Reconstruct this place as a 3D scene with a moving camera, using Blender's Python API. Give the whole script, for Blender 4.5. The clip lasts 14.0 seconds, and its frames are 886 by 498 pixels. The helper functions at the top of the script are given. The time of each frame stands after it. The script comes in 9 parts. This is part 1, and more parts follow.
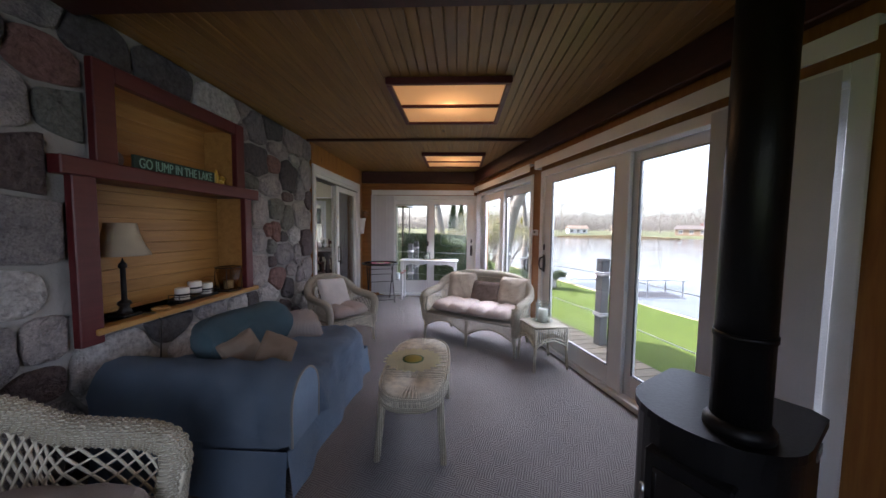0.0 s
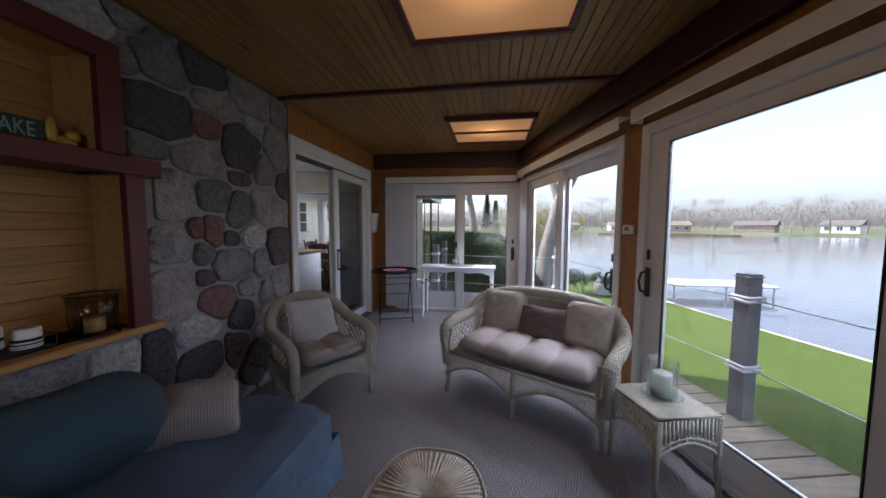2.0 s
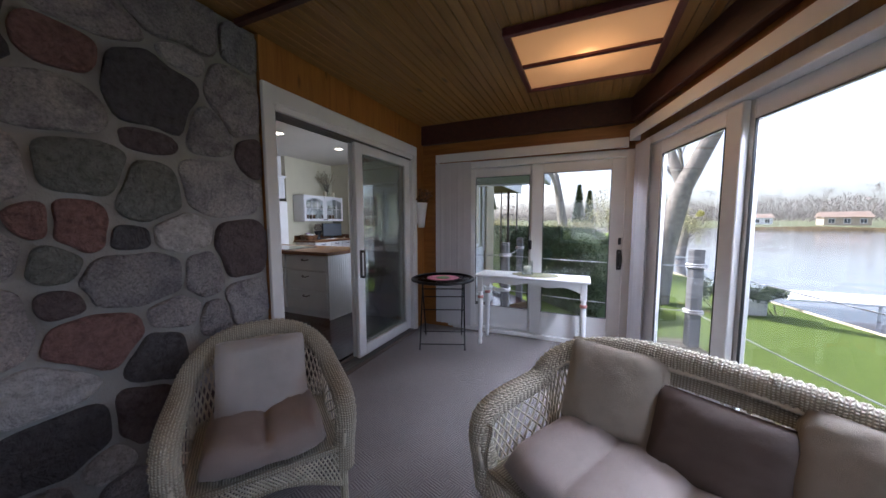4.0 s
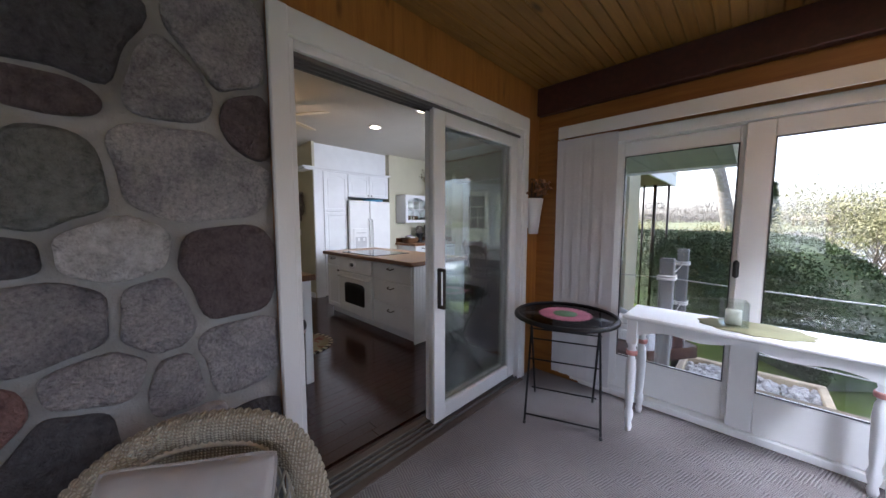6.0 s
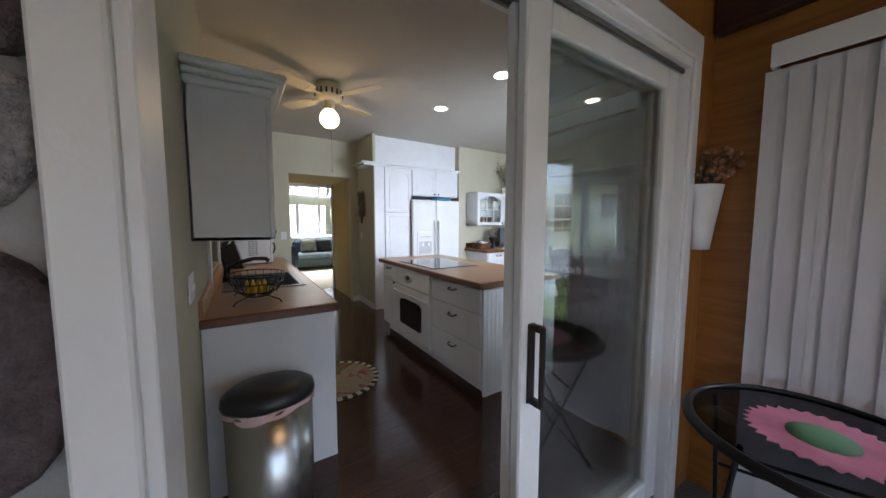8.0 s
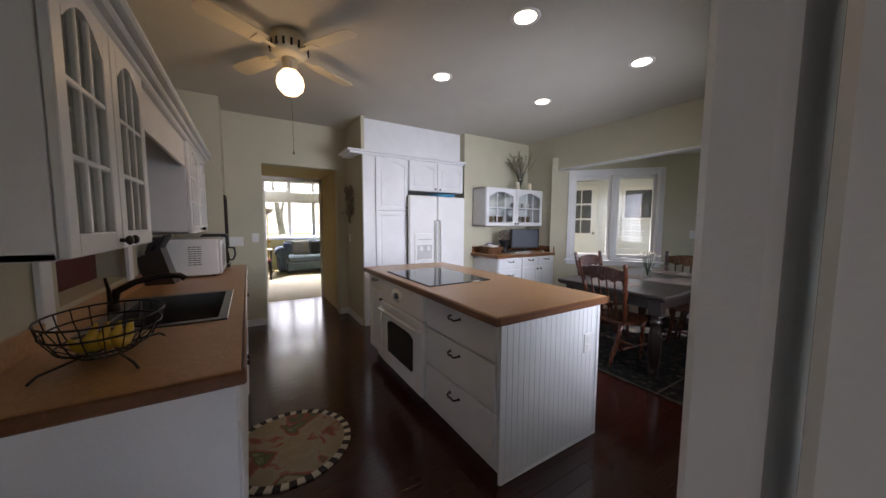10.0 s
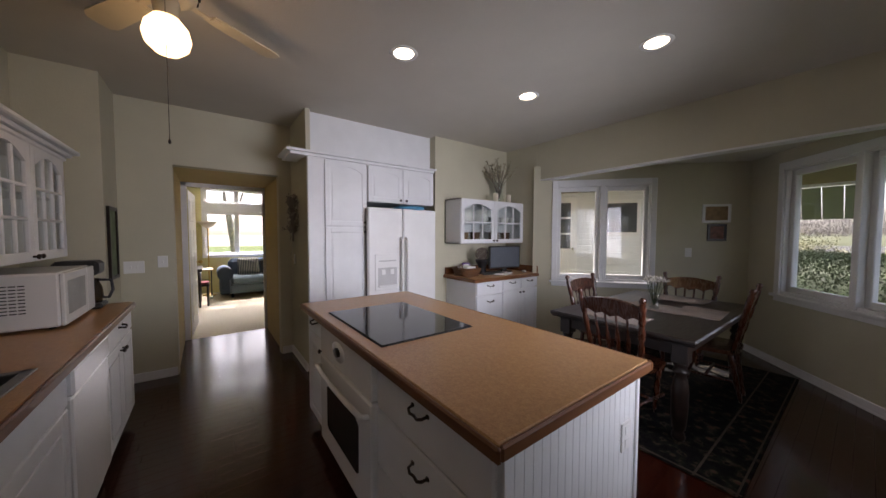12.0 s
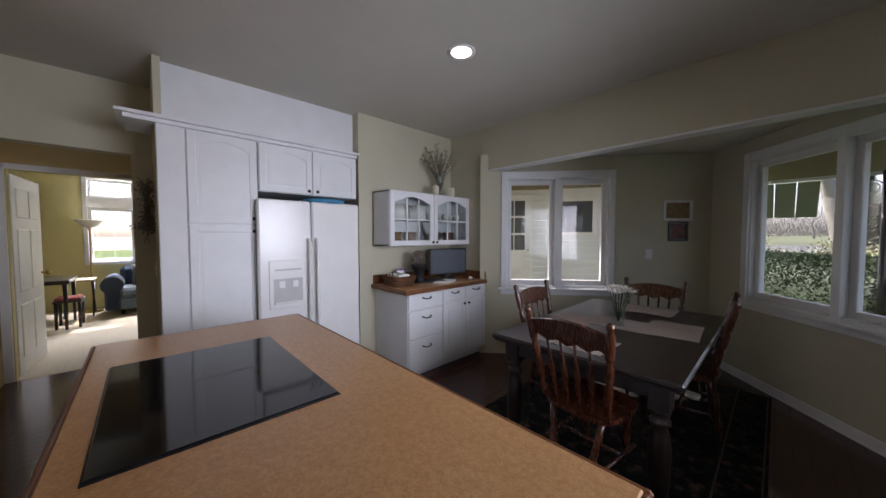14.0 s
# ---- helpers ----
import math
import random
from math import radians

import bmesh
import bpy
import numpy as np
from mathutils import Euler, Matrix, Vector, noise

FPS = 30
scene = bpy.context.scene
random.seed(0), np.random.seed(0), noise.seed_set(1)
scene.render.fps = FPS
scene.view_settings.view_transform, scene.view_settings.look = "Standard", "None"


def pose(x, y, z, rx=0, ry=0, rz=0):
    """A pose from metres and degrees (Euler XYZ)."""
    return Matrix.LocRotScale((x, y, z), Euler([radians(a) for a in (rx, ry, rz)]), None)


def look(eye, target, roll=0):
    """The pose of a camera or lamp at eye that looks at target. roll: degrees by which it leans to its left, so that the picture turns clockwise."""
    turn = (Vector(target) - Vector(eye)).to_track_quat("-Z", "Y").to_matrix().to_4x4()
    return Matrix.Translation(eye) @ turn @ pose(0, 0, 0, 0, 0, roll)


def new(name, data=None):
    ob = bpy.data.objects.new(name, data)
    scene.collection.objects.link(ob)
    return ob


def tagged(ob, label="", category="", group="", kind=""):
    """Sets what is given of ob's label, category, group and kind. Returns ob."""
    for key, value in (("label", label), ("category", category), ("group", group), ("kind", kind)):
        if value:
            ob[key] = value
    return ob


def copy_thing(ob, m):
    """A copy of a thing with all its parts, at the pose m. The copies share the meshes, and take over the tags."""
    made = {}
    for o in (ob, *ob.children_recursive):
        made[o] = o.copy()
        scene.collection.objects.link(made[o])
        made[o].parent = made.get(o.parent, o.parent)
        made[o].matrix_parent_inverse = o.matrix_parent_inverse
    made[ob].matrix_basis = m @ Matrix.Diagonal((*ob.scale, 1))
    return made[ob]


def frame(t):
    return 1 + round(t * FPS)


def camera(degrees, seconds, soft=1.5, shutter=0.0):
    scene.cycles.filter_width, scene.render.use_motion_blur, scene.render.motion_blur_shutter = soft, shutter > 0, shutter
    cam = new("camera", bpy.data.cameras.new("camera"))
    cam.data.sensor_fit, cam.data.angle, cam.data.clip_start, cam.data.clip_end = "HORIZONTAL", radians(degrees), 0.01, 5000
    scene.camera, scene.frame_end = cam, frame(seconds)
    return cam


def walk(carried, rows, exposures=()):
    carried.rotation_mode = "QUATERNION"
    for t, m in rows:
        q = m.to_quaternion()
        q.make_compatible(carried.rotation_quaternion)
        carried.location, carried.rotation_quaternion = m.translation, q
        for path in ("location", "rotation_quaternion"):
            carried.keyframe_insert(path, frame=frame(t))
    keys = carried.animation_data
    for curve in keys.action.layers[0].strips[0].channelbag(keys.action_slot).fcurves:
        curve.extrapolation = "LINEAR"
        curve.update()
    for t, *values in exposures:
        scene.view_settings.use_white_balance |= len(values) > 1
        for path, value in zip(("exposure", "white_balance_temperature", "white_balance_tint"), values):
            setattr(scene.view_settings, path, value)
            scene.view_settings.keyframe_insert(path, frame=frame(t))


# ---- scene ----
cam = camera(108.9, 14.0)
METRES, EYE, TILT, LEAN, TURN = 7.2, 1.35, 0.0, 0.0, 2.8
ROWS = [
    (0.0, 0.0, 0.0, 0.0, 0.04, -3.62, -0.65),
    (0.5, -0.0065, 0.0465, -0.0004, 0.26, -4.01, -0.54),
    (1.0, -0.0085, 0.0935, -0.001, 1.23, -3.98, -0.39),
    (1.5, -0.0073, 0.1422, -0.001, 3.14, -4.02, -0.34),
    (2.0, 0.0012, 0.1912, -0.0019, 6.02, -4.03, -0.25),
    (2.5, 0.0072, 0.2402, -0.005, 9.73, -4.07, -0.16),
    (3.0, 0.0101, 0.2884, -0.0061, 13.05, -4.5, -0.01),
    (5.5, -0.0284, 0.4821, -0.0018, 36.57, -4.86, 0.0),
    (6.0, -0.0526, 0.511, -0.0014, 41.36, -4.84, -0.03),
    (6.5, -0.0762, 0.5361, -0.0017, 44.7, -4.84, 0.01),
    (7.0, -0.1007, 0.5626, -0.0006, 49.08, -4.73, -0.02),
    (7.5, -0.1252, 0.5857, -0.0008, 53.54, -4.68, -0.03),
    (8.0, -0.15, 0.6066, 0.0014, 54.62, -4.63, -0.11),
    (8.5, -0.1731, 0.6283, 0.0011, 55.01, -4.6, -0.17),
    (11.0, -0.2857, 0.709, 0.0065, 55.71, -4.65, -0.34),
    (11.5, -0.3071, 0.7266, 0.0097, 55.02, -4.04, -0.38),
    (12.0, -0.3211, 0.743, 0.0122, 50.52, -2.55, -0.16),
    (12.5, -0.3325, 0.7657, 0.0123, 46.81, -2.41, -0.06),
    (13.0, -0.3441, 0.7917, 0.0135, 45.0, -2.49, 0.08),
    (13.5, -0.3568, 0.8201, 0.013, 44.16, -2.41, 0.07),
    (14.0, -0.3662, 0.8495, 0.0112, 43.82, -2.36, 0.02),
]
walk(cam, [(t, pose(0, 0, EYE, TILT, LEAN, TURN) @ pose(METRES * x, METRES * y, METRES * z, 90 + pitch, roll, yaw)) for t, x, y, z, yaw, pitch, roll in ROWS], [(0.0, 2.15, 6150.0, 20.0), (1.0, 1.66, 5950.0, 20.0), (2.0, 1.55, 5850.0, 20.0), (3.2, 1.65, 5850.0, 20.0), (5.5, 2.1, 6000.0, 20.0), (7.0, 2.45, 6000.0, 16.0), (8.5, 2.35, 5900.0, 15.0), (11.0, 1.85, 6600.0, 25.0), (12.5, 1.62, 6600.0, 25.0), (14.0, 1.54, 6250.0, 23.0)])

# ---- world and light ----
world = bpy.data.worlds.new("sky")
scene.world = world
world.use_nodes = True
wn = world.node_tree
sky = wn.nodes.new("ShaderNodeTexSky")
sky.sky_type, sky.sun_disc = "NISHITA", False
SUN_FROM = Vector((-0.62, 0.22, 0.70)).normalized()
sky.sun_elevation = math.asin(SUN_FROM.z)
sky.sun_rotation = math.atan2(SUN_FROM.x, SUN_FROM.y)
sky.air_density, sky.dust_density = 1.0, 3.5
wn.nodes["Background"].inputs["Strength"].default_value = 0.15
haze = wn.nodes.new("ShaderNodeHueSaturation")
haze.inputs["Saturation"].default_value = 0.62
wn.links.new(sky.outputs[0], haze.inputs["Color"])
wn.links.new(haze.outputs[0], wn.nodes["Background"].inputs[0])
sun = new("sun", bpy.data.lights.new("sun", "SUN"))
sun.data.energy, sun.data.angle, sun.data.color = 3.6, radians(0.6), (1.0, 0.95, 0.86)
sun.matrix_world = look(SUN_FROM * 60, (0, 0, 0))


def daylight(m, width, height, watts):
    """Sky light entering at the head of an opening."""
    lt = new("sky_light", bpy.data.lights.new("sky_light", "AREA"))
    lt.data.shape, lt.data.size, lt.data.size_y = "RECTANGLE", width, height
    lt.data.energy, lt.data.color = watts, (0.86, 0.93, 1.0)
    lt.matrix_world = m
    return lt


WINDOW_WALL = pose(1.30, 2.42, 0, 0, 0, 90 + math.degrees(math.atan(0.248)))
for u, watts in ((0.45, 12), (2.65, 50)):
    daylight(WINDOW_WALL @ look((u, -0.5, 2.36), (u, 1.4, 1.2)), 1.8, 0.3, watts)
# fill lamp in the added rear window, brightens the porch from behind
rear_fill = daylight(look((0.0, -1.27, 1.3), (-1.7, 1.6, 0.8)), 1.2, 1.2, 1.2)
rear_fill.data.spread = radians(95)
daylight(look((-0.6, 6.95, 2.30), (-0.6, 5.2, 0.9)), 1.6, 0.3, 38)
w5_light = daylight(look((-2.0, 7.4, 1.5), (-6.0, 7.0, 1.3)), 1.6, 1.1, 9)
w5_light.data.spread = radians(95)
daylight(look((-12.65, 6.5, 2.9), (-10.9, 6.3, 0.9)), 2.4, 0.4, 360)

# ---- materials ----
def col(c):
    return (*c, 1.0)


class Nodes:
    """A node material with a few short hands."""

    def __init__(self, name, rough=0.6, metal=0.0, spec=0.5):
        self.m = bpy.data.materials.new(name)
        self.m.use_nodes = True
        self.t = self.m.node_tree
        self.b = self.t.nodes["Principled BSDF"]
        self.b.inputs["Roughness"].default_value = rough
        self.b.inputs["Metallic"].default_value = metal
        self.b.inputs["Specular IOR Level"].default_value = spec

    def n(self, kind, **put):
        node = self.t.nodes.new("ShaderNode" + kind)
        for k, v in put.items():
            if k == "operation":
                node.operation = v
            elif k == "blend_type":
                node.blend_type = v
            elif k == "data_type":
                node.data_type = v
            elif k == "bands_direction":
                node.bands_direction = v
            else:
                node.inputs[k.replace("_", " ")].default_value = v
        return node

    def link(self, a, b):
        self.t.links.new(a, b)

    def place(self, scale=(1, 1, 1), turn=(0, 0, 0), space="Object"):
        c = self.n("TexCoord")
        mp = self.n("Mapping")
        mp.inputs["Scale"].default_value = scale
        mp.inputs["Rotation"].default_value = [radians(a) for a in turn]
        self.link(c.outputs[space], mp.inputs[0])
        return mp.outputs[0]

    def world_place(self, scale=(1, 1, 1), turn=(0, 0, 0)):
        g = self.n("NewGeometry")
        mp = self.n("Mapping")
        mp.inputs["Scale"].default_value = scale
        mp.inputs["Rotation"].default_value = [radians(a) for a in turn]
        self.link(g.outputs["Position"], mp.inputs[0])
        return mp.outputs[0]

    def noise(self, at, scale, detail=4.0, rough=0.55, distort=0.0):
        x = self.n("TexNoise", Scale=scale, Detail=detail, Roughness=rough, Distortion=distort)
        self.link(at, x.inputs["Vector"])
        return x.outputs["Fac"]

    def ramp(self, fac, *stops):
        r = self.n("ValToRGB")
        e = r.color_ramp.elements
        while len(e) < len(stops):
            e.new(0.5)
        for el, (p, c) in zip(e, stops):
            el.position, el.color = p, col(c)
        self.link(fac, r.inputs[0])
        return r.outputs[0]

    def mix(self, fac, a, b, how="MIX"):
        x = self.n("Mix", data_type="RGBA", blend_type=how)
        for sock, v in ((x.inputs[0], fac), (x.inputs[6], a), (x.inputs[7], b)):
            if isinstance(v, (int, float)):
                sock.default_value = v
            elif isinstance(v, tuple):
                sock.default_value = col(v)
            else:
                self.link(v, sock)
        return x.outputs[2]

    def math(self, op, a, b=0.0):
        x = self.n("Math", operation=op)
        for sock, v in ((x.inputs[0], a), (x.inputs[1], b)):
            if isinstance(v, (int, float)):
                sock.default_value = v
            else:
                self.link(v, sock)
        return x.outputs[0]

    def base(self, c):
        self.link(c, self.b.inputs["Base Color"])

    def rough(self, fac, lo, hi):
        x = self.n("MapRange", To_Min=lo, To_Max=hi)
        self.link(fac, x.inputs[0])
        self.link(x.outputs[0], self.b.inputs["Roughness"])

    def bump(self, h, dist=0.002, strength=1.0):
        x = self.n("Bump", Strength=strength, Distance=dist)
        self.link(h, x.inputs["Height"])
        self.link(x.outputs[0], self.b.inputs["Normal"])


def mat_plain(name, c, rough=0.5, metal=0.0, vary=0.12, scale=6.0, bump=0.0008, spec=0.5, grain=90.0):
    k = Nodes(name, rough, metal, spec)
    at = k.world_place()
    big, fine = k.noise(at, scale, 4), k.noise(at, grain, 3)
    lo = tuple(x * (1 - vary) for x in c)
    hi = tuple(min(1, x * (1 + vary * 0.7)) for x in c)
    k.base(k.ramp(big, (0.3, lo), (0.7, hi)))
    k.rough(fine, max(0.02, rough - 0.07), min(1, rough + 0.07))
    k.bump(fine, bump)
    return k.m


def mat_wood(name, dark, light, along="y", rough=0.45, knots=False, stretch=14.0, each=0.25, bump=0.0012, coat=0.0):
    k = Nodes(name, rough)
    k.b.inputs["Coat Weight"].default_value = coat
    k.b.inputs["Coat Roughness"].default_value = 0.12
    s = {"x": (1, stretch, stretch), "y": (stretch, 1, stretch), "z": (stretch, stretch, 1)}[along]
    at = k.world_place(s)
    info = k.n("ObjectInfo")
    geo = k.n("NewGeometry")
    shift = k.n("VectorMath", operation="ADD")
    r = k.math("ADD", info.outputs["Random"], geo.outputs["Random Per Island"])
    comb = k.n("CombineXYZ")
    for i in range(3):
        k.link(k.math("MULTIPLY", r, 31.7 + 7 * i), comb.inputs[i])
    k.link(at, shift.inputs[0])
    k.link(comb.outputs[0], shift.inputs[1])
    at2 = shift.outputs[0]
    g1, g2 = k.noise(at2, 1.6, 6, 0.62, 0.6), k.noise(at2, 7.0, 3)
    c = k.ramp(k.math("ADD", k.math("MULTIPLY", g1, 0.75), k.math("MULTIPLY", g2, 0.25)), (0.32, dark), (0.68, light))
    tint = k.ramp(k.math("FRACT", r), (0.0, (1 - each,) * 3), (1.0, (1.0, 1.0, 1.0)))
    c = k.mix(1.0, c, tint, "MULTIPLY")
    if knots:
        s2 = {"x": (2.2, 7, 7), "y": (7, 2.2, 7), "z": (7, 7, 2.2)}[along]
        v = k.n("TexVoronoi", Scale=1.0)
        k.link(k.world_place(s2), v.inputs["Vector"])
        spot = k.ramp(v.outputs["Distance"], (0.05, (1, 1, 1)), (0.16, (0, 0, 0)))
        some = k.ramp(k.noise(k.world_place(), 1.7, 2), (0.5, (0, 0, 0)), (0.56, (1, 1, 1)))
        c = k.mix(k.mix(1.0, spot, some, "MULTIPLY"), c, tuple(x * 0.32 for x in dark))
    k.base(c)
    k.rough(g2, rough - 0.08, rough + 0.12)
    k.bump(g1, bump)
    return k.m


def mat_fabric(name, c, vary=0.1, weave=260.0, rough=0.9, stripe=None):
    k = Nodes(name, rough, 0, 0.2)
    k.b.inputs["Sheen Weight"].default_value = 0.15
    at = k.place()
    big = k.noise(at, 5.0, 4)
    wv = k.n("TexWave", Scale=weave, Distortion=1.5)
    k.link(at, wv.inputs["Vector"])
    cc = k.ramp(big, (0.3, tuple(x * (1 - vary) for x in c)), (0.7, tuple(min(1, x * (1 + vary)) for x in c)))
    if stripe:
        st = k.n("TexWave", Scale=stripe[0], bands_direction=stripe[2] if len(stripe) > 2 else "X")
        k.link(at, st.inputs["Vector"])
        cc = k.mix(k.ramp(st.outputs["Fac"], (0.45, (0, 0, 0)), (0.6, (1, 1, 1))), cc, stripe[1])
    k.base(cc)
    k.bump(k.math("ADD", wv.outputs["Fac"], k.math("MULTIPLY", k.noise(at, 12, 5), 3.0)), 0.0015)
    return k.m


def mat_glow(name, c, strength):
    k = Nodes(name, 0.4)
    k.b.inputs["Base Color"].default_value = col(c)
    k.b.inputs["Emission Color"].default_value = col(c)
    k.b.inputs["Emission Strength"].default_value = strength
    return k.m


def mat_glass(name, tint=(0.97, 0.985, 0.98), gloss=1.0):
    m = bpy.data.materials.new(name)
    m.use_nodes = True
    t = m.node_tree
    t.nodes.clear()
    out = t.nodes.new("ShaderNodeOutputMaterial")
    mix, tr, gl = t.nodes.new("ShaderNodeMixShader"), t.nodes.new("ShaderNodeBsdfTransparent"), t.nodes.new("ShaderNodeBsdfGlossy")
    fr, pw, mu = t.nodes.new("ShaderNodeLayerWeight"), t.nodes.new("ShaderNodeMath"), t.nodes.new("ShaderNodeMath")
    pw.operation, mu.operation = "POWER", "MULTIPLY_ADD"
    pw.inputs[1].default_value = 4.0
    mu.inputs[1].default_value, mu.inputs[2].default_value = 0.7 * gloss, 0.045 * gloss
    tr.inputs[0].default_value = col(tint)
    gl.inputs["Roughness"].default_value = 0.0
    t.links.new(fr.outputs["Facing"], pw.inputs[0])
    t.links.new(pw.outputs[0], mu.inputs[0])
    t.links.new(mu.outputs[0], mix.inputs[0])
    t.links.new(tr.outputs[0], mix.inputs[1])
    t.links.new(gl.outputs[0], mix.inputs[2])
    t.links.new(mix.outputs[0], out.inputs[0])
    return m


WHITE = mat_plain("white_vinyl", (0.78, 0.78, 0.77), 0.38, vary=0.05, scale=3)
WHITE_PAINT = mat_plain("white_paint", (0.74, 0.75, 0.76), 0.42, vary=0.05, scale=4)
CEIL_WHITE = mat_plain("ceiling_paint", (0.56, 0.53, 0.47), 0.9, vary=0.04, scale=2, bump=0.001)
SAGE = mat_plain("sage_wall_paint", (0.52, 0.495, 0.375), 0.85, vary=0.05, scale=2.5, bump=0.0012)
YELLOW = mat_plain("yellow_wall_paint", (0.58, 0.53, 0.26), 0.85, vary=0.05, scale=2)
TAN = mat_plain("tan_wall_paint", (0.5, 0.38, 0.17), 0.85, vary=0.05, scale=2)
MAROON = mat_wood("maroon_stained_wood", (0.085, 0.012, 0.014), (0.13, 0.022, 0.024), "y", 0.45, each=0.1)
# dark red stain; over the lake doors it also stands for backlit shade
BEAMRED = mat_wood("stained_and_shaded_beam", (0.035, 0.010, 0.007), (0.075, 0.02, 0.012), "y", 0.5, each=0.1)
PINE_CEIL = mat_wood("knotty_pine_ceiling", (0.2, 0.093, 0.019), (0.35, 0.18, 0.044), "y", 0.42, knots=True, each=0.2)
PINE_V = mat_wood("pine_wall_boards", (0.26, 0.095, 0.016), (0.44, 0.19, 0.04), "z", 0.4, knots=True, each=0.25)
PINE_H = mat_wood("pine_niche_boards", (0.40, 0.20, 0.055), (0.60, 0.34, 0.11), "y", 0.42, knots=True, each=0.15)
PINE_X = mat_wood("pine_end_boards", (0.26, 0.095, 0.016), (0.44, 0.19, 0.04), "x", 0.4, knots=True, each=0.25)
CHERRY = mat_wood("cherry_floor", (0.026, 0.006, 0.0035), (0.062, 0.0135, 0.007), "y", 0.15, each=0.22, coat=0.15, bump=0.0001)
OAK_EDGE = mat_wood("oak_edge", (0.115, 0.042, 0.016), (0.21, 0.088, 0.034), "x", 0.35, each=0.05)
OAK_EDGE_Y = mat_wood("oak_edge_across", (0.115, 0.042, 0.016), (0.21, 0.088, 0.034), "y", 0.35, each=0.05)
CHAIR_WOOD = mat_wood("turned_cherry_wood", (0.042, 0.011, 0.005), (0.085, 0.025, 0.010), "z", 0.25, each=0.15, coat=0.3)
DARK_WOOD = mat_wood("espresso_wood", (0.010, 0.006, 0.005), (0.017, 0.010, 0.008), "y", 0.3, each=0.05, coat=0.25, bump=0.0001)
DECK = mat_wood("weathered_deck_board", (0.15, 0.12, 0.085), (0.27, 0.225, 0.16), "x", 0.8, each=0.3)
GREY_POST = mat_wood("grey_painted_post", (0.12, 0.122, 0.13), (0.18, 0.182, 0.19), "z", 0.7, each=0.1)
BLACK = mat_plain("black_steel", (0.02, 0.02, 0.022), 0.42, 0.6, vary=0.2)
BLACK_PLASTIC = mat_plain("black_plastic", (0.022, 0.022, 0.024), 0.35)
BRONZE = mat_plain("dark_bronze", (0.05, 0.04, 0.035), 0.35, 0.8)
STEEL = mat_plain("brushed_steel", (0.5, 0.5, 0.49), 0.24, 1.0, vary=0.06, bump=0.00003, grain=40)
SINK_STEEL = mat_plain("worn_sink_steel", (0.2, 0.2, 0.2), 0.3, 0.9, vary=0.15, grain=200)
CABLE = mat_plain("steel_cable", (0.42, 0.43, 0.44), 0.4, 0.6)
GLASS = mat_glass("window_glass")
DOOR_GLASS = mat_glass("coated_door_glass", (0.80, 0.83, 0.82), 1.9)
CLEAR = mat_glass("clear_glass", (0.93, 0.96, 0.95))
BRASS = mat_plain("brass", (0.5, 0.33, 0.1), 0.3, 1.0)


def mat_laminate():
    k = Nodes("speckled_tan_laminate", 0.3)
    at = k.world_place()
    c = k.ramp(k.noise(at, 160, 3, 0.7), (0.35, (0.30, 0.145, 0.056)), (0.5, (0.45, 0.24, 0.098)), (0.66, (0.58, 0.355, 0.17)))
    c = k.mix(0.45, c, k.ramp(k.noise(at, 55, 4, 0.65), (0.36, (0.31, 0.15, 0.055)), (0.5, (0.44, 0.23, 0.094)), (0.64, (0.55, 0.33, 0.15))))
    k.base(k.mix(0.25, c, k.ramp(k.noise(at, 3, 3), (0.3, (0.42, 0.23, 0.1)), (0.7, (0.53, 0.33, 0.16)))))
    k.bump(k.noise(at, 300, 2), 0.0004)
    return k.m


LAMINATE = mat_laminate()


def mat_carpet(name, a, b, size):
    k = Nodes(name, 0.97, 0, 0.1)
    at = k.world_place()
    ch = k.n("TexChecker", Scale=1.0 / size)
    k.link(at, ch.inputs["Vector"])
    w1 = k.n("TexWave", Scale=8.0 / size / 6.283 * 2, Distortion=2.2, Detail=2, Detail_Scale=1.5, bands_direction="X")
    w2 = k.n("TexWave", Scale=8.0 / size / 6.283 * 2, Distortion=2.2, Detail=2, Detail_Scale=1.5, bands_direction="Y")
    at2 = k.world_place((1, 1, 1), (0, 0, 18))
    for w in (w1, w2):
        k.link(at2, w.inputs["Vector"])
    ribs = k.mix(ch.outputs["Fac"], w1.outputs["Fac"], w2.outputs["Fac"])
    fuzz = k.noise(at, 420, 2)
    h = k.math("ADD", ribs, k.math("MULTIPLY", fuzz, 0.9))
    tone = k.ramp(h, (0.4, a), (1.25, b))
    k.base(k.mix(0.3, tone, k.ramp(k.noise(at, 1.3, 4), (0.3, a), (0.75, b))))
    k.bump(h, 0.006, 0.9)
    return k.m


CARPET = mat_carpet("woven_grey_carpet", (0.145, 0.133, 0.133), (0.31, 0.285, 0.28), 0.11)
BEIGE_CARPET = mat_plain("beige_carpet", (0.5, 0.43, 0.31), 0.97, vary=0.1, scale=30, bump=0.004)


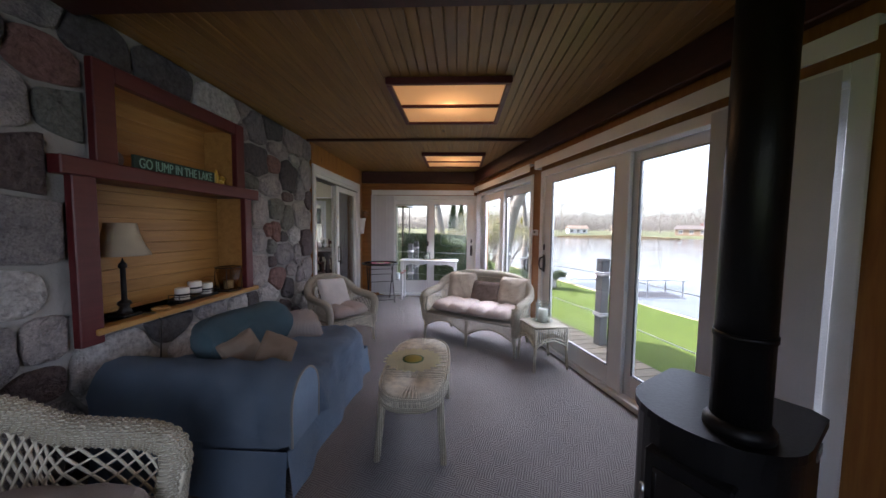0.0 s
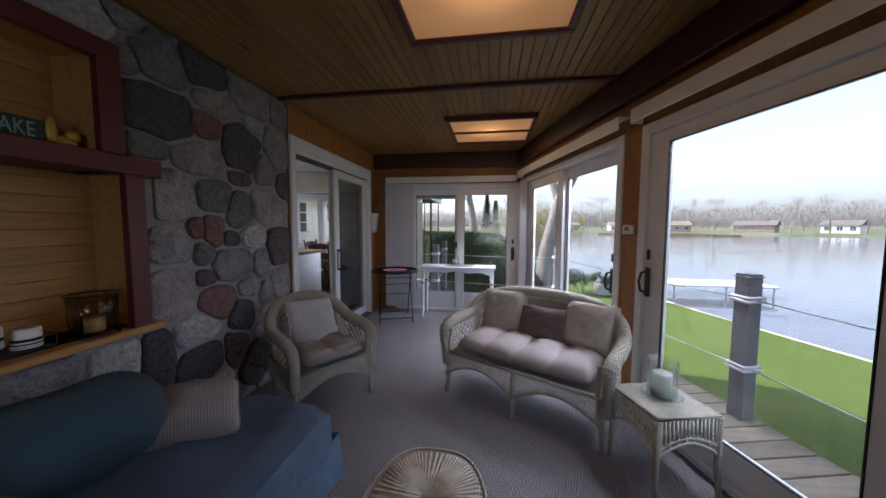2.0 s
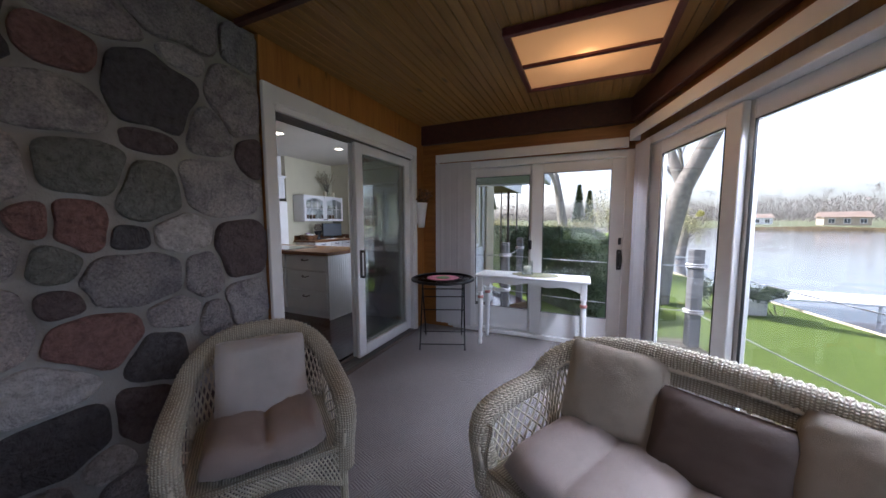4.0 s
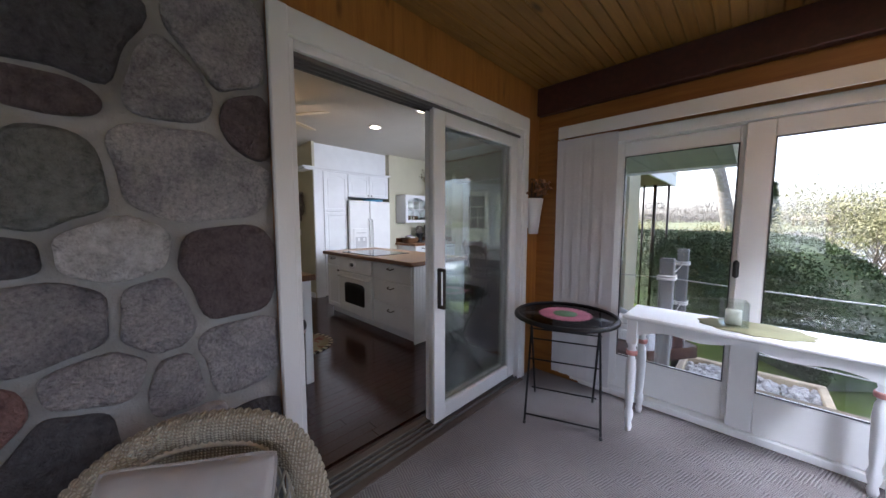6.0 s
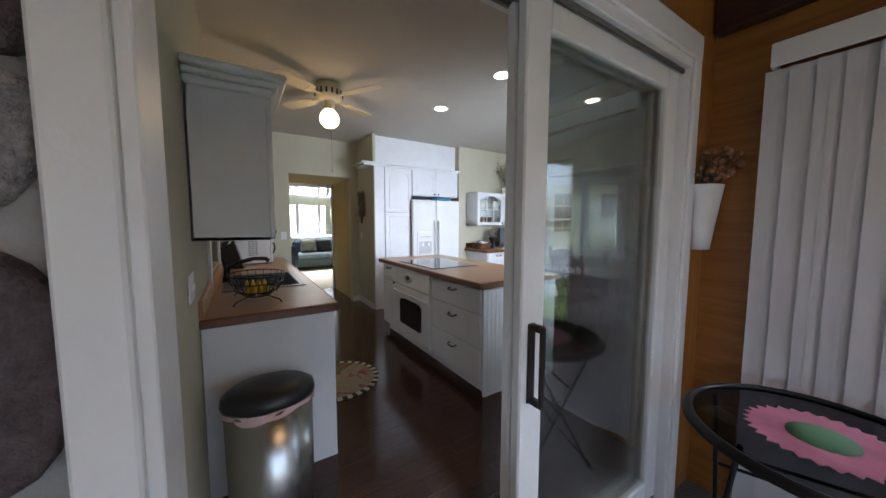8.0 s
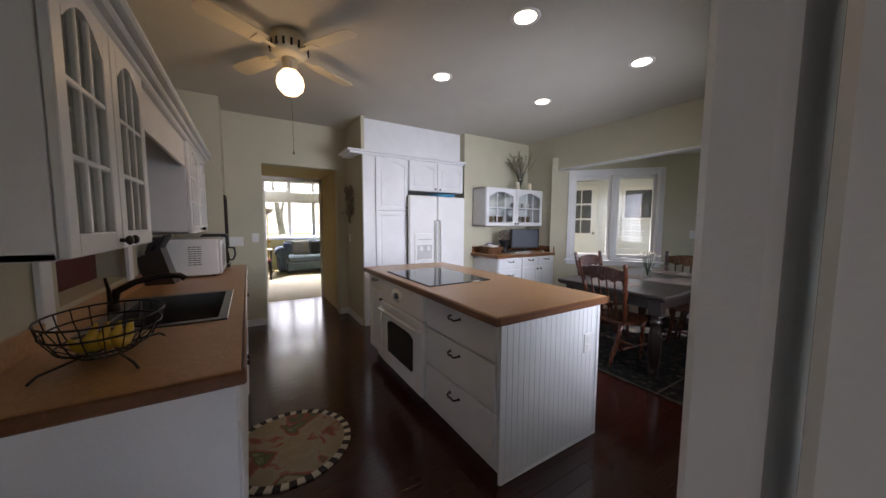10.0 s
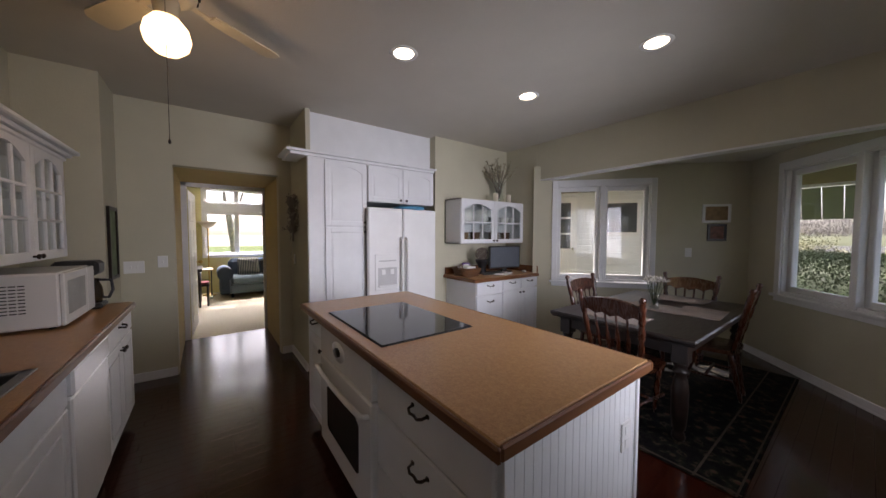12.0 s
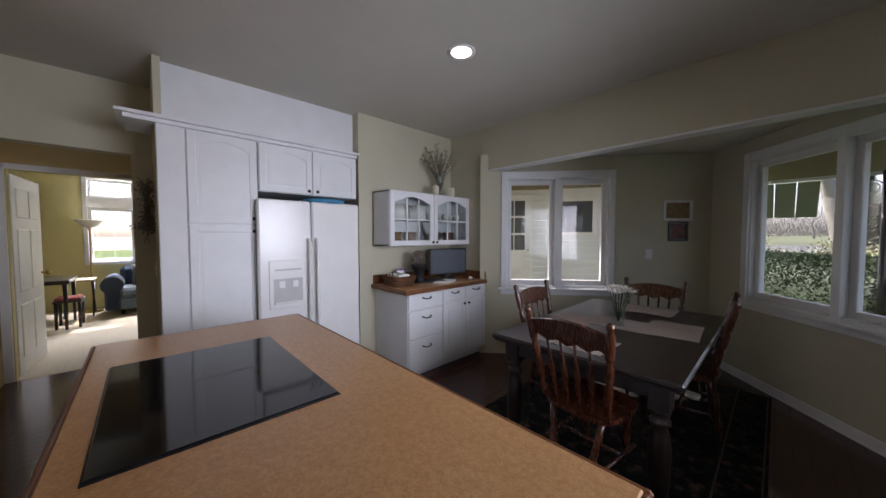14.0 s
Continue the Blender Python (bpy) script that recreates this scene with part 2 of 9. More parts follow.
def mat_stone():
    k = Nodes("fieldstone", 0.75, 0, 0.35)
    info = k.n("ObjectInfo")
    at = k.world_place()
    tone = k.ramp(info.outputs["Random"], (0.0, (0.2, 0.195, 0.21)), (0.2, (0.28, 0.27, 0.285)), (0.4, (0.36, 0.35, 0.36)), (0.55, (0.30, 0.275, 0.28)), (0.7, (0.25, 0.245, 0.26)), (0.85, (0.42, 0.41, 0.415)), (1.0, (0.34, 0.30, 0.30)))
    spots = k.ramp(k.noise(at, 85, 5, 0.7), (0.34, (0.74, 0.74, 0.76)), (0.47, (1.05, 1.05, 1.05)), (0.6, (1.25, 1.24, 1.23)), (0.74, (1.6, 1.58, 1.56)))
    big = k.ramp(k.noise(at, 7, 6, 0.62, 0.8), (0.3, (0.58, 0.58, 0.62)), (0.5, (0.98, 0.97, 0.97)), (0.7, (1.25, 1.22, 1.18)))
    k.base(k.mix(1.0, k.mix(1.0, tone, spots, "MULTIPLY"), big, "MULTIPLY"))
    k.bump(k.math("ADD", k.noise(at, 38, 6, 0.65), k.math("MULTIPLY", k.noise(at, 9, 5, 0.6, 0.6), 3.0)), 0.03)
    return k.m


def mat_stone_tinted(name, c):
    k = Nodes(name, 0.75, 0, 0.35)
    at = k.world_place()
    k.base(k.ramp(k.noise(at, 30, 6, 0.7), (0.3, tuple(x * 0.7 for x in c)), (0.5, tuple(x * 1.2 for x in c)), (0.72, tuple(x * 1.6 for x in c))))
    k.bump(k.math("ADD", k.noise(at, 38, 6, 0.65), k.math("MULTIPLY", k.noise(at, 9, 5, 0.6, 0.6), 3.0)), 0.03)
    return k.m


STONE = mat_stone()
STONE_RED = mat_stone_tinted("red_fieldstone", (0.22, 0.125, 0.115))
STONE_DARK = mat_stone_tinted("dark_fieldstone", (0.085, 0.082, 0.09))
STONE_PALE = mat_stone_tinted("pale_fieldstone", (0.47, 0.46, 0.46))
STONE_GREEN = mat_stone_tinted("green_grey_fieldstone", (0.165, 0.175, 0.165))
MORTAR = mat_plain("grey_mortar", (0.36, 0.355, 0.345), 0.95, vary=0.22, scale=4, bump=0.006, grain=60)
SIDING = mat_plain("white_siding", (0.72, 0.74, 0.75), 0.6, vary=0.06)
GREEN_SOFFIT = mat_plain("green_soffit", (0.23, 0.26, 0.215), 0.6)
ROOF = mat_plain("roof_shingle", (0.12, 0.105, 0.1), 0.9, vary=0.3, scale=8)


def mat_grass():
    k = Nodes("lawn_grass", 0.9, 0, 0.2)
    at = k.world_place()
    a, b = k.noise(at, 40, 5, 0.7), k.noise(at, 0.8, 4)
    c = k.ramp(a, (0.3, (0.044, 0.074, 0.012)), (0.6, (0.092, 0.138, 0.022)), (0.8, (0.145, 0.18, 0.05)))
    k.base(k.mix(0.4, c, k.ramp(b, (0.3, (0.062, 0.102, 0.017)), (0.7, (0.118, 0.158, 0.034)))))
    k.bump(a, 0.03)
    return k.m


def mat_water():
    k = Nodes("lake_water", 0.1, 0, 0.5)
    k.b.inputs["Base Color"].default_value = col((0.09, 0.095, 0.11))
    at = k.world_place((1, 0.45, 1))
    k.bump(k.math("ADD", k.noise(at, 0.7, 3), k.math("MULTIPLY", k.noise(at, 5, 3), 0.3)), 0.004, 0.3)
    return k.m


GRASS, WATER = mat_grass(), mat_water()
FAR_GRASS = mat_plain("far_grass", (0.085, 0.095, 0.04), 0.95, vary=0.3, scale=0.08)
LEAF = mat_plain("hedge_leaf", (0.03, 0.054, 0.015), 0.7, vary=0.5, scale=5)
LEAF_YEL = mat_plain("spring_leaf", (0.2, 0.19, 0.075), 0.7, vary=0.35, scale=1.2)
LEAF_WILLOW = mat_plain("willow_leaf", (0.42, 0.4, 0.1), 0.7, vary=0.25, scale=0.6)
LEAF_DARK = mat_plain("conifer_leaf", (0.03, 0.055, 0.02), 0.7, vary=0.4, scale=2)
BARK = mat_plain("grey_bark", (0.24, 0.215, 0.185), 0.95, vary=0.4, scale=9, bump=0.02, grain=25)
# twig brown made paler, so the distance haze sits in the colour
HAZED_TWIG = mat_plain("haze_tinted_twig", (0.24, 0.21, 0.195), 0.95, vary=0.25, scale=0.05)
TWIG = mat_plain("brown_twig", (0.15, 0.12, 0.1), 0.95, vary=0.3, scale=1)
REED = mat_plain("dry_reed", (0.3, 0.23, 0.13), 0.95, vary=0.3, scale=0.5)
SAND = mat_plain("shore_sand", (0.45, 0.39, 0.28), 0.95, vary=0.2, scale=2)


# ---- mesh tools ----
class G:
    """Gathers simple solids into one mesh."""

    def __init__(self):
        self.v, self.f, self.s = [], [], []

    def add(self, verts, faces, smooth=False):
        o = len(self.v)
        self.v += [Vector(p) for p in verts]
        self.f += [[i + o for i in q] for q in faces]
        self.s += [smooth] * len(faces)
        return self

    def box(self, lo, hi, ch=0.004, m=None):
        lo, hi = [min(a, b) for a, b in zip(lo, hi)], [max(a, b) for a, b in zip(lo, hi)]
        ch = min(ch, *[(b - a) * 0.45 for a, b in zip(lo, hi)])
        vs, idx = [], {}
        for cx in (0, 1):
            for cy in (0, 1):
                for cz in (0, 1):
                    for ax in range(3):
                        p = []
                        for i, c in enumerate((cx, cy, cz)):
                            e = (lo, hi)[c][i]
                            p.append(e if i == ax else e + (ch if c == 0 else -ch))
                        idx[(cx, cy, cz, ax)] = len(vs)
                        vs.append(Vector(p))
        fs = []
        for ax in range(3):
            b, c = (ax + 1) % 3, (ax + 2) % 3
            for s in (0, 1):
                q = []
                for j, l in ((0, 0), (1, 0), (1, 1), (0, 1)):
                    k = [0, 0, 0]
                    k[ax], k[b], k[c] = s, j, l
                    q.append(idx[(*k, ax)])
                fs.append(q if s else q[::-1])
            for j in (0, 1):
                for l in (0, 1):
                    k0, k1 = [0, 0, 0], [0, 0, 0]
                    k0[ax], k0[b], k0[c] = 0, j, l
                    k1[ax], k1[b], k1[c] = 1, j, l
                    q = [idx[(*k0, b)], idx[(*k0, c)], idx[(*k1, c)], idx[(*k1, b)]]
                    fs.append(q if j == l else q[::-1])
        for cx in (0, 1):
            for cy in (0, 1):
                for cz in (0, 1):
                    q = [idx[(cx, cy, cz, a)] for a in range(3)]
                    fs.append(q if (cx + cy + cz) % 2 else q[::-1])
        if m is not None:
            vs = [m @ p for p in vs]
        return self.add(vs, fs)

    def cyl(self, p0, p1, r0, r1=None, n=14, smooth=True, cap=True):
        r1 = r0 if r1 is None else r1
        p0, p1 = Vector(p0), Vector(p1)
        z = (p1 - p0).normalized()
        x = z.orthogonal().normalized()
        y = z.cross(x)
        ring = [(math.cos(2 * math.pi * i / n), math.sin(2 * math.pi * i / n)) for i in range(n)]
        vs = [p0 + r0 * (x * a + y * b) for a, b in ring] + [p1 + r1 * (x * a + y * b) for a, b in ring]
        self.add(vs, [[i, (i + 1) % n, n + (i + 1) % n, n + i] for i in range(n)], smooth)
        if cap:
            self.add(vs, [list(range(n))[::-1], list(range(n, 2 * n))])
        return self

    def lathe(self, prof, at=(0, 0, 0), n=16, sx=1.0, sy=1.0, m=None):
        vs = []
        for r, z in prof:
            for i in range(n):
                a = 2 * math.pi * i / n
                p = Vector((at[0] + r * sx * math.cos(a), at[1] + r * sy * math.sin(a), at[2] + z))
                vs.append(m @ p if m is not None else p)
        fs = []
        for j in range(len(prof) - 1):
            for i in range(n):
                k = (i + 1) % n
                fs.append([j * n + i, j * n + k, (j + 1) * n + k, (j + 1) * n + i])
        self.add(vs, fs, True)
        if prof[0][0] > 1e-4:
            self.add(vs[:n], [list(range(n))[::-1]])
        if prof[-1][0] > 1e-4:
            self.add(vs[-n:], [list(range(n))])
        return self

    def tube(self, pts, r, n=6, closed=False, flat=1.0):
        pts = [Vector(p) for p in pts]
        L = len(pts)
        vs = []
        up = None
        for i, p in enumerate(pts):
            a = pts[(i - 1) % L] if closed or i else p
            b = pts[(i + 1) % L] if closed or i < L - 1 else p
            d = (b - a).normalized()
            if up is None:
                up = d.orthogonal().normalized()
            x = (up - d * up.dot(d)).normalized()
            up = x
            y = d.cross(x)
            rr = r[i] if isinstance(r, (list, tuple)) else r
            for k in range(n):
                t = 2 * math.pi * k / n
                vs.append(p + rr * (x * math.cos(t) + y * math.sin(t) * flat))
        fs = []
        for i in range(L if closed else L - 1):
            j = (i + 1) % L
            for k in range(n):
                q = (k + 1) % n
                fs.append([i * n + k, i * n + q, j * n + q, j * n + k])
        self.add(vs, fs, True)
        if not closed:
            self.add(vs[:n], [list(range(n))[::-1]])
            self.add(vs[-n:], [list(range(n))])
        return self

    def prism(self, poly, lo, hi, m=None):
        """A flat polygon (x, y) raised from z = lo to hi."""
        n = len(poly)
        vs = [Vector((x, y, lo)) for x, y in poly] + [Vector((x, y, hi)) for x, y in poly]
        if m is not None:
            vs = [m @ p for p in vs]
        return self.add(vs, [list(range(n))[::-1], list(range(n, 2 * n))] + [[i, (i + 1) % n, n + (i + 1) % n, n + i] for i in range(n)])

    def grid(self, rows, smooth=True, wrap=False):
        a, b = len(rows), len(rows[0])
        fs = [[i * b + j, i * b + (j + 1) % b, (i + 1) * b + (j + 1) % b, (i + 1) * b + j] for i in range(a - 1) for j in range(b if wrap else b - 1)]
        return self.add([p for r in rows for p in r], fs, smooth)

    def ball(self, at, r, n=12, k=8):
        rx, ry, rz = r if isinstance(r, tuple) else (r, r, r)
        rows = [[(at[0] + rx * math.sin(math.pi * i / k) * math.cos(2 * math.pi * j / n), at[1] + ry * math.sin(math.pi * i / k) * math.sin(2 * math.pi * j / n), at[2] - rz * math.cos(math.pi * i / k)) for j in range(n)] for i in range(k + 1)]
        return self.grid(rows, True, True)

    def mesh(self, name, mat, fix=True):
        me = bpy.data.meshes.new(name)
        me.from_pydata([tuple(p) for p in self.v], [], self.f)
        me.polygons.foreach_set("use_smooth", self.s)
        if fix and len(self.f) < 20000:
            bm = bmesh.new()
            bm.from_mesh(me)
            bmesh.ops.remove_doubles(bm, verts=bm.verts, dist=1e-5)
            bmesh.ops.recalc_face_normals(bm, faces=bm.faces)
            bm.to_mesh(me)
            bm.free()
        me.materials.append(mat)
        me.update()
        return me


def part(name, g, mat, parent=None, label="", m=None):
    ob = new(name, g.mesh(name, mat) if isinstance(g, G) else g)
    if parent is not None:
        ob.parent = parent
    if m is not None:
        ob.matrix_basis = m
    return tagged(ob, label)


def thing(name, label, category, m=None, group="", kind=""):
    ob = new(name)
    ob.empty_display_size = 0.1
    if m is not None:
        ob.matrix_basis = m
    return tagged(ob, label, category, group, kind)


def solid(name, g, mat, label, category, m=None, group="", kind=""):
    return tagged(part(name, g, mat, None, "", m), label, category, group, kind)


def structure(name, g, mat, label, category, m=None):
    return solid(name, g, mat, label, category, m, "", "structure")


# ---- plan ----
XS = -1.93                       # face of the fieldstone wall
YE = 6.27                        # face of the end wall
HP, HK = 2.46, 2.72              # heights of porch and kitchen
YL = 4.13                        # kitchen's long left wall
XO = -6.75                       # wall with the passage
XR = -5.98                       # wall behind the desk
YH = 9.0                         # dining header
ANG = math.degrees(math.atan(0.248))
WW = pose(1.30, 2.42, 0, 0, 0, 90 + ANG)      # along the window wall: x runs away from the start, -y points outdoors
BAY = 41.0                       # turn of the dining bay


def wallm(x, y, deg):
    return pose(x, y, 0, 0, 0, deg)


def wall_with_holes(length, height, thick, holes):
    """A wall along x, from y = 0 back to y = thick, with rectangular holes (x0, x1, z0, z1)."""
    g = G()
    xs = sorted({0.0, length, *[h[0] for h in holes], *[h[1] for h in holes]})
    for a, b in zip(xs, xs[1:]):
        cuts = sorted([(h[2], h[3]) for h in holes if h[0] <= a + 1e-6 and h[1] >= b - 1e-6])
        z = 0.0
        for c, d in cuts:
            if c > z + 1e-4:
                g.box((a, 0, z), (b, thick, c), 0)
            z = d
        if z < height - 1e-4:
            g.box((a, 0, z), (b, thick, height), 0)
    return g


# porch floor and ceiling
porch_poly = [(XS - 0.17, -1.3), (2.35, -1.3), (0.33, YE + 0.1), (XS - 0.17, YE + 0.1)]
structure("floor_porch", G().prism(porch_poly, -0.12, 0.0), CARPET, "grey woven basket-pattern carpet covering the porch floor", "carpet")


def porch_ceiling():
    g = G()
    g.prism([(XS - 0.2, -1.4), (2.45, -1.4), (0.45, YE + 0.3), (XS - 0.2, YE + 0.3)], HP + 0.012, HP + 0.1)
    w = 0.068
    x = XS
    while x < 2.3:
        y1 = min(YE, 2.42 + (1.30 + 0.05 - x) / 0.248)
        g.box((x + 0.0025, -1.25, HP), (x + w - 0.0025, y1, HP + 0.014), 0.003)
        x += w
    return g


structure("ceiling_porch", porch_ceiling(), PINE_CEIL, "varnished knotty pine beadboard porch ceiling", "ceiling")
structure("ceiling_strip", G().box((XS, 3.955, HP - 0.028), (1.0, 4.0, HP + 0.004), 0.006), BEAMRED, "thin dark stained strip across the pine ceiling", "trim")
structure("ceiling_beam", G().box((XS, 1.40, HP - 0.07), (1.6, 1.56, HP + 0.004), 0.01), BEAMRED, "dark red stained beam across the porch ceiling", "beam")

# stone wall backing with the niche cut out
NY0, NY1, NZ0, NZ1, NZ2 = 1.56, 2.78, 0.80, 1.60, 2.15
structure("wall_stone", wall_with_holes(5.405, HP, 0.22, [(NY0 + 1.3, NY1 + 1.3, NZ0, NZ1), (1.69 + 1.3, 2.66 + 1.3, NZ1, NZ2)]), MORTAR, "fieldstone porch wall with grey mortar joints", "wall", wallm(XS - 0.03, -1.3, 90))
# wood wall above and beside the kitchen door
structure("wall_kitchen_side", wall_with_holes(2.325, HP, 0.17, [(0.065, 1.895, 0, 2.09)]), PINE_V, "varnished pine wall round the kitchen door", "wall", wallm(XS, 4.105, 90))
structure("wall_end", wall_with_holes(2.45, HP, 0.16, [(0.34, 2.28, 0.02, 2.0)]), PINE_X, "varnished pine end wall of the porch", "wall", wallm(XS, YE, 0))
structure("wall_behind", wall_with_holes(4.6, HP, 0.16, [(1.3, 3.3, 0.6, 2.0)]), PINE_X, "varnished pine wall with an added window opening behind the start", "wall", pose(2.5, -1.3, 0, 0, 0, 180))
# unseen window, added so that fill light comes from behind the start
rw = thing("window_6", "white framed window added behind the start to let in fill light", "window", pose(0.2, -1.3, 0), kind="structure")
g = G()
for q in (((-1.0, -0.11, 0.6), (-0.93, -0.02, 2.0)), ((0.93, -0.11, 0.6), (1.0, -0.02, 2.0)), ((-0.93, -0.11, 0.6), (0.93, -0.02, 0.67)), ((-0.93, -0.11, 1.93), (0.93, -0.02, 2.0)), ((-0.035, -0.10, 0.67), (0.035, -0.03, 1.93))):
    g.box(q[0], q[1], 0.004)
part("window_frame", g, WHITE, rw)
for x in (-0.93, 0.035):
    part("pane", G().box((x, -0.07, 0.67), (x + 0.895, -0.064, 1.93), 0), GLASS, rw).visible_shadow = False
DOOR_NEAR, DOOR_FAR = (-1.14, 1.41), (1.60, 3.72)
structure("wall_window", wall_with_holes(8.2, HP, 0.16, [(DOOR_NEAR[0] + 4.0, DOOR_NEAR[1] + 4.0, 0.02, 2.03), (DOOR_FAR[0] + 4.0, DOOR_FAR[1] + 4.0, 0.02, 2.03)]), PINE_V, "varnished pine wall between the lake doors", "wall", WW @ pose(-4.0, 0, 0) @ Matrix.Diagonal((1, -1, 1, 1)))
# backlit wood over the doors, its shade painted in with the dark colour
structure("beam_window", G().box((-4.0, 0.0, 2.24), (3.98, 0.07, HP - 0.002), 0.008), BEAMRED, "beam above the lake doors, backlit shade put into its dark colour", "beam", WW)
structure("beam_end", G().box((XS + 0.01, YE - 0.07, 2.235), (0.33, YE, HP - 0.002), 0.008), BEAMRED, "dark stained beam above the end door", "beam")


def slider(width, height, z0=0.02, glass_z=(0.24, 1.86), reverse=False, pulls=True, name="door", left=0.26, right=0.25, mid=0.17, shift=0.0, label="white two-panel sliding patio door with large panes"):
    """A sliding glass door, x along it, y = 0 its inner face, going back to y = 0.11."""
    d = thing(name, label, "sliding door", kind="structure")
    fr = G()
    fr.box((0, -0.012, z0), (0.07, 0.11, height), 0.004)
    fr.box((width - 0.07, -0.012, z0), (width, 0.11, height), 0.004)
    fr.box((0.07, -0.012, height - 0.07), (width - 0.07, 0.11, height), 0.004)
    fr.box((0.07, -0.012, z0 - 0.015), (width - 0.07, 0.11, z0 + 0.03), 0.004)
    part("door_frame", fr, WHITE, d)
    mx = width / 2 + shift
    for k, (a, b, y) in enumerate(((0.07, mx + 0.05, 0.012), (mx - 0.05, width - 0.07, 0.058))):
        if reverse:
            y = 0.07 - y
        gl = (left, mx - mid / 2) if k == 0 else (mx + mid / 2, width - right)
        zt, zb = height - 0.075, z0 + 0.035
        p = G()
        p.box((a, y, zb), (gl[0], y + 0.04, zt), 0.005)
        p.box((gl[1], y, zb), (b, y + 0.04, zt), 0.005)
        p.box((gl[0] - 0.002, y, glass_z[1]), (gl[1] + 0.002, y + 0.04, zt), 0.005)
        p.box((gl[0] - 0.002, y, zb), (gl[1] + 0.002, y + 0.04, glass_z[0]), 0.005)
        panel = part("sliding_panel", p, WHITE, d)
        pane = part("pane", G().box((gl[0] - 0.004, y + 0.014, glass_z[0] - 0.004), (gl[1] + 0.004, y + 0.026, glass_z[1] + 0.004), 0), GLASS, panel)
        pane.visible_shadow = False
        gasket = G()
        for q in (((gl[0], y - 0.001, glass_z[0]), (gl[0] + 0.006, y + 0.012, glass_z[1])), ((gl[1] - 0.006, y - 0.001, glass_z[0]), (gl[1], y + 0.012, glass_z[1])), ((gl[0], y - 0.001, glass_z[1] - 0.006), (gl[1], y + 0.012, glass_z[1])), ((gl[0], y - 0.001, glass_z[0]), (gl[1], y + 0.012, glass_z[0] + 0.006))):
            gasket.box(q[0], q[1], 0)
        part("gasket", gasket, BLACK_PLASTIC, panel)
    return d


def pull_handle(parent, x, y, z, h=0.2, mat=BLACK_PLASTIC, loop=True):
    g = G()
    g.box((x - 0.022, y - 0.012, z - h / 2), (x + 0.022, y, z + h / 2), 0.008)
    if loop:
        g.tube([(x, y - 0.005, z + h * 0.38), (x + 0.012, y - 0.045, z + h * 0.3), (x + 0.016, y - 0.055, z), (x + 0.012, y - 0.045, z - h * 0.3), (x, y - 0.005, z - h * 0.38)], 0.009, 8)
    part("door_handle", g, mat, parent, "dark pull handle")
    part("lock", G().box((x - 0.013, y - 0.014, z + h * 0.75), (x + 0.013, y, z + h * 0.75 + 0.07), 0.01), mat, parent)


FLIP = Matrix.Diagonal((1, -1, 1, 1))
# lake doors: built along the window wall
d1 = slider(2.55, 2.03, glass_z=(0.225, 1.875), left=0.22, right=0.22, mid=0.205, name="door_1", reverse=True)
d1.matrix_basis = WW @ pose(DOOR_NEAR[0], 0, 0) @ pose(0, 0.0, 0) @ FLIP
pull_handle(d1, 2.44, 0.0, 0.97)
d2 = slider(2.12, 2.03, glass_z=(0.235, 1.85), left=0.09 + 0.01, right=0.26, mid=0.15, name="door_2", reverse=True)
d2.matrix_basis = WW @ pose(DOOR_FAR[0], 0, 0) @ FLIP
pull_handle(d2, 0.085, 0.0, 0.91)
# end door
d3 = slider(1.94, 2.0, glass_z=(0.31, 1.825), left=0.33, right=0.19, mid=0.15, shift=0.06, name="door_3", reverse=True)
d3.matrix_basis = pose(XS + 0.34, YE, 0)
pull_handle(d3, 1.84, 0.0, 0.93)
part("lock", G().box((0.965, -0.014, 1.0), (0.995, 0.03, 1.11), 0.012), BLACK_PLASTIC, d3, "black oval latch")


def valance(length, m):
    v = thing("blind_valance", "white headrail valance of a vertical blind above the door", "valance", m, "blind valances")
    part("fascia", G().box((0, -0.09, 0), (length, -0.078, 0.095), 0.004), WHITE, v)
    part("top_board", G().box((0, -0.078, 0.083), (length, 0.0, 0.095), 0.002), WHITE, v)
    part("end_cap", G().box((0, -0.078, 0), (0.012, 0, 0.083), 0.002), WHITE, v)
    return v


valance(2.0, pose(XS + 0.215, YE, 2.002))
valance(2.6, WW @ pose(-1.17 + 2.6, 0, 2.05, 0, 0, 180))
valance(2.3, WW @ pose(1.56 + 2.3, 0, 2.05, 0, 0, 180))


def blind_stack(width, count, m):
    b = thing("vertical_blind", "stack of closed white vertical blind slats", "blind", m, "vertical blinds")
    slat = None
    for i in range(count):
        if slat is None:
            g = G()
            rows = [[(0.044 * (k / 4 - 1), 0.0022 * (1 - (k / 4 - 1) ** 2), z) for k in range(9)] for z in (0.06, 1.0, 2.0)]
            g.grid(rows)
            slat = g.mesh("slat", SLAT)
        part("slat", slat, SLAT, b, "", pose(width * (i + 0.5) / count, 0.005 * (i % 2), 0, 0, 0, 4 + 2.0 * (i % 3)))
    return b


SLAT = mat_plain("blind_slat", (0.6, 0.59, 0.61), 0.55, vary=0.04)
blind_stack(0.40, 11, pose(XS + 0.22, YE - 0.045, 0.0))
blind_stack(0.22, 7, WW @ pose(3.58, 0.045, 0.0))
blind_stack(0.45, 12, WW @ pose(-1.04, 0.045, 0.0))

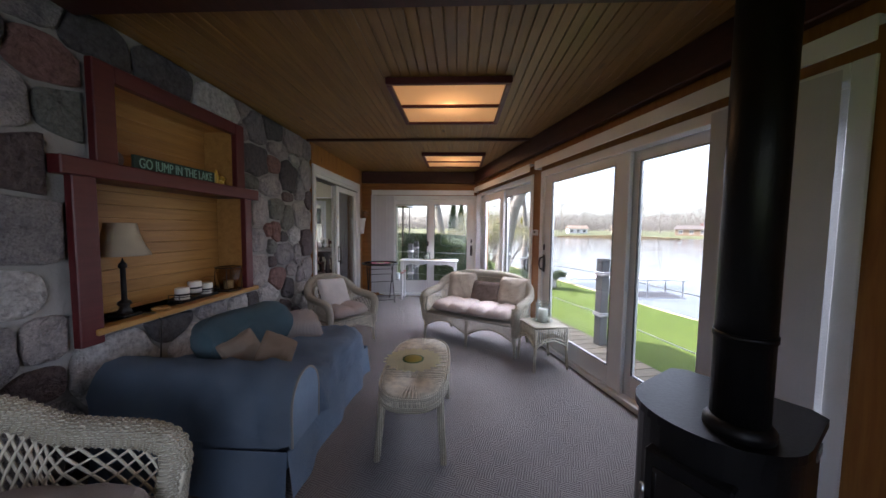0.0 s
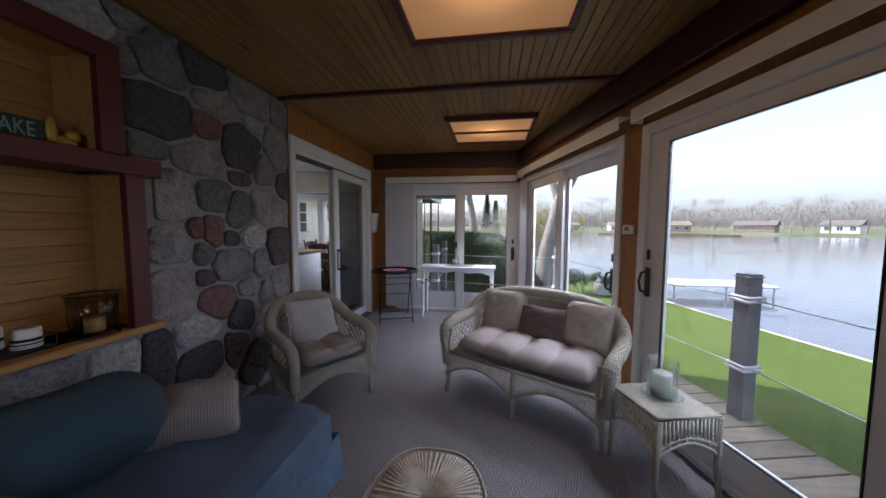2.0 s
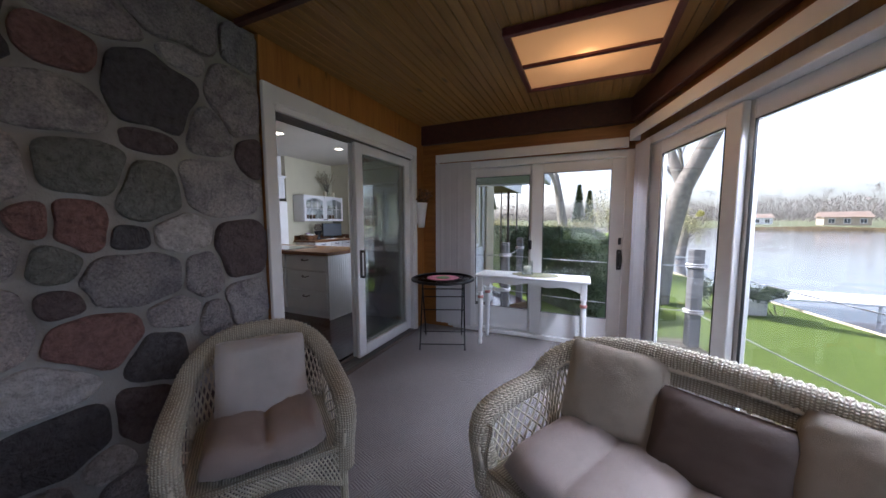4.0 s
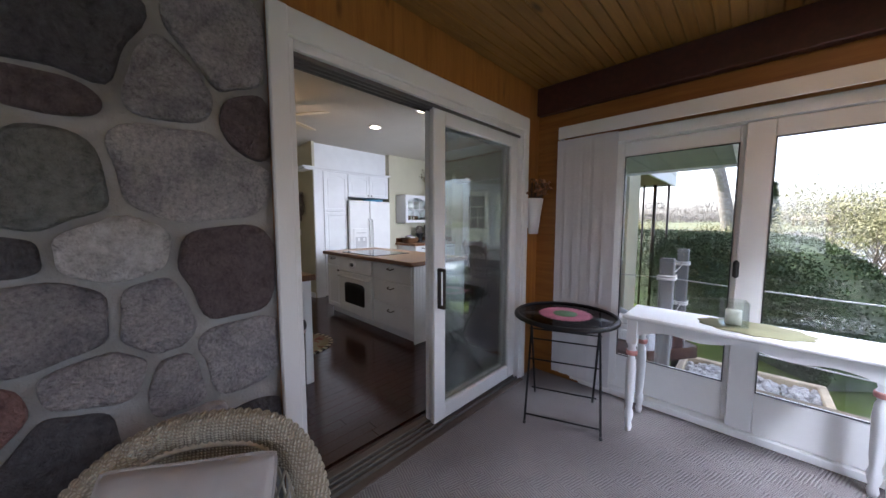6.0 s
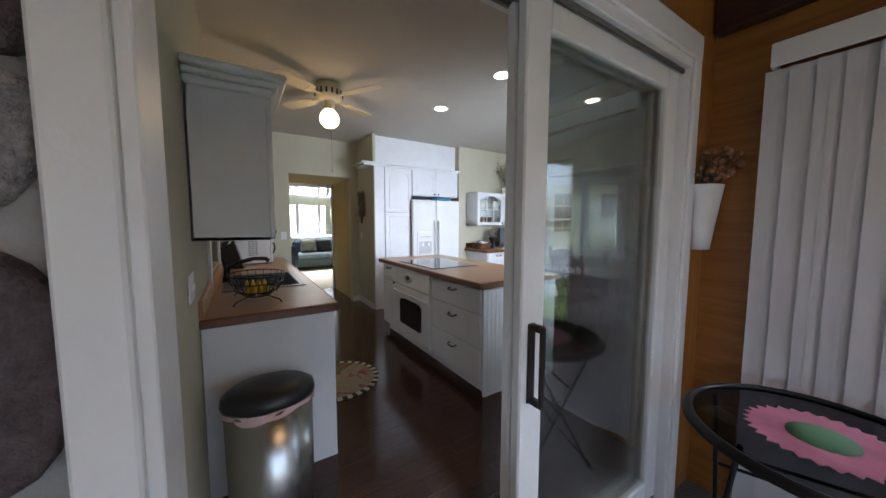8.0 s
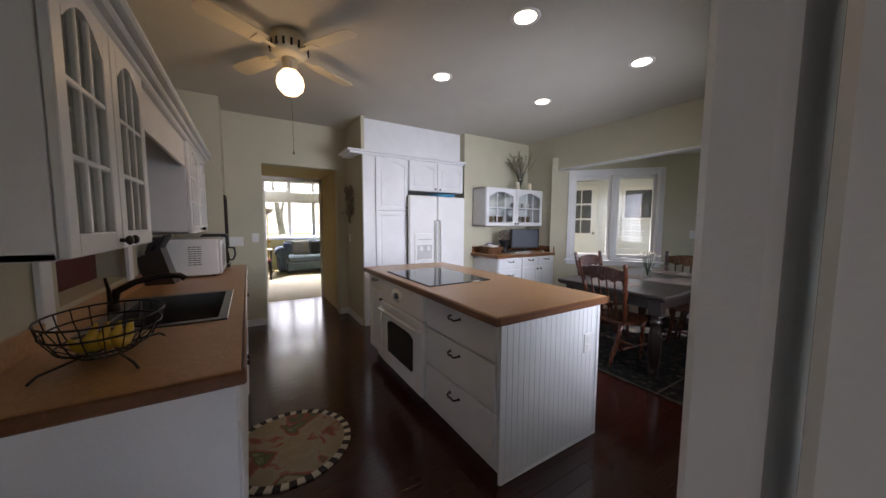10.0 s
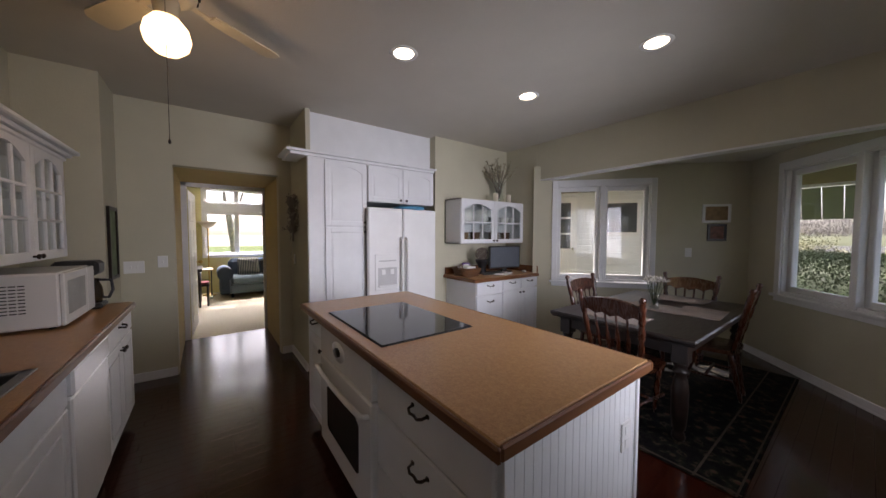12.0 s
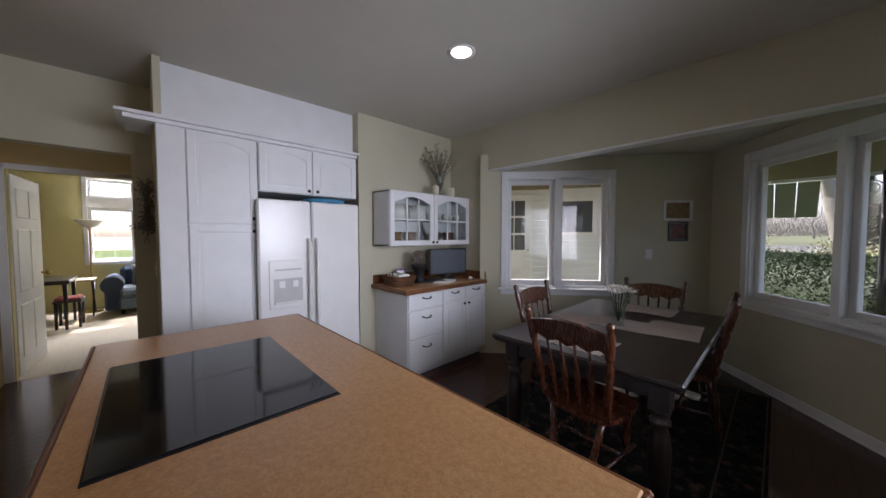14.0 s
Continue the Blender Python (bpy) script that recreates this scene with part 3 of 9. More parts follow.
# ---- kitchen door in the stone side wall ----
kd = thing("door_4", "white sliding patio door to the kitchen, slid half open", "sliding door", pose(XS, 4.11, 0, 0, 0, 90), kind="structure")
g = G()
g.box((-0.012, -0.028, 0.0), (0.062, 0.0, 2.185), 0.005).box((1.895, -0.022, 0.0), (1.96, 0.0, 2.185), 0.005).box((0.0, -0.024, 2.075), (1.96, 0.0, 2.185), 0.006)
part("door_casing", g, WHITE, kd)
g = G()
g.box((0.062, -0.012, 0), (0.085, 0.165, 2.075), 0.003).box((1.87, -0.012, 0), (1.895, 0.165, 2.075), 0.003).box((0.085, -0.012, 2.035), (1.87, 0.165, 2.075), 0.003)
part("door_frame", g, WHITE, kd)
g = G()
for i in range(4):
    g.box((0.085, 0.01 + i * 0.035, 2.018), (1.87, 0.02 + i * 0.035, 2.036), 0.001)
    g.box((0.085, -0.002 + i * 0.035, 0.0), (1.87, 0.008 + i * 0.035, 0.022), 0.001)
part("track", g, mat_plain("dull_track_metal", (0.16, 0.15, 0.14), 0.45, 0.6), kd, "dull metal sliding track")
part("threshold", G().box((0.062, -0.05, -0.006), (1.895, 0.175, 0.006), 0.003), mat_wood("worn_threshold_wood", (0.075, 0.05, 0.038), (0.15, 0.11, 0.085), "y", 0.55), kd, "worn grey-brown wooden threshold")
for y, a, b in ((0.03, 0.91, 1.87), (0.085, 0.92, 1.865)):
    p = G()
    p.box((a, y, 0.025), (a + 0.105, y + 0.04, 2.03), 0.006).box((b - 0.095, y, 0.025), (b, y + 0.04, 2.03), 0.006)
    p.box((a + 0.103, y, 1.94), (b - 0.093, y + 0.04, 2.03), 0.006).box((a + 0.103, y, 0.025), (b - 0.093, y + 0.04, 0.13), 0.006)
    panel = part("sliding_panel", p, WHITE, kd)
    pane = part("pane", G().box((a + 0.1, y + 0.014, 0.126), (b - 0.09, y + 0.026, 1.944), 0), DOOR_GLASS, panel)
    pane.visible_shadow = False
g = G().box((0.938, 0.024, 0.79), (0.972, 0.031, 1.05), 0.004)
g.box((0.944, -0.012, 0.79), (0.966, 0.026, 0.812), 0.004).box((0.944, -0.012, 1.028), (0.966, 0.026, 1.05), 0.004).box((0.944, -0.022, 0.79), (0.966, -0.01, 1.05), 0.004)
part("door_handle", g, BRONZE, kd, "dark bronze pull handle")

# ---- kitchen shell ----
bay_d1 = Vector((math.cos(radians(BAY)), math.sin(radians(BAY)), 0))
bay_d2 = Vector((-math.sin(radians(BAY)), math.cos(radians(BAY)), 0))
BAY_A = Vector((-5.41, 8.94, 0))
BAY_C = Vector((-3.454, 10.639, 0))
BAY_E = BAY_C - bay_d2 * 3.1
structure("floor_kitchen_base", G().prism([(-6.8, 3.9), (XS - 0.17, 3.9), (XS - 0.17, YE), (-0.9, 8.0), (-3.4, 10.9), (-6.8, 9.6)], -0.14, -0.012), CHERRY, "dark subfloor under the kitchen planks", "floor")
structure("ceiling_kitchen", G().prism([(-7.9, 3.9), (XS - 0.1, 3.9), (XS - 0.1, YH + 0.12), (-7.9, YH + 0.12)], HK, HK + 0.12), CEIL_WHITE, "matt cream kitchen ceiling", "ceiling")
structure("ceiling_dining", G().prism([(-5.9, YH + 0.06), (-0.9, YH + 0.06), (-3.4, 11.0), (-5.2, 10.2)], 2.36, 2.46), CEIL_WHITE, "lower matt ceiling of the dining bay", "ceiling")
structure("wall_left", wall_with_holes(4.75, HK, 0.15, [(1.75, 2.62, 1.02, 1.70)]), SAGE, "sage green painted kitchen wall", "wall", pose(XS - 0.17, YL, 0, 0, 0, 180))
structure("wall_passage", wall_with_holes(2.2, HK, 0.12, [(1.04, 1.99, 0.0, 2.13)]), SAGE, "sage green painted wall with a cased passage", "wall", pose(XO, 3.93, 0, 0, 0, 90))
structure("wall_desk", wall_with_holes(1.36, HK, 0.9, []), SAGE, "sage green painted wall behind the desk", "wall", pose(XR, 7.64, 0, 0, 0, 90))
structure("wall_header_return", wall_with_holes(0.57, HK, 0.12, []), SAGE, "sage green wall return beside the dining opening", "wall", pose(XR, YH, 0))
structure("dining_header", G().box((XR + 0.57, YH, 2.215), (XS - 0.17, YH + 0.12, HK), 0.002), SAGE, "sage painted header over the dining opening", "beam")
structure("header_trim", G().box((XR + 0.55, YH - 0.004, 2.2), (XS - 0.17, YH + 0.125, 2.218), 0.002), WHITE_PAINT, "white trim under the dining header", "trim")
structure("wall_kitchen_right", wall_with_holes(2.72, HK, 0.15, [(0.55, 2.25, 0.85, 2.12)]), SAGE, "sage painted wall beside the porch", "wall", pose(XS - 0.17, YE - 0.17, 0, 0, 0, 90) @ FLIP)
structure("wall_porch_back", wall_with_holes(2.1, HK, 0.004, [(0.1, 1.95, 0, 2.1)]), SAGE, "sage painted kitchen face of the porch wall", "wall", pose(XS - 0.172, 4.07, 0, 0, 0, 90))
W1_A, W1_B = 0.30, 1.50
structure("wall_bay_one", wall_with_holes(2.62, 2.4, 0.15, [(W1_A, W1_B, 0.81, 2.13)]), SAGE, "sage painted dining bay wall", "wall", pose(BAY_A.x, BAY_A.y, 0, 0, 0, BAY))
W2_A, W2_B = 0.48, 2.35
structure("wall_bay_two", wall_with_holes(2.47, 2.4, 0.15, [(W2_A, W2_B, 0.80, 2.17)]), SAGE, "sage painted dining bay wall with a casement window", "wall", pose(BAY_C.x, BAY_C.y, 0, 0, 0, BAY - 90))

# ---- outdoors: ground and lake ----
WATER_Z, LAWN_Z = -1.0, -0.62


def lawn():
    rows = []
    for i in range(46):
        u = -30 + i * 1.6
        row = []
        for j in range(15):
            n = 0.2 + 0.52 * j
            z = LAWN_Z - 0.05 * max(0, n - 1) if n < 5.9 else LAWN_Z - 0.245 - (n - 5.9) * 0.45
            p = WW @ Vector((u, -n, z))
            row.append((p.x, p.y, p.z + 0.03 * noise.noise(Vector((p.x * 0.7, p.y * 0.7, 0)))))
        rows.append(row)
    return G().grid(rows)


structure("ground", G().prism([(-70, -60), (12.0, -60), (2.3, -2), (0.9, 6.4), (-0.8, 15), (-3.0, 26), (6, 60), (-70, 80)], -1.6, LAWN_Z - 0.03), GRASS, "green lawn round the house", "ground")
structure("lawn_bank", lawn(), GRASS, "fresh green lawn sloping down to the lake", "lawn")
g = G()
for i in range(60):
    p0, p1 = WW @ Vector((-30 + i * 1.2, -6.0 + 0.06 * math.sin(i * 1.3), 0)), WW @ Vector((-30 + (i + 1) * 1.2, -6.0 + 0.06 * math.sin((i + 1) * 1.3), 0))
    g.tube([(p0.x, p0.y, -0.91), (p1.x, p1.y, -0.91)], 0.05, 6)
structure("shore_edge", g, SAND, "low pale stone edge along the lake shore", "edging")
structure("water", G().box((-900, -900, WATER_Z - 0.5), (1500, 1500, WATER_Z), 0), WATER, "calm pale lake water", "lake")


def at_az(az, r):
    """A place across the lake, by its bearing and its distance."""
    r = 1.45 * r
    return Vector((math.sin(radians(az)) * r, math.cos(radians(az)) * r, 0))


rows = []
for i in range(60):
    az = -25 + i * 2.2
    wob = 6 * noise.noise(Vector((az * 0.12, 0, 0)))
    rows.append([tuple(at_az(az, r + wob) + Vector((0, 0, z))) for r, z in ((96, -1.1), (98, -0.6), (112, -0.35), (180, 0.4), (420, 4.0))])
structure("ground_far", G().grid(rows), FAR_GRASS, "green lawns on the far shore", "ground")


def reeds():
    g = G()
    rng = random.Random(21)
    for i in range(9000):
        az = rng.uniform(17, 34)
        d = abs(az - 25) / 9
        p = at_az(az, 74 + 7 * rng.random() * (1 - d) + 5 * d)
        h = rng.uniform(0.5, 1.2) * (1 - 0.5 * d)
        q = Vector((rng.gauss(0, 0.15), rng.gauss(0, 0.15), h))
        w = Vector((0.12, -0.06, 0))
        b = p + Vector((0, 0, WATER_Z - 0.05))
        g.add([b - w, b + w, b + q], [[0, 1, 2]])
    return g


ob = solid("reed_bed", G(), REED, "brown dry reeds on a low spit in the lake", "reeds", None, "", "stuff")
ob.data = reeds().mesh("reed_bed", REED, False)


def far_house(m, w, d, h, wallm_, roofm, chimney=False):
    s = thing("lake_house", "low lakeside house with a pitched roof across the water", "house", m, "far shore houses")
    part("wall", G().box((-w / 2, -d / 2, -0.5), (w / 2, d / 2, h), 0.01), wallm_, s)
    SIDE = Matrix(((0, 0, 1, 0), (1, 0, 0, 0), (0, 1, 0, 0), (0, 0, 0, 1)))
    rf = part("roof", G().prism([(-d / 2 - 0.6, h - 0.1), (d / 2 + 0.6, h - 0.1), (0, h + d * 0.22)], -w / 2 - 0.5, w / 2 + 0.5, SIDE), roofm, s)
    if chimney:
        part("chimney", G().box((w * 0.2, -0.5, h), (w * 0.2 + 0.9, 0.4, h + d * 0.22 + 0.8), 0.02), STONE_RED, rf)
    n = max(3, int(w / 3.2))
    pane = mat_dark_pane
    for i in range(n):
        x = -w / 2 + w * (i + 0.5) / n
        wd = part("window", G().box((x - 0.75, -d / 2 - 0.06, 0.7), (x + 0.75, -d / 2, h - 0.5), 0.02), WHITE, s)
        part("pane", G().box((x - 0.65, -d / 2 - 0.08, 0.85), (x - 0.05, -d / 2 - 0.05, h - 0.65), 0.01).box((x + 0.05, -d / 2 - 0.08, 0.85), (x + 0.65, -d / 2 - 0.05, h - 0.65), 0.01), pane, wd)
    return s


mat_dark_pane = mat_plain("dark_pane", (0.06, 0.07, 0.08), 0.1)
TANW = mat_plain("tan_house_wall", (0.42, 0.35, 0.27), 0.8)
GREYW = mat_plain("grey_house_wall", (0.5, 0.47, 0.42), 0.8)
BROWNW = mat_plain("brown_house_wall", (0.24, 0.17, 0.12), 0.8)
ROOF2 = mat_plain("brown_roof", (0.2, 0.15, 0.12), 0.9, vary=0.25, scale=1)
for az, r, w, d, h, wm_, rm, chim in ((5, 132, 15, 9, 3.0, BROWNW, ROOF2, False), (12.5, 124, 16, 8, 3.2, TANW, ROOF, False), (20, 128, 14, 9, 3.0, SIDING, ROOF2, False), (27, 118, 15, 10, 3.0, TANW, ROOF2, False), (35.5, 117, 17, 9, 3.0, BROWNW, ROOF, True), (42.5, 122, 13, 9, 3.1, SIDING, ROOF, False), (49.5, 119, 14, 9, 3.3, SIDING, ROOF, True), (56, 121, 16, 9, 3.0, TANW, ROOF, False), (62, 122, 14, 9, 3.0, SIDING, ROOF2, False)):
    p = at_az(az, r)
    far_house(pose(p.x, p.y, -0.4, 0, 0, -az + 14 * math.sin(az)), w * 0.66, d * 0.8, h * 0.95, wm_, rm, chim)


def grow(g, tips, p, d, length, r, depth, rng, spread=0.55, lift=0.12):
    n = 3
    pts, rr = [p], [r]
    q, e = p.copy(), d.normalized()
    for i in range(n):
        e = (e + Vector((rng.gauss(0, 0.12), rng.gauss(0, 0.12), rng.gauss(0, 0.08) + lift * 0.3))).normalized()
        q = q + e * length / n
        pts.append(q.copy())
        rr.append(r * (1 - 0.45 * (i + 1) / n))
    g.tube(pts, rr, 7 if depth > 2 else (4 if depth > 0 else 3))
    if depth == 0:
        tips.append(q)
        return
    for k in range(rng.choice((2, 3, 3))):
        a = rng.uniform(0, 6.28)
        s = Vector((math.cos(a), math.sin(a), rng.uniform(-0.1, 0.5))) * spread
        grow(g, tips, pts[-1 if k == 0 else rng.choice((2, 3))], e * (1.0 if k == 0 else 0.75) + s * (0.5 if k == 0 else 1.0) + Vector((0, 0, lift)), length * rng.uniform(0.62, 0.8), rr[-1] * rng.uniform(0.65, 0.85), depth - 1, rng, spread, lift)


def leaf_cloud(g, centre, size, count, leaf, rng, droop=0.0):
    for _ in range(count):
        v = Vector((rng.gauss(0, 0.5), rng.gauss(0, 0.5), rng.gauss(0, 0.5)))
        p = Vector(centre) + Vector((v.x * size[0], v.y * size[1], v.z * size[2]))
        a = Vector((rng.gauss(0, 1), rng.gauss(0, 1), rng.gauss(0, 1) - droop)).normalized()
        b = a.orthogonal().normalized()
        g.add([p - a * leaf, p + b * leaf * 0.45, p + a * leaf, p - b * leaf * 0.45], [[0, 1, 2, 3]])


def bare_tree(m, height, seed, label="tall bare spring tree with fine branches", depth=5, bark=BARK, group="bare trees", leaves=None, lean=(0, 0)):
    s = thing("bare_tree", label, "tree", m, group)
    rng = random.Random(seed)
    g, tips = G(), []
    grow(g, tips, Vector((0, 0, -0.3)), Vector((lean[0], lean[1], 1)), height * 0.36, height * 0.024, depth, rng)
    part("trunk", g.mesh("trunk", bark, False), bark, s)
    tw = G()
    for t in tips:
        for k in range(4):
            e = Vector((rng.gauss(0, 1), rng.gauss(0, 1), rng.gauss(0.4, 1))).normalized() * height * 0.07
            o = e.orthogonal().normalized() * height * 0.0011
            tw.add([t - o, t + o, t + e], [[0, 1, 2]])
        if leaves:
            leaf_cloud(tw, t, (height * 0.05,) * 3, leaves[1], leaves[2], rng, leaves[3])
    mt = leaves[0] if leaves else TWIG
    part("crown", tw.mesh("crown", mt, False), mt, s)
    return s


t1 = bare_tree(pose(0, 0, -400), 11, 5)
t2 = bare_tree(pose(0, 0, -400), 12, 9)
rng = random.Random(17)
for i in range(26):
    az = 2 + i * 2.45 + rng.uniform(-1, 1)
    p = at_az(az, rng.uniform(128, 160))
    k = rng.uniform(0.95, 1.6)
    o = copy_thing(t1 if i % 2 else t2, pose(p.x, p.y, 0.6, 0, 0, rng.uniform(0, 360)))
    o.scale = (k, k, k)
for az, r, k in ((38.5, 107, 0.9), (41.5, 106, 1.15), (44.0, 108, 0.95)):
    p = at_az(az, r)
    o = copy_thing(t1 if az > 40 else t2, pose(p.x, p.y, 0.0, 0, 0, az * 9))
    o.scale = (k, k, k)
for o in (t1, t2):
    for c in list(o.children):
        bpy.data.objects.remove(c)
    bpy.data.objects.remove(o)
wl = bare_tree(pose(at_az(11, 104).x, at_az(11, 104).y, 0), 7.5, 31, "yellow-green weeping willow on the far shore", 4, BARK, "willows", (LEAF_WILLOW, 40, 0.28, 1.2))
for az, r in ((48.0, 110), (52.5, 112), (15, 109)):
    p = at_az(az, r)
    copy_thing(wl, pose(p.x, p.y, 0, 0, 0, az * 31)).scale = (0.75, 0.75, 0.7)


def far_woods():
    g = G()
    rng = random.Random(44)
    for i in range(36000):
        az = rng.uniform(-20, 82)
        top = 12.0 + 4.0 * noise.noise(Vector((az * 0.35, 3, 0))) + 2 * noise.noise(Vector((az * 1.6, 9, 0)))
        p = at_az(az, rng.uniform(165, 215)) + Vector((0, 0, 1.0 + rng.random() ** 1.3 * top))
        e = Vector((rng.gauss(0, 0.5), rng.gauss(0, 0.5), 1)).normalized() * rng.uniform(0.8, 2.2)
        o = Vector((math.cos(radians(az)), -math.sin(radians(az)), 0)) * rng.uniform(0.04, 0.16)
        g.add([p - o, p + o, p + e], [[0, 1, 2]])
    return g


# haze over the far woods comes from the paled twig colour
ob = solid("far_woods", G(), HAZED_TWIG, "brown bare woods behind the far houses, haze painted in", "woods", None, "", "stuff")
ob.data = far_woods().mesh("far_woods", HAZED_TWIG, False)

# ---- outdoors: near the porch ----
DZ = -0.05
dk = thing("deck_walkway", "weathered grey deck boards along the lake side", "deck", WW, kind="structure")
DECK_U = DECK
board = G().box((0, -0.90, DZ - 0.035), (0.138, -0.17, DZ), 0.004).mesh("deck_board", DECK_U)
u = -3.9
while u < 4.6:
    part("deck_board", board, DECK_U, dk, "", pose(u, 0, 0))
    u += 0.147
part("joist", G().box((-3.9, -0.86, DZ - 0.22), (4.6, -0.82, DZ - 0.036), 0.003), DECK_U, dk)
dk2 = thing("deck_end", "weathered deck boards outside the end door", "deck", kind="structure")
board = G().box((-2.0, 0, DZ - 0.035), (0.75, 0.138, DZ), 0.004).mesh("deck_board", DECK)
for i in range(6):
    part("deck_board", board, DECK, dk2, "", pose(0, 6.44 + 0.147 * i, 0))
STEPW = mat_plain("pale_timber", (0.5, 0.42, 0.3), 0.8, vary=0.2)


def rail_post(m, label="square grey deck post with rope bands"):
    s = thing("deck_post", label, "post", m, "deck posts")
    part("shaft", G().box((-0.055, -0.055, -0.7), (0.055, 0.055, 0.985), 0.008), GREY_POST, s)
    part("cap", G().box((-0.062, -0.062, 0.985), (0.062, 0.062, 0.995), 0.004).prism([(-0.05, -0.05), (0.05, -0.05), (0.05, 0.05), (-0.05, 0.05)], 0.995, 1.01), GREY_POST, s)
    for z in (0.82, 0.32):
        part("rope_band", G().tube([(-0.062, -0.062, z), (0.062, -0.062, z + 0.005), (0.062, 0.062, z), (-0.062, 0.062, z - 0.005)], 0.014, 6, True).tube([(-0.062, -0.062, z + 0.026), (0.062, -0.062, z + 0.03), (0.062, 0.062, z + 0.026), (-0.062, 0.062, z + 0.022)], 0.012, 6, True), SLAT, s, "white rope band")
    return s


post0 = rail_post(WW @ pose(1.36, -0.82, 0))
posts = [(WW @ Vector((u, -0.82, 0))) for u in (-1.55, 4.4)] + [Vector((-1.09, 7.18, 0)), Vector((-1.14, 8.55, 0))]
for p in posts:
    copy_thing(post0, pose(p.x, p.y, 0, 0, 0, ANG if p.y < 7 else 0))


def cable(a, b, z, sag=0.03):
    pts = [Vector(a).lerp(Vector(b), k / 10) + Vector((0, 0, z - sag * 4 * (k / 10) * (1 - k / 10))) for k in range(11)]
    solid("rail_cable", G().tube(pts, 0.0055, 6), CABLE, "thin steel cable strung between deck posts", "cable", None, "rail cables")


pu = [WW @ Vector((u, -0.82, 0)) for u in (-4.4, -1.55, 1.36, 4.4)]
for z in (0.83, 0.33):
    for a, b in zip(pu, pu[1:]):
        cable(a, b, z)
    cable(pu[-1], posts[2], z, 0.02)
    cable(posts[2], posts[3], z, 0.02)
    cable(posts[2], Vector((-2.4, 7.3, 0)), z, 0.02)
for i in range(3):
    structure("garden_step", G().box((-1.0, 7.3 + 0.32 * i, DZ - 0.2 * (i + 1) - 0.02), (0.2, 7.6 + 0.32 * i, DZ - 0.2 * (i + 1) + 0.02), 0.006), STEPW, "pale timber garden step", "step")
g = G().box((-1.1, 7.75, LAWN_Z - 0.1), (0.1, 7.82, -0.35), 0.01).box((-1.1, 8.6, LAWN_Z - 0.1), (0.1, 8.67, -0.35), 0.01).box((-1.1, 7.82, LAWN_Z - 0.1), (-1.03, 8.6, -0.35), 0.01).box((0.03, 7.82, LAWN_Z - 0.1), (0.1, 8.6, -0.35), 0.01)
solid("planter_box", g, STEPW, "pale timber planting box with gravel", "planter")
g = G()
rng = random.Random(6)
for i in range(420):
    g.ball((rng.uniform(-1.0, 0.02), rng.uniform(7.85, 8.58), -0.42 + rng.uniform(0, 0.03)), rng.uniform(0.015, 0.045), 6, 4)
solid("river_stones", g, STONE_PALE, "pale rounded stones in the planting box", "stones", None, "", "stuff")
for i in range(5):
    solid("white_block", G().box((-1.75, 7.65, -0.4 + 0.13 * i), (-1.45, 7.85, -0.275 + 0.13 * i), 0.01), SIDING, "white painted concrete block in a low pile", "block", None, "white blocks")


def hedge():
    m = pose(0.62, 9.95, 0, 0, 0, BAY + 90)
    s = thing("hedge", "dense dark green clipped hedge", "hedge", m, "", "stuff")

    def top(x):
        return 1.10 if x > 1.5 else 1.10 - 1.35 * ((1.5 - x) / 1.75) ** 2.2

    rows = []
    for i in range(40):
        x = -0.2 + 9.6 * i / 39
        h = top(x) - LAWN_Z
        rows.append([(x, 0.0 - 0.75 * math.copysign(abs(math.cos(math.pi * k / 12)) ** 0.5, math.cos(math.pi * k / 12)), LAWN_Z + (h - 0.06) * math.sin(math.pi * k / 12) ** 0.45) for k in range(13)])
    core = G().grid(rows)
    core.add(rows[0], [list(range(13))])
    part("core", core, LEAF, s)
    g = G()
    rng = random.Random(77)
    for i in range(62000):
        x = -0.22 + 9.6 * rng.random() ** 1.4
        h = top(x) - LAWN_Z
        a = math.pi * rng.random()
        p = Vector((x, -0.78 * math.copysign(abs(math.cos(a)) ** 0.5, math.cos(a)), LAWN_Z + h * math.sin(a) ** 0.45))
        p += Vector((rng.gauss(0, 0.03), rng.gauss(0, 0.04), rng.gauss(0, 0.035)))
        d = Vector((rng.gauss(0, 1), rng.gauss(0, 1) - 0.5 * math.cos(a), rng.gauss(0, 1) + 0.8)).normalized() * rng.uniform(0.013, 0.03)
        b = d.orthogonal().normalized() * d.length * 0.45
        g.add([p - d, p + b, p + d, p - b], [[0, 1, 2, 3]])
    part("leaves", g.mesh("leaves", LEAF, False), LEAF, s)


hedge()


def shrub(m, size, seed, leafmat, label, name="spring_shrub", count=1500, leaf=0.05, cat="shrub"):
    s = thing(name, label, cat, m)
    rng = random.Random(seed)
    g, tips = G(), []
    for k in range(7):
        a = rng.uniform(0, 6.28)
        grow(g, tips, Vector((0.2 * math.cos(a), 0.2 * math.sin(a), 0)), Vector((math.cos(a) * 0.6, math.sin(a) * 0.6, 1)), size * 0.35, size * 0.012, 3, rng, 0.5, 0.1)
    part("branches", g.mesh("branches", TWIG, False), TWIG, s)
    lv = G()
    for t in tips:
        leaf_cloud(lv, t, (size * 0.12,) * 3, max(3, count // len(tips)), leaf, rng)
    part("crown", lv.mesh("crown", leafmat, False), leafmat, s)


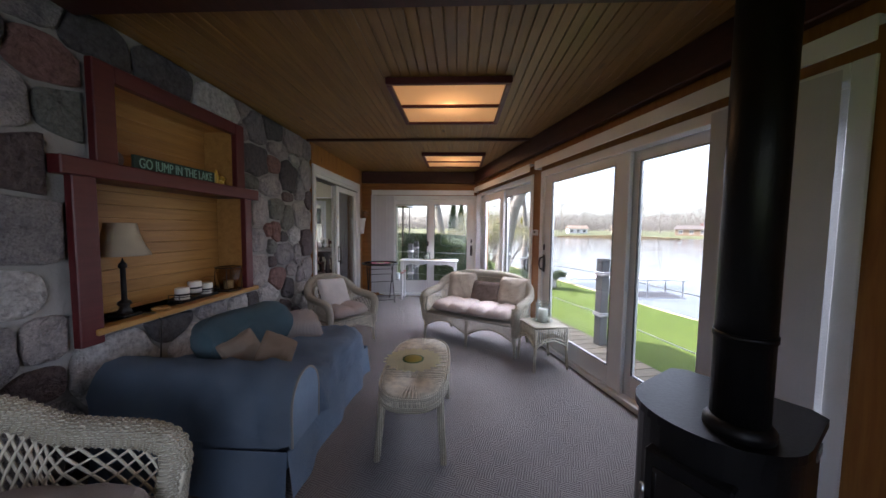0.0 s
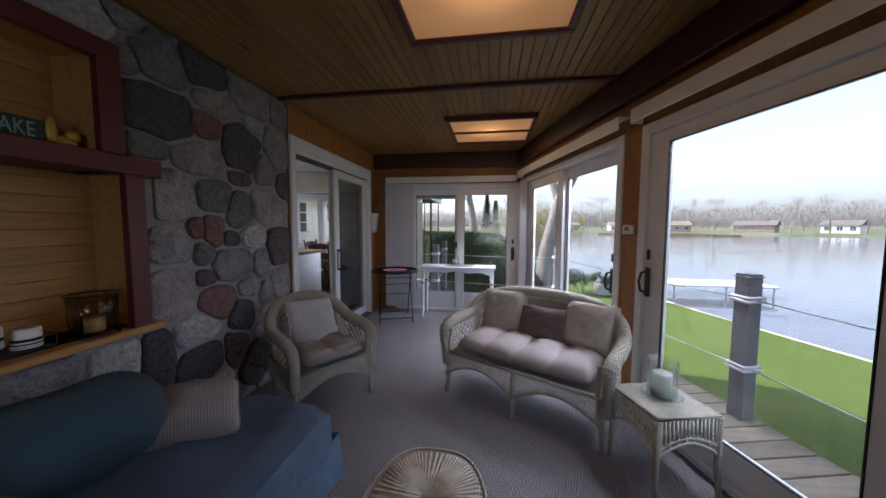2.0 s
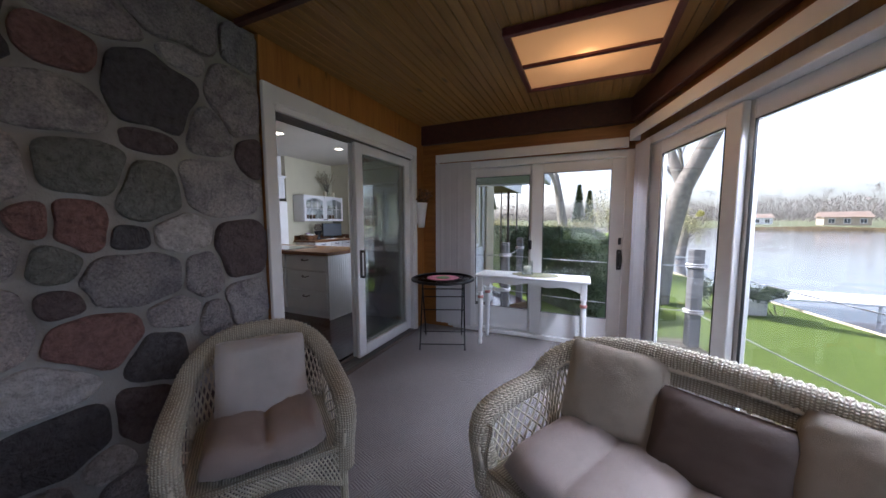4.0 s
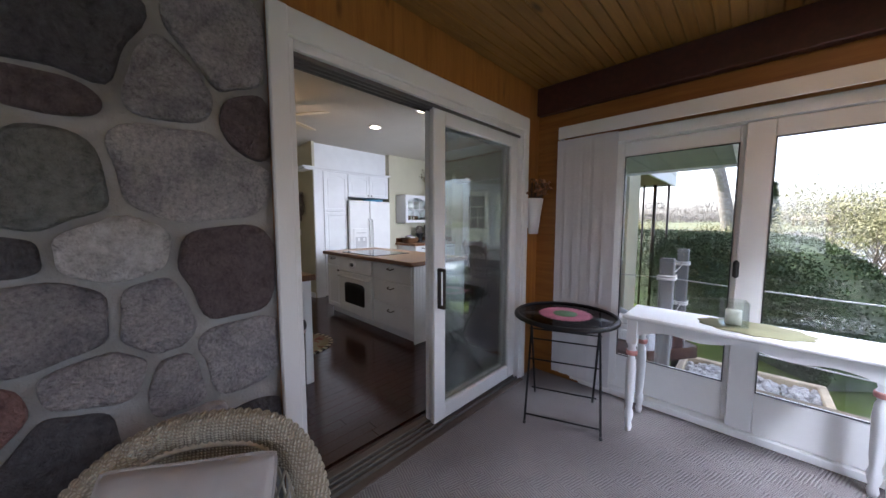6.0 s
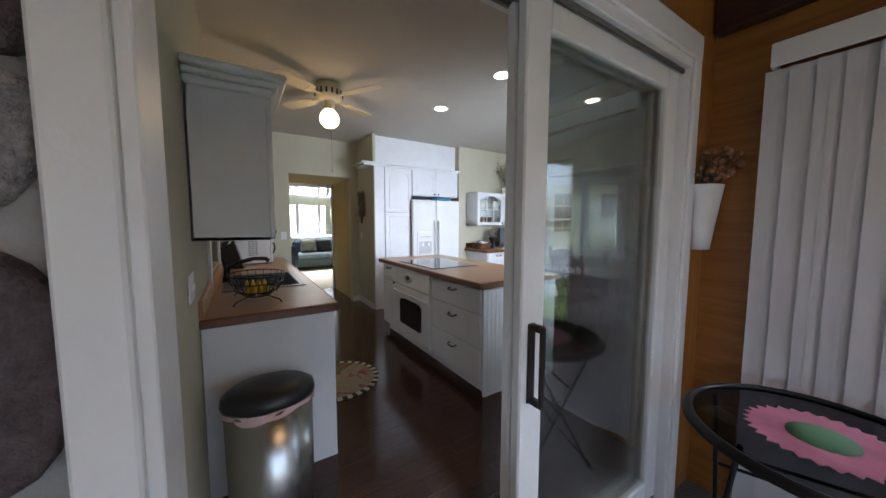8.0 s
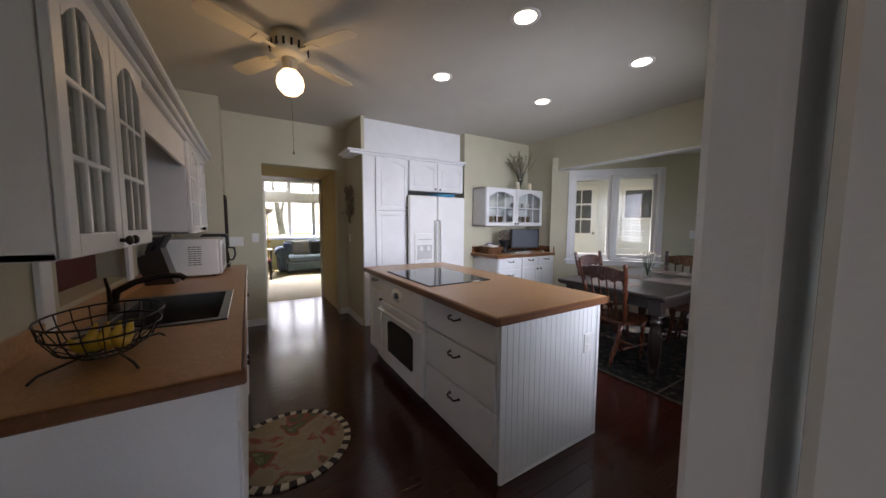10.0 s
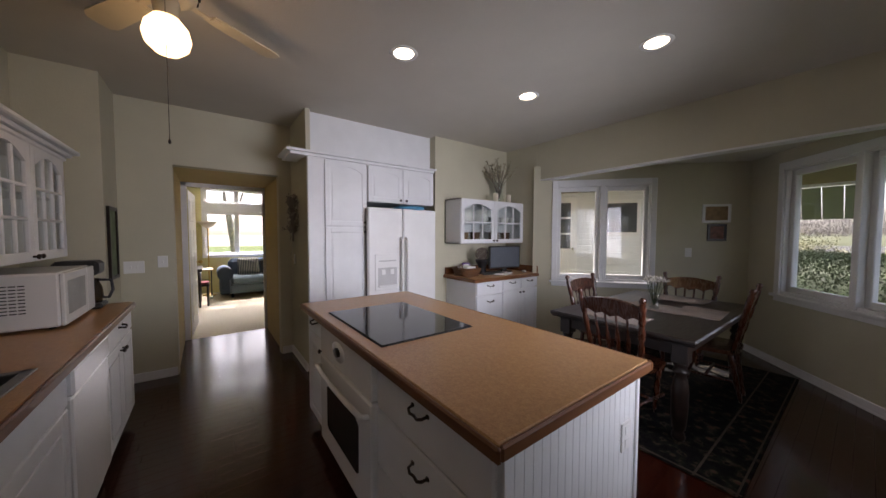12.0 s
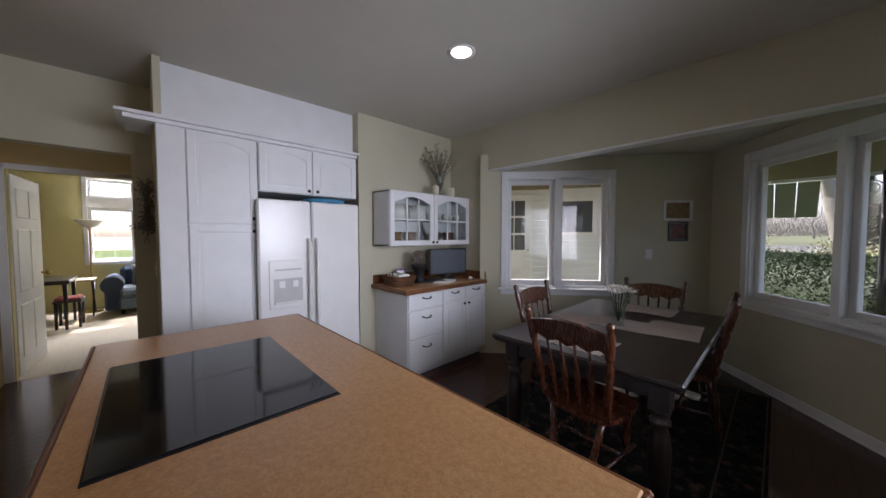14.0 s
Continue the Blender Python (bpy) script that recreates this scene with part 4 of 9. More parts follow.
for i, (x, y, z, sz) in enumerate(((-5.0, 15.0, -0.5, 1.7), (-2.2, 16.5, -0.5, 1.7), (1.2, 16.0, -0.6, 3.1), (2.6, 17.2, -0.7, 2.8), (2.0, 19.5, -0.7, 3.4), (-7.5, 17.0, -0.5, 2.0), (-0.8, 20, -0.5, 2.0), (3.2, 21, -0.8, 2.8), (-4.0, 21, -0.5, 2.2), (-10, 19, -0.5, 2.6))):
    shrub(pose(x, y, z), sz, 60 + i, LEAF_YEL, "loose yellow-green shrub in early leaf", count=3600, leaf=0.04)
shrub(pose(2.9, 12.0, -0.72), 0.7, 91, LEAF, "low dark green garden bush by the shore", "garden_bush", 1600, 0.035)
shrub(pose(3.85, 11.7, -0.74), 0.65, 92, LEAF, "low dark green garden bush by the shore", "garden_bush", 1600, 0.035)
solid("stone_planter", G().box((-0.2, -0.2, 0), (0.2, 0.2, 0.32), 0.02), STONE_PALE, "grey square stone planter between bushes", "planter", pose(3.37, 11.8, -0.74))
bare_tree(pose(1.55, 11.9, LAWN_Z), 13, 3, "large leaning grey tree near the porch", 5, BARK, "garden trees", None, (0.10, -0.02))
bare_tree(pose(-1.1, 24, LAWN_Z), 15, 12, "large grey forked tree beyond the hedge", 5, BARK, "garden trees", None, (0.06, 0))
bare_tree(pose(5.5, 27, LAWN_Z), 12, 14, "bare tree beyond the hedge", 5, BARK, "garden trees")
bare_tree(pose(-9, 30, LAWN_Z), 12, 15, "bare tree beyond the hedge", 5, BARK, "garden trees")

bare_tree(pose(-19, 6.2, LAWN_Z), 9, 41, "bare garden tree outside the living room", 5, BARK, "garden trees")
bare_tree(pose(-24, 9.5, LAWN_Z), 11, 42, "bare garden tree outside the living room", 5, BARK, "garden trees")
bare_tree(pose(-22, 4.0, LAWN_Z), 10, 43, "bare garden tree outside the living room", 5, BARK, "garden trees")


def conifer(m, h, seed):
    s = thing("conifer", "narrow dark green conifer", "tree", m, "conifers")
    rng = random.Random(seed)
    part("trunk", G().cyl((0, 0, 0), (0, 0, h), 0.12, 0.02, 7), BARK, s)
    g = G()
    for i in range(2600):
        z = h * (0.05 + 0.95 * rng.random())
        r = 0.16 * h * (1 - z / h) ** 0.8 + 0.05
        a = rng.uniform(0, 6.28)
        rr = r * rng.uniform(0.4, 1.05)
        p = Vector((rr * math.cos(a), rr * math.sin(a), z))
        d = Vector((math.cos(a), math.sin(a), 0.7)).normalized() * rng.uniform(0.1, 0.22)
        b = Vector((-math.sin(a), math.cos(a), 0)) * 0.05
        g.add([p - d * 0.5 - b, p - d * 0.5 + b, p + d], [[0, 1, 2]])
    part("crown", g.mesh("crown", LEAF_DARK, False), LEAF_DARK, s)


conifer(pose(-0.5, 27, LAWN_Z), 4.4, 1)
conifer(pose(0.2, 28.5, LAWN_Z), 4.1, 2)
structure("dock", G().box((4.6, 13.2, -0.66), (9.3, 14.5, -0.6), 0.01).cyl((6.2, 13.3, -1.3), (6.2, 13.3, -0.58), 0.03).cyl((7.8, 13.3, -1.3), (7.8, 13.3, -0.58), 0.03).cyl((9.2, 13.3, -1.3), (9.2, 13.3, -0.58), 0.03).cyl((9.2, 14.4, -1.3), (9.2, 14.4, -0.58), 0.03), SIDING, "white dock over the lake water", "dock")

# house shell outside: roofs, eaves, awning
structure("roof_porch", G().prism([(XS - 0.6, -1.6), (2.9, -1.6), (0.75, YE + 0.75), (XS - 0.6, YE + 0.75)], HP + 0.12, HP + 0.3), ROOF, "low shingled porch roof", "roof")
structure("soffit_porch", G().prism([(XS - 0.3, YE + 0.17), (0.6, YE + 0.17), (0.72, YE + 0.74), (XS - 0.3, YE + 0.74)], HP - 0.1, HP - 0.05), GREEN_SOFFIT, "green painted porch soffit", "soffit")
structure("roof_house", G().prism([(-11.6, 2.5), (XS - 0.05, 2.5), (XS - 0.05, 8.6), (-3.2, 11.0), (-6.2, 9.4), (-11.6, 9.2)], HK + 0.14, HK + 0.4), ROOF, "low shingled house roof", "roof")
cn = thing("entry_canopy", "low green-painted canopy with a white gutter over the end steps", "canopy", kind="structure")
part("soffit_panel", G().box((-1.92, 6.62, 1.985), (-0.70, 8.45, 2.02), 0.003), GREEN_SOFFIT, cn)
for i in range(6):
    part("soffit_batten", G().box((-1.9 + 0.21 * i, 6.63, 1.978), (-1.885 + 0.21 * i, 8.44, 1.986), 0.002), GREEN_SOFFIT, cn)
part("gutter", G().box((-0.70, 6.62, 1.93), (-0.62, 8.5, 2.06), 0.012), SIDING, cn, "white eave gutter")
part("fascia", G().box((-1.92, 8.45, 1.955), (-0.70, 8.49, 2.06), 0.004), SIDING, cn)
part("roof_cover", G().box((-1.95, 6.6, 2.06), (-0.64, 8.5, 2.1), 0.004), ROOF, cn)
aw = thing("patio_roof", "covered patio roof with green awning panels and iron posts", "patio roof", kind="structure")
PATIO = [(-1.82, 9.01), (-1.80, 12.03), (-3.95, 12.03), (-3.75, 11.35), (-5.95, 9.55), (-5.53, 9.09), (-3.44, 10.9)]
# dark brown here paints the shade under the roof
part("roof_deck", G().prism(PATIO, 2.16, 2.22), BROWNW, aw, "roof underside with its shade painted in as dark brown")
part("roof_cover", G().prism(PATIO, 2.55, 2.6), ROOF, aw)
for z0, z1, o in ((2.10, 2.32, 0.0), (2.325, 2.55, 0.006)):
    part("fascia", G().box((-1.80 + o, 8.98, z0), (-1.76 + o, 12.07, z1), 0.004), SIDING, aw)
part("front_fascia", G().box((-3.95, 12.035, 2.12), (-1.80, 12.075, 2.55), 0.004), SIDING, aw)
rib = G().prism([(12.08, 2.11), (12.46, 1.68), (12.46, 1.71), (12.10, 2.14)], 0.0, 0.19, Matrix(((0, 0, 1, 0), (1, 0, 0, 0), (0, 1, 0, 0), (0, 0, 0, 1)))).mesh("awning_panel", GREEN_SOFFIT)
for i in range(7):
    part("awning_panel", rib, GREEN_SOFFIT, aw, "", pose(-3.98 + 0.2 * i, 0, 0))
for x, r in ((-3.88, 0.03), (-2.33, 0.02), (-2.12, 0.034), (-1.87, 0.022)):
    part("patio_pole", G().cyl((x, 11.97, LAWN_Z), (x, 11.97, 2.17), r, n=10), BRONZE, aw, "dark iron post")
for x0, sg in ((-2.14, -1), (-2.10, 1)):
    sp = G()
    for k in range(3):
        zc, r0 = 1.98 - 0.27 * k, 0.085
        sp.tube([(x0 + sg * (r0 + r0 * (1 - 0.022 * q) * math.cos(0.42 * q + 3.14)), 11.97, zc + r0 * (1 - 0.022 * q) * math.sin(0.42 * q)) for q in range(24)], 0.006, 5)
    part("iron_scroll", sp, BRONZE, aw)


def wall_planks(g, x0, x1, z0, z1, y, step=0.13):
    z = z0
    while z < z1:
        g.box((x0, y, z), (x1, y + 0.02, min(z + step, z1)), 0.006)
        z += step
    return g


# the wing seen through the diagonal window
wg = pose(BAY_A.x, BAY_A.y, 0, 0, 0, BAY) @ pose(-1.3, 3.0, 0, 0, 0, -10)
structure("wing_wall", wall_planks(G(), 0.0, 4.2, -0.6, 2.6, 0.0), SIDING, "white clapboard wall of the house wing", "wall", wg)
structure("wing_eave", G().box((-0.2, -0.5, 2.34), (4.4, 0.1, 2.5), 0.01), BROWNW, "dark eave of the house wing", "eave", wg)
wd = thing("door_6", "white glazed back door with small panes", "door", wg @ pose(1.5, -0.03, 0.2), kind="structure")
part("leaf", G().box((0, 0, 0), (0.9, 0.04, 2.05), 0.004), WHITE, wd)
for i in range(3):
    for j in range(3):
        part("pane", G().box((0.13 + 0.22 * i, -0.006, 0.95 + 0.34 * j), (0.33 + 0.22 * i, 0.0, 1.25 + 0.34 * j), 0.002), mat_dark_pane, wd)
part("door_knob", G().ball((0.83, -0.05, 0.95), 0.03), STEEL, wd)
ww3 = thing("window_3", "white framed window of the house wing", "window", wg @ pose(2.88, -0.03, 0.29), kind="structure")
part("window_frame", G().box((0, 0, 1.15), (0.68, 0.03, 1.86), 0.006), WHITE, ww3)
part("pane", G().box((0.06, -0.008, 1.21), (0.62, 0.002, 1.80), 0.002), mat_dark_pane, ww3)

sd = wall_planks(G(), 0.0, 0.42, -0.6, 2.6, 0.0)
wall_planks(sd, 2.28, 2.38, -0.6, 2.6, 0.0)
wall_planks(sd, 0.42, 2.28, -0.6, 0.82, 0.0)
wall_planks(sd, 0.42, 2.28, 2.16, 2.6, 0.0)
structure("siding_outer", sd, SIDING, "white clapboard outer wall beside the porch", "wall", pose(XS + 0.01, YE + 0.18, 0, 0, 0, 90) @ FLIP)
w5 = thing("window_5", "white kitchen window beside the porch", "window", pose(XS - 0.05, YE + 0.3, 0, 0, 0, 90), kind="structure")
g = G()
for q in (((0.06, -0.03, 0.82), (0.13, 0.06, 2.16)), ((2.05, -0.03, 0.82), (2.12, 0.06, 2.16)), ((0.13, -0.03, 2.09), (2.05, 0.06, 2.16)), ((0.13, -0.03, 0.82), (2.05, 0.06, 0.89)), ((1.06, -0.02, 0.89), (1.12, 0.05, 2.09))):
    g.box(q[0], q[1], 0.004)
part("window_frame", g, WHITE, w5)
for a in (0.13, 1.12):
    p = part("pane", G().box((a, 0.01, 0.89), (a + 0.93, 0.016, 2.09), 0), GLASS, w5)
    p.visible_shadow = False

# ---- kitchen ----
structure("wall_jog", G().box((XO, YL - 0.1, 0), (-6.25, 4.57, HK), 0.002), SAGE, "sage painted wall jog beyond the counter", "wall")
structure("wall_pantry_side", G().box((XO - 0.5, 6.055, 0), (-6.02, 6.10, HK), 0.002), SAGE, "sage painted end wall of the pantry", "wall")
structure("soffit_pantry", G().box((-6.9, 6.06, 2.285), (-6.10, 7.66, HK), 0.002), WHITE_PAINT, "white painted soffit above the pantry", "soffit")
structure("wall_fridge_back", G().box((-6.95, 6.1, 0), (-6.8, 7.7, HK), 0), SAGE, "painted wall behind the refrigerator", "wall")
g = G().prism([(-6.4, 5.86), (-5.93, 5.86), (-5.93, 7.63), (-6.12, 7.63), (-6.12, 6.04), (-6.4, 6.04)], 2.262, 2.284)
g.prism([(-6.38, 5.90), (-5.97, 5.90), (-5.97, 7.62), (-6.10, 7.62), (-6.10, 6.045), (-6.38, 6.045)], 2.235, 2.262)
structure("ledge_pantry", g, WHITE_PAINT, "white moulded ledge over the pantry", "trim")


def knob(parent, x, y, z, mat=None):
    g = G().cyl((x, y, z), (x, y - 0.016, z), 0.006, n=8)
    g.ball((x, y - 0.022, z), (0.015, 0.01, 0.015), 10, 6)
    return part("knob", g, mat or BRONZE, parent, "dark bronze knob")


def bar_pull(parent, x, y, z, w=0.1):
    g = G().tube([(x - w / 2, y + 0.002, z), (x - w / 2 + 0.006, y - 0.024, z - 0.004), (x - w / 4, y - 0.03, z - 0.012), (x, y - 0.028, z - 0.008), (x + w / 4, y - 0.03, z - 0.012), (x + w / 2 - 0.006, y - 0.024, z - 0.004), (x + w / 2, y + 0.002, z)], 0.0058, 6)
    g.ball((x - w / 2, y - 0.002, z), (0.012, 0.005, 0.009), 8, 4).ball((x + w / 2, y - 0.002, z), (0.012, 0.005, 0.009), 8, 4)
    return part("handle", g, BRONZE, parent, "dark bronze handle")


def arch_poly(x0, x1, z0, z1, rise, n=10):
    pts = [(x0, z0), (x1, z0)]
    for i in range(n + 1):
        t = i / n
        pts.append((x1 + (x0 - x1) * t, z1 - rise + rise * math.sin(math.pi * t) ** 0.8 if 0 < t < 1 else z1 - rise))
    return pts


UPRIGHT = Matrix(((1, 0, 0, 0), (0, 0, 1, 0), (0, 1, 0, 0), (0, 0, 0, 1)))     # (x, y, z) -> (x, z, y)


def panel_door(parent, x0, x1, z0, z1, y, arch=0.0, name="door", glass=False, rails=(3, 2)):
    """A framed cabinet door whose face looks to -y."""
    f = 0.055
    g = G()
    if glass:
        g.box((x0, y, z0), (x0 + f, y + 0.02, z1), 0.003).box((x1 - f, y, z0), (x1, y + 0.02, z1), 0.003).box((x0 + f - 0.002, y, z0), (x1 - f + 0.002, y + 0.02, z0 + f), 0.003)
        n = 12
        top = [(x0 + f - 0.002, z1), (x1 - f + 0.002, z1)] + [(x1 - f + (x0 - x1 + 2 * f) * i / n, z1 - f - 0.07 + 0.07 * math.sin(math.pi * i / n)) for i in range(n + 1)]
        g.prism(top, y, y + 0.02, UPRIGHT)
        w, h = x1 - x0 - 2 * f, z1 - z0 - 2 * f
        bars = []
        for i in range(1, rails[0]):
            bars.append(((x0 + f + w * i / rails[0] - 0.008, y + 0.002, z0 + f), (x0 + f + w * i / rails[0] + 0.008, y + 0.018, z1 - f)))
        for i in range(1, rails[1]):
            bars.append(((x0 + f, y + 0.002, z0 + f + (h - 0.02) * i / rails[1] - 0.008), (x1 - f, y + 0.018, z0 + f + (h - 0.02) * i / rails[1] + 0.008)))
        d = part(name, g, WHITE_PAINT, parent)
        for lo, hi in bars:
            part("muntin", G().box(lo, hi, 0.003), WHITE_PAINT, d)
        pane = part("pane", G().box((x0 + f - 0.005, y + 0.012, z0 + f - 0.005), (x1 - f + 0.005, y + 0.015, z1 - f + 0.005), 0), CLEAR, d)
        pane.visible_shadow = False
        return d
    g.box((x0, y + 0.006, z0), (x1, y + 0.022, z1), 0.004)
    g.box((x0, y, z0), (x0 + f, y + 0.01, z1), 0.004).box((x1 - f, y, z0), (x1, y + 0.01, z1), 0.004)
    g.box((x0 + f - 0.003, y, z0), (x1 - f + 0.003, y + 0.01, z0 + f), 0.004)
    if arch:
        n = 12
        top = [(x0 + f - 0.003, z1 - 0.003), (x1 - f + 0.003, z1 - 0.003)] + [(x1 - f + 0.003 + (x0 - x1 + 2 * f - 0.006) * i / n, z1 - f - arch + arch * math.sin(math.pi * i / n) ** 0.7) for i in range(n + 1)]
        g.prism(top, y, y + 0.01, UPRIGHT)
    else:
        g.box((x0 + f - 0.003, y, z1 - f), (x1 - f + 0.003, y + 0.01, z1), 0.004)
    e = 0.022
    g.prism(arch_poly(x0 + f + e, x1 - f - e, z0 + f + e, z1 - f - e, arch) if arch else [(x0 + f + e, z0 + f + e), (x1 - f - e, z0 + f + e), (x1 - f - e, z1 - f - e), (x0 + f + e, z1 - f - e)], y + 0.001, y + 0.007, UPRIGHT)
    return part(name, g, WHITE_PAINT, parent)


def drawer(parent, x0, x1, z0, z1, y, pull=True):
    d = part("drawer", G().box((x0, y, z0), (x1, y + 0.022, z1), 0.006), WHITE_PAINT, parent)
    if pull:
        bar_pull(d, (x0 + x1) / 2, y, (z0 + z1) / 2 + (z1 - z0) * 0.24)
    return d


def island():
    s = thing("kitchen_island", "white kitchen island with drawers, oven and beadboard end", "island", pose(-4.115, 6.255, 0))
    # local: x -0.985 .. 0.985, y -0.425 .. 0.425
    b = G().box((-0.985, -0.40, 0.10), (0.975, 0.425, 0.868), 0.003).box((-0.96, -0.35, 0.0), (0.975, 0.415, 0.10), 0.002)
    part("body", b, WHITE_PAINT, s)
    for z0, z1 in ((0.655, 0.855), (0.39, 0.645), (0.115, 0.38)):
        drawer(s, 0.235, 0.965, z0, z1, -0.422)
    drawer(s, -0.975, -0.575, 0.73, 0.855, -0.422)
    d = panel_door(s, -0.975, -0.575, 0.115, 0.72, -0.422)
    knob(d, -0.61, -0.422, 0.66)
    # beadboard end
    i, y = 0, -0.40
    board = G().box((0.975, 0, 0.0), (0.985, 0.0412, 0.868), 0.0018).mesh("board", WHITE_PAINT)
    while y < 0.42:
        part("board", board, WHITE_PAINT, s, "", pose(0, y, 0))
        y += 0.0415
    part("base_trim", G().box((0.984, -0.40, 0.0), (0.996, 0.425, 0.018), 0.004), WHITE_PAINT, s)
    part("corner_trim", G().box((0.975, 0.40, 0.0), (0.992, 0.428, 0.868), 0.004), WHITE_PAINT, s)
    o = part("outlet", G().box((0.984, 0.275, 0.57), (0.992, 0.35, 0.69), 0.004), WHITE, s, "white electrical outlet plate")
    part("sockets", G().box((0.992, 0.297, 0.585), (0.995, 0.33, 0.622), 0.004).box((0.992, 0.297, 0.638), (0.995, 0.33, 0.675), 0.004), WHITE, o)
    return s


island()
g = G().box((-5.125, 5.802, 0.872), (-3.105, 6.708, 0.914), 0.004)
isl_top = thing("island_worktop", "speckled tan laminate worktop with an oak edge", "worktop")
part("surface", g, LAMINATE, isl_top)
e = G().box((-5.14, 5.787, 0.868), (-3.09, 5.803, 0.912), 0.006).box((-5.14, 6.707, 0.868), (-3.09, 6.723, 0.912), 0.006)
part("edge_band", e, OAK_EDGE, isl_top, "brown oak edge band")
part("edge_band", G().box((-3.106, 5.803, 0.868), (-3.09, 6.707, 0.912), 0.006), OAK_EDGE_Y, isl_top, "brown oak edge band")
part("edge_band", G().box((-5.14, 5.803, 0.868), (-5.124, 6.707, 0.912), 0.006), OAK_EDGE_Y, isl_top, "brown oak edge band")
COOKTOP = mat_plain("black_ceramic_glass", (0.008, 0.008, 0.01), 0.06, vary=0.1, bump=0.0)
ck = thing("cooktop", "black ceramic glass cooktop set in the worktop", "cooktop")
part("glass_plate", G().box((-4.70, 5.872, 0.912), (-3.905, 6.43, 0.922), 0.003), COOKTOP, ck)
part("rim", G().box((-4.705, 5.867, 0.9115), (-3.90, 6.435, 0.917), 0.002), BLACK, ck)

OVEN_WHITE = mat_plain("white_enamel", (0.8, 0.8, 0.79), 0.2, vary=0.03, bump=0.0002)
DARK_GLASS = mat_plain("dark_oven_glass", (0.012, 0.011, 0.011), 0.08, bump=0.0)
ov = thing("oven", "white built-in wall oven with a dark window", "oven", pose(-4.28, 5.82, 0))
part("control_panel", G().box((-0.395, -0.012, 0.675), (0.395, 0.03, 0.862), 0.006), OVEN_WHITE, ov)
part("badge_plate", G().lathe([(0.0, 0), (0.1, 0.0), (0.1, 0.004), (0.0, 0.005)], n=24, sy=0.55, m=pose(-0.05, -0.012, 0.775, 90)), OVEN_WHITE, ov)
part("dial", G().lathe([(0.0, 0), (0.042, 0.0), (0.04, 0.012), (0.0, 0.013)], n=20, sy=0.6, m=pose(-0.05, -0.016, 0.775, 90)), BLACK_PLASTIC, ov, "black oval display")
od = part("oven_door", G().box((-0.395, -0.016, 0.112), (0.395, 0.03, 0.665), 0.008), OVEN_WHITE, ov)
g = G()
pts = [(x * 0.26 * (1 - 0.06 * (abs(z) ** 2)), 0.39 + z * 0.145) for x, z in ((-1, -0.9), (-0.92, -1), (0.92, -1), (1, -0.9), (1, 0.75), (0.85, 0.92), (0.5, 1.0), (-0.5, 1.0), (-0.85, 0.92), (-1, 0.75))]
g.prism(pts, -0.0195, -0.014, UPRIGHT)
part("window", g, DARK_GLASS, od, "dark oven window")
g = G().tube([(-0.37, -0.014, 0.60), (-0.36, -0.05, 0.605), (-0.2, -0.062, 0.612), (0.0, -0.066, 0.614), (0.2, -0.062, 0.612), (0.36, -0.05, 0.605), (0.37, -0.014, 0.60)], 0.014, 8)
part("handle", g, OVEN_WHITE, od)


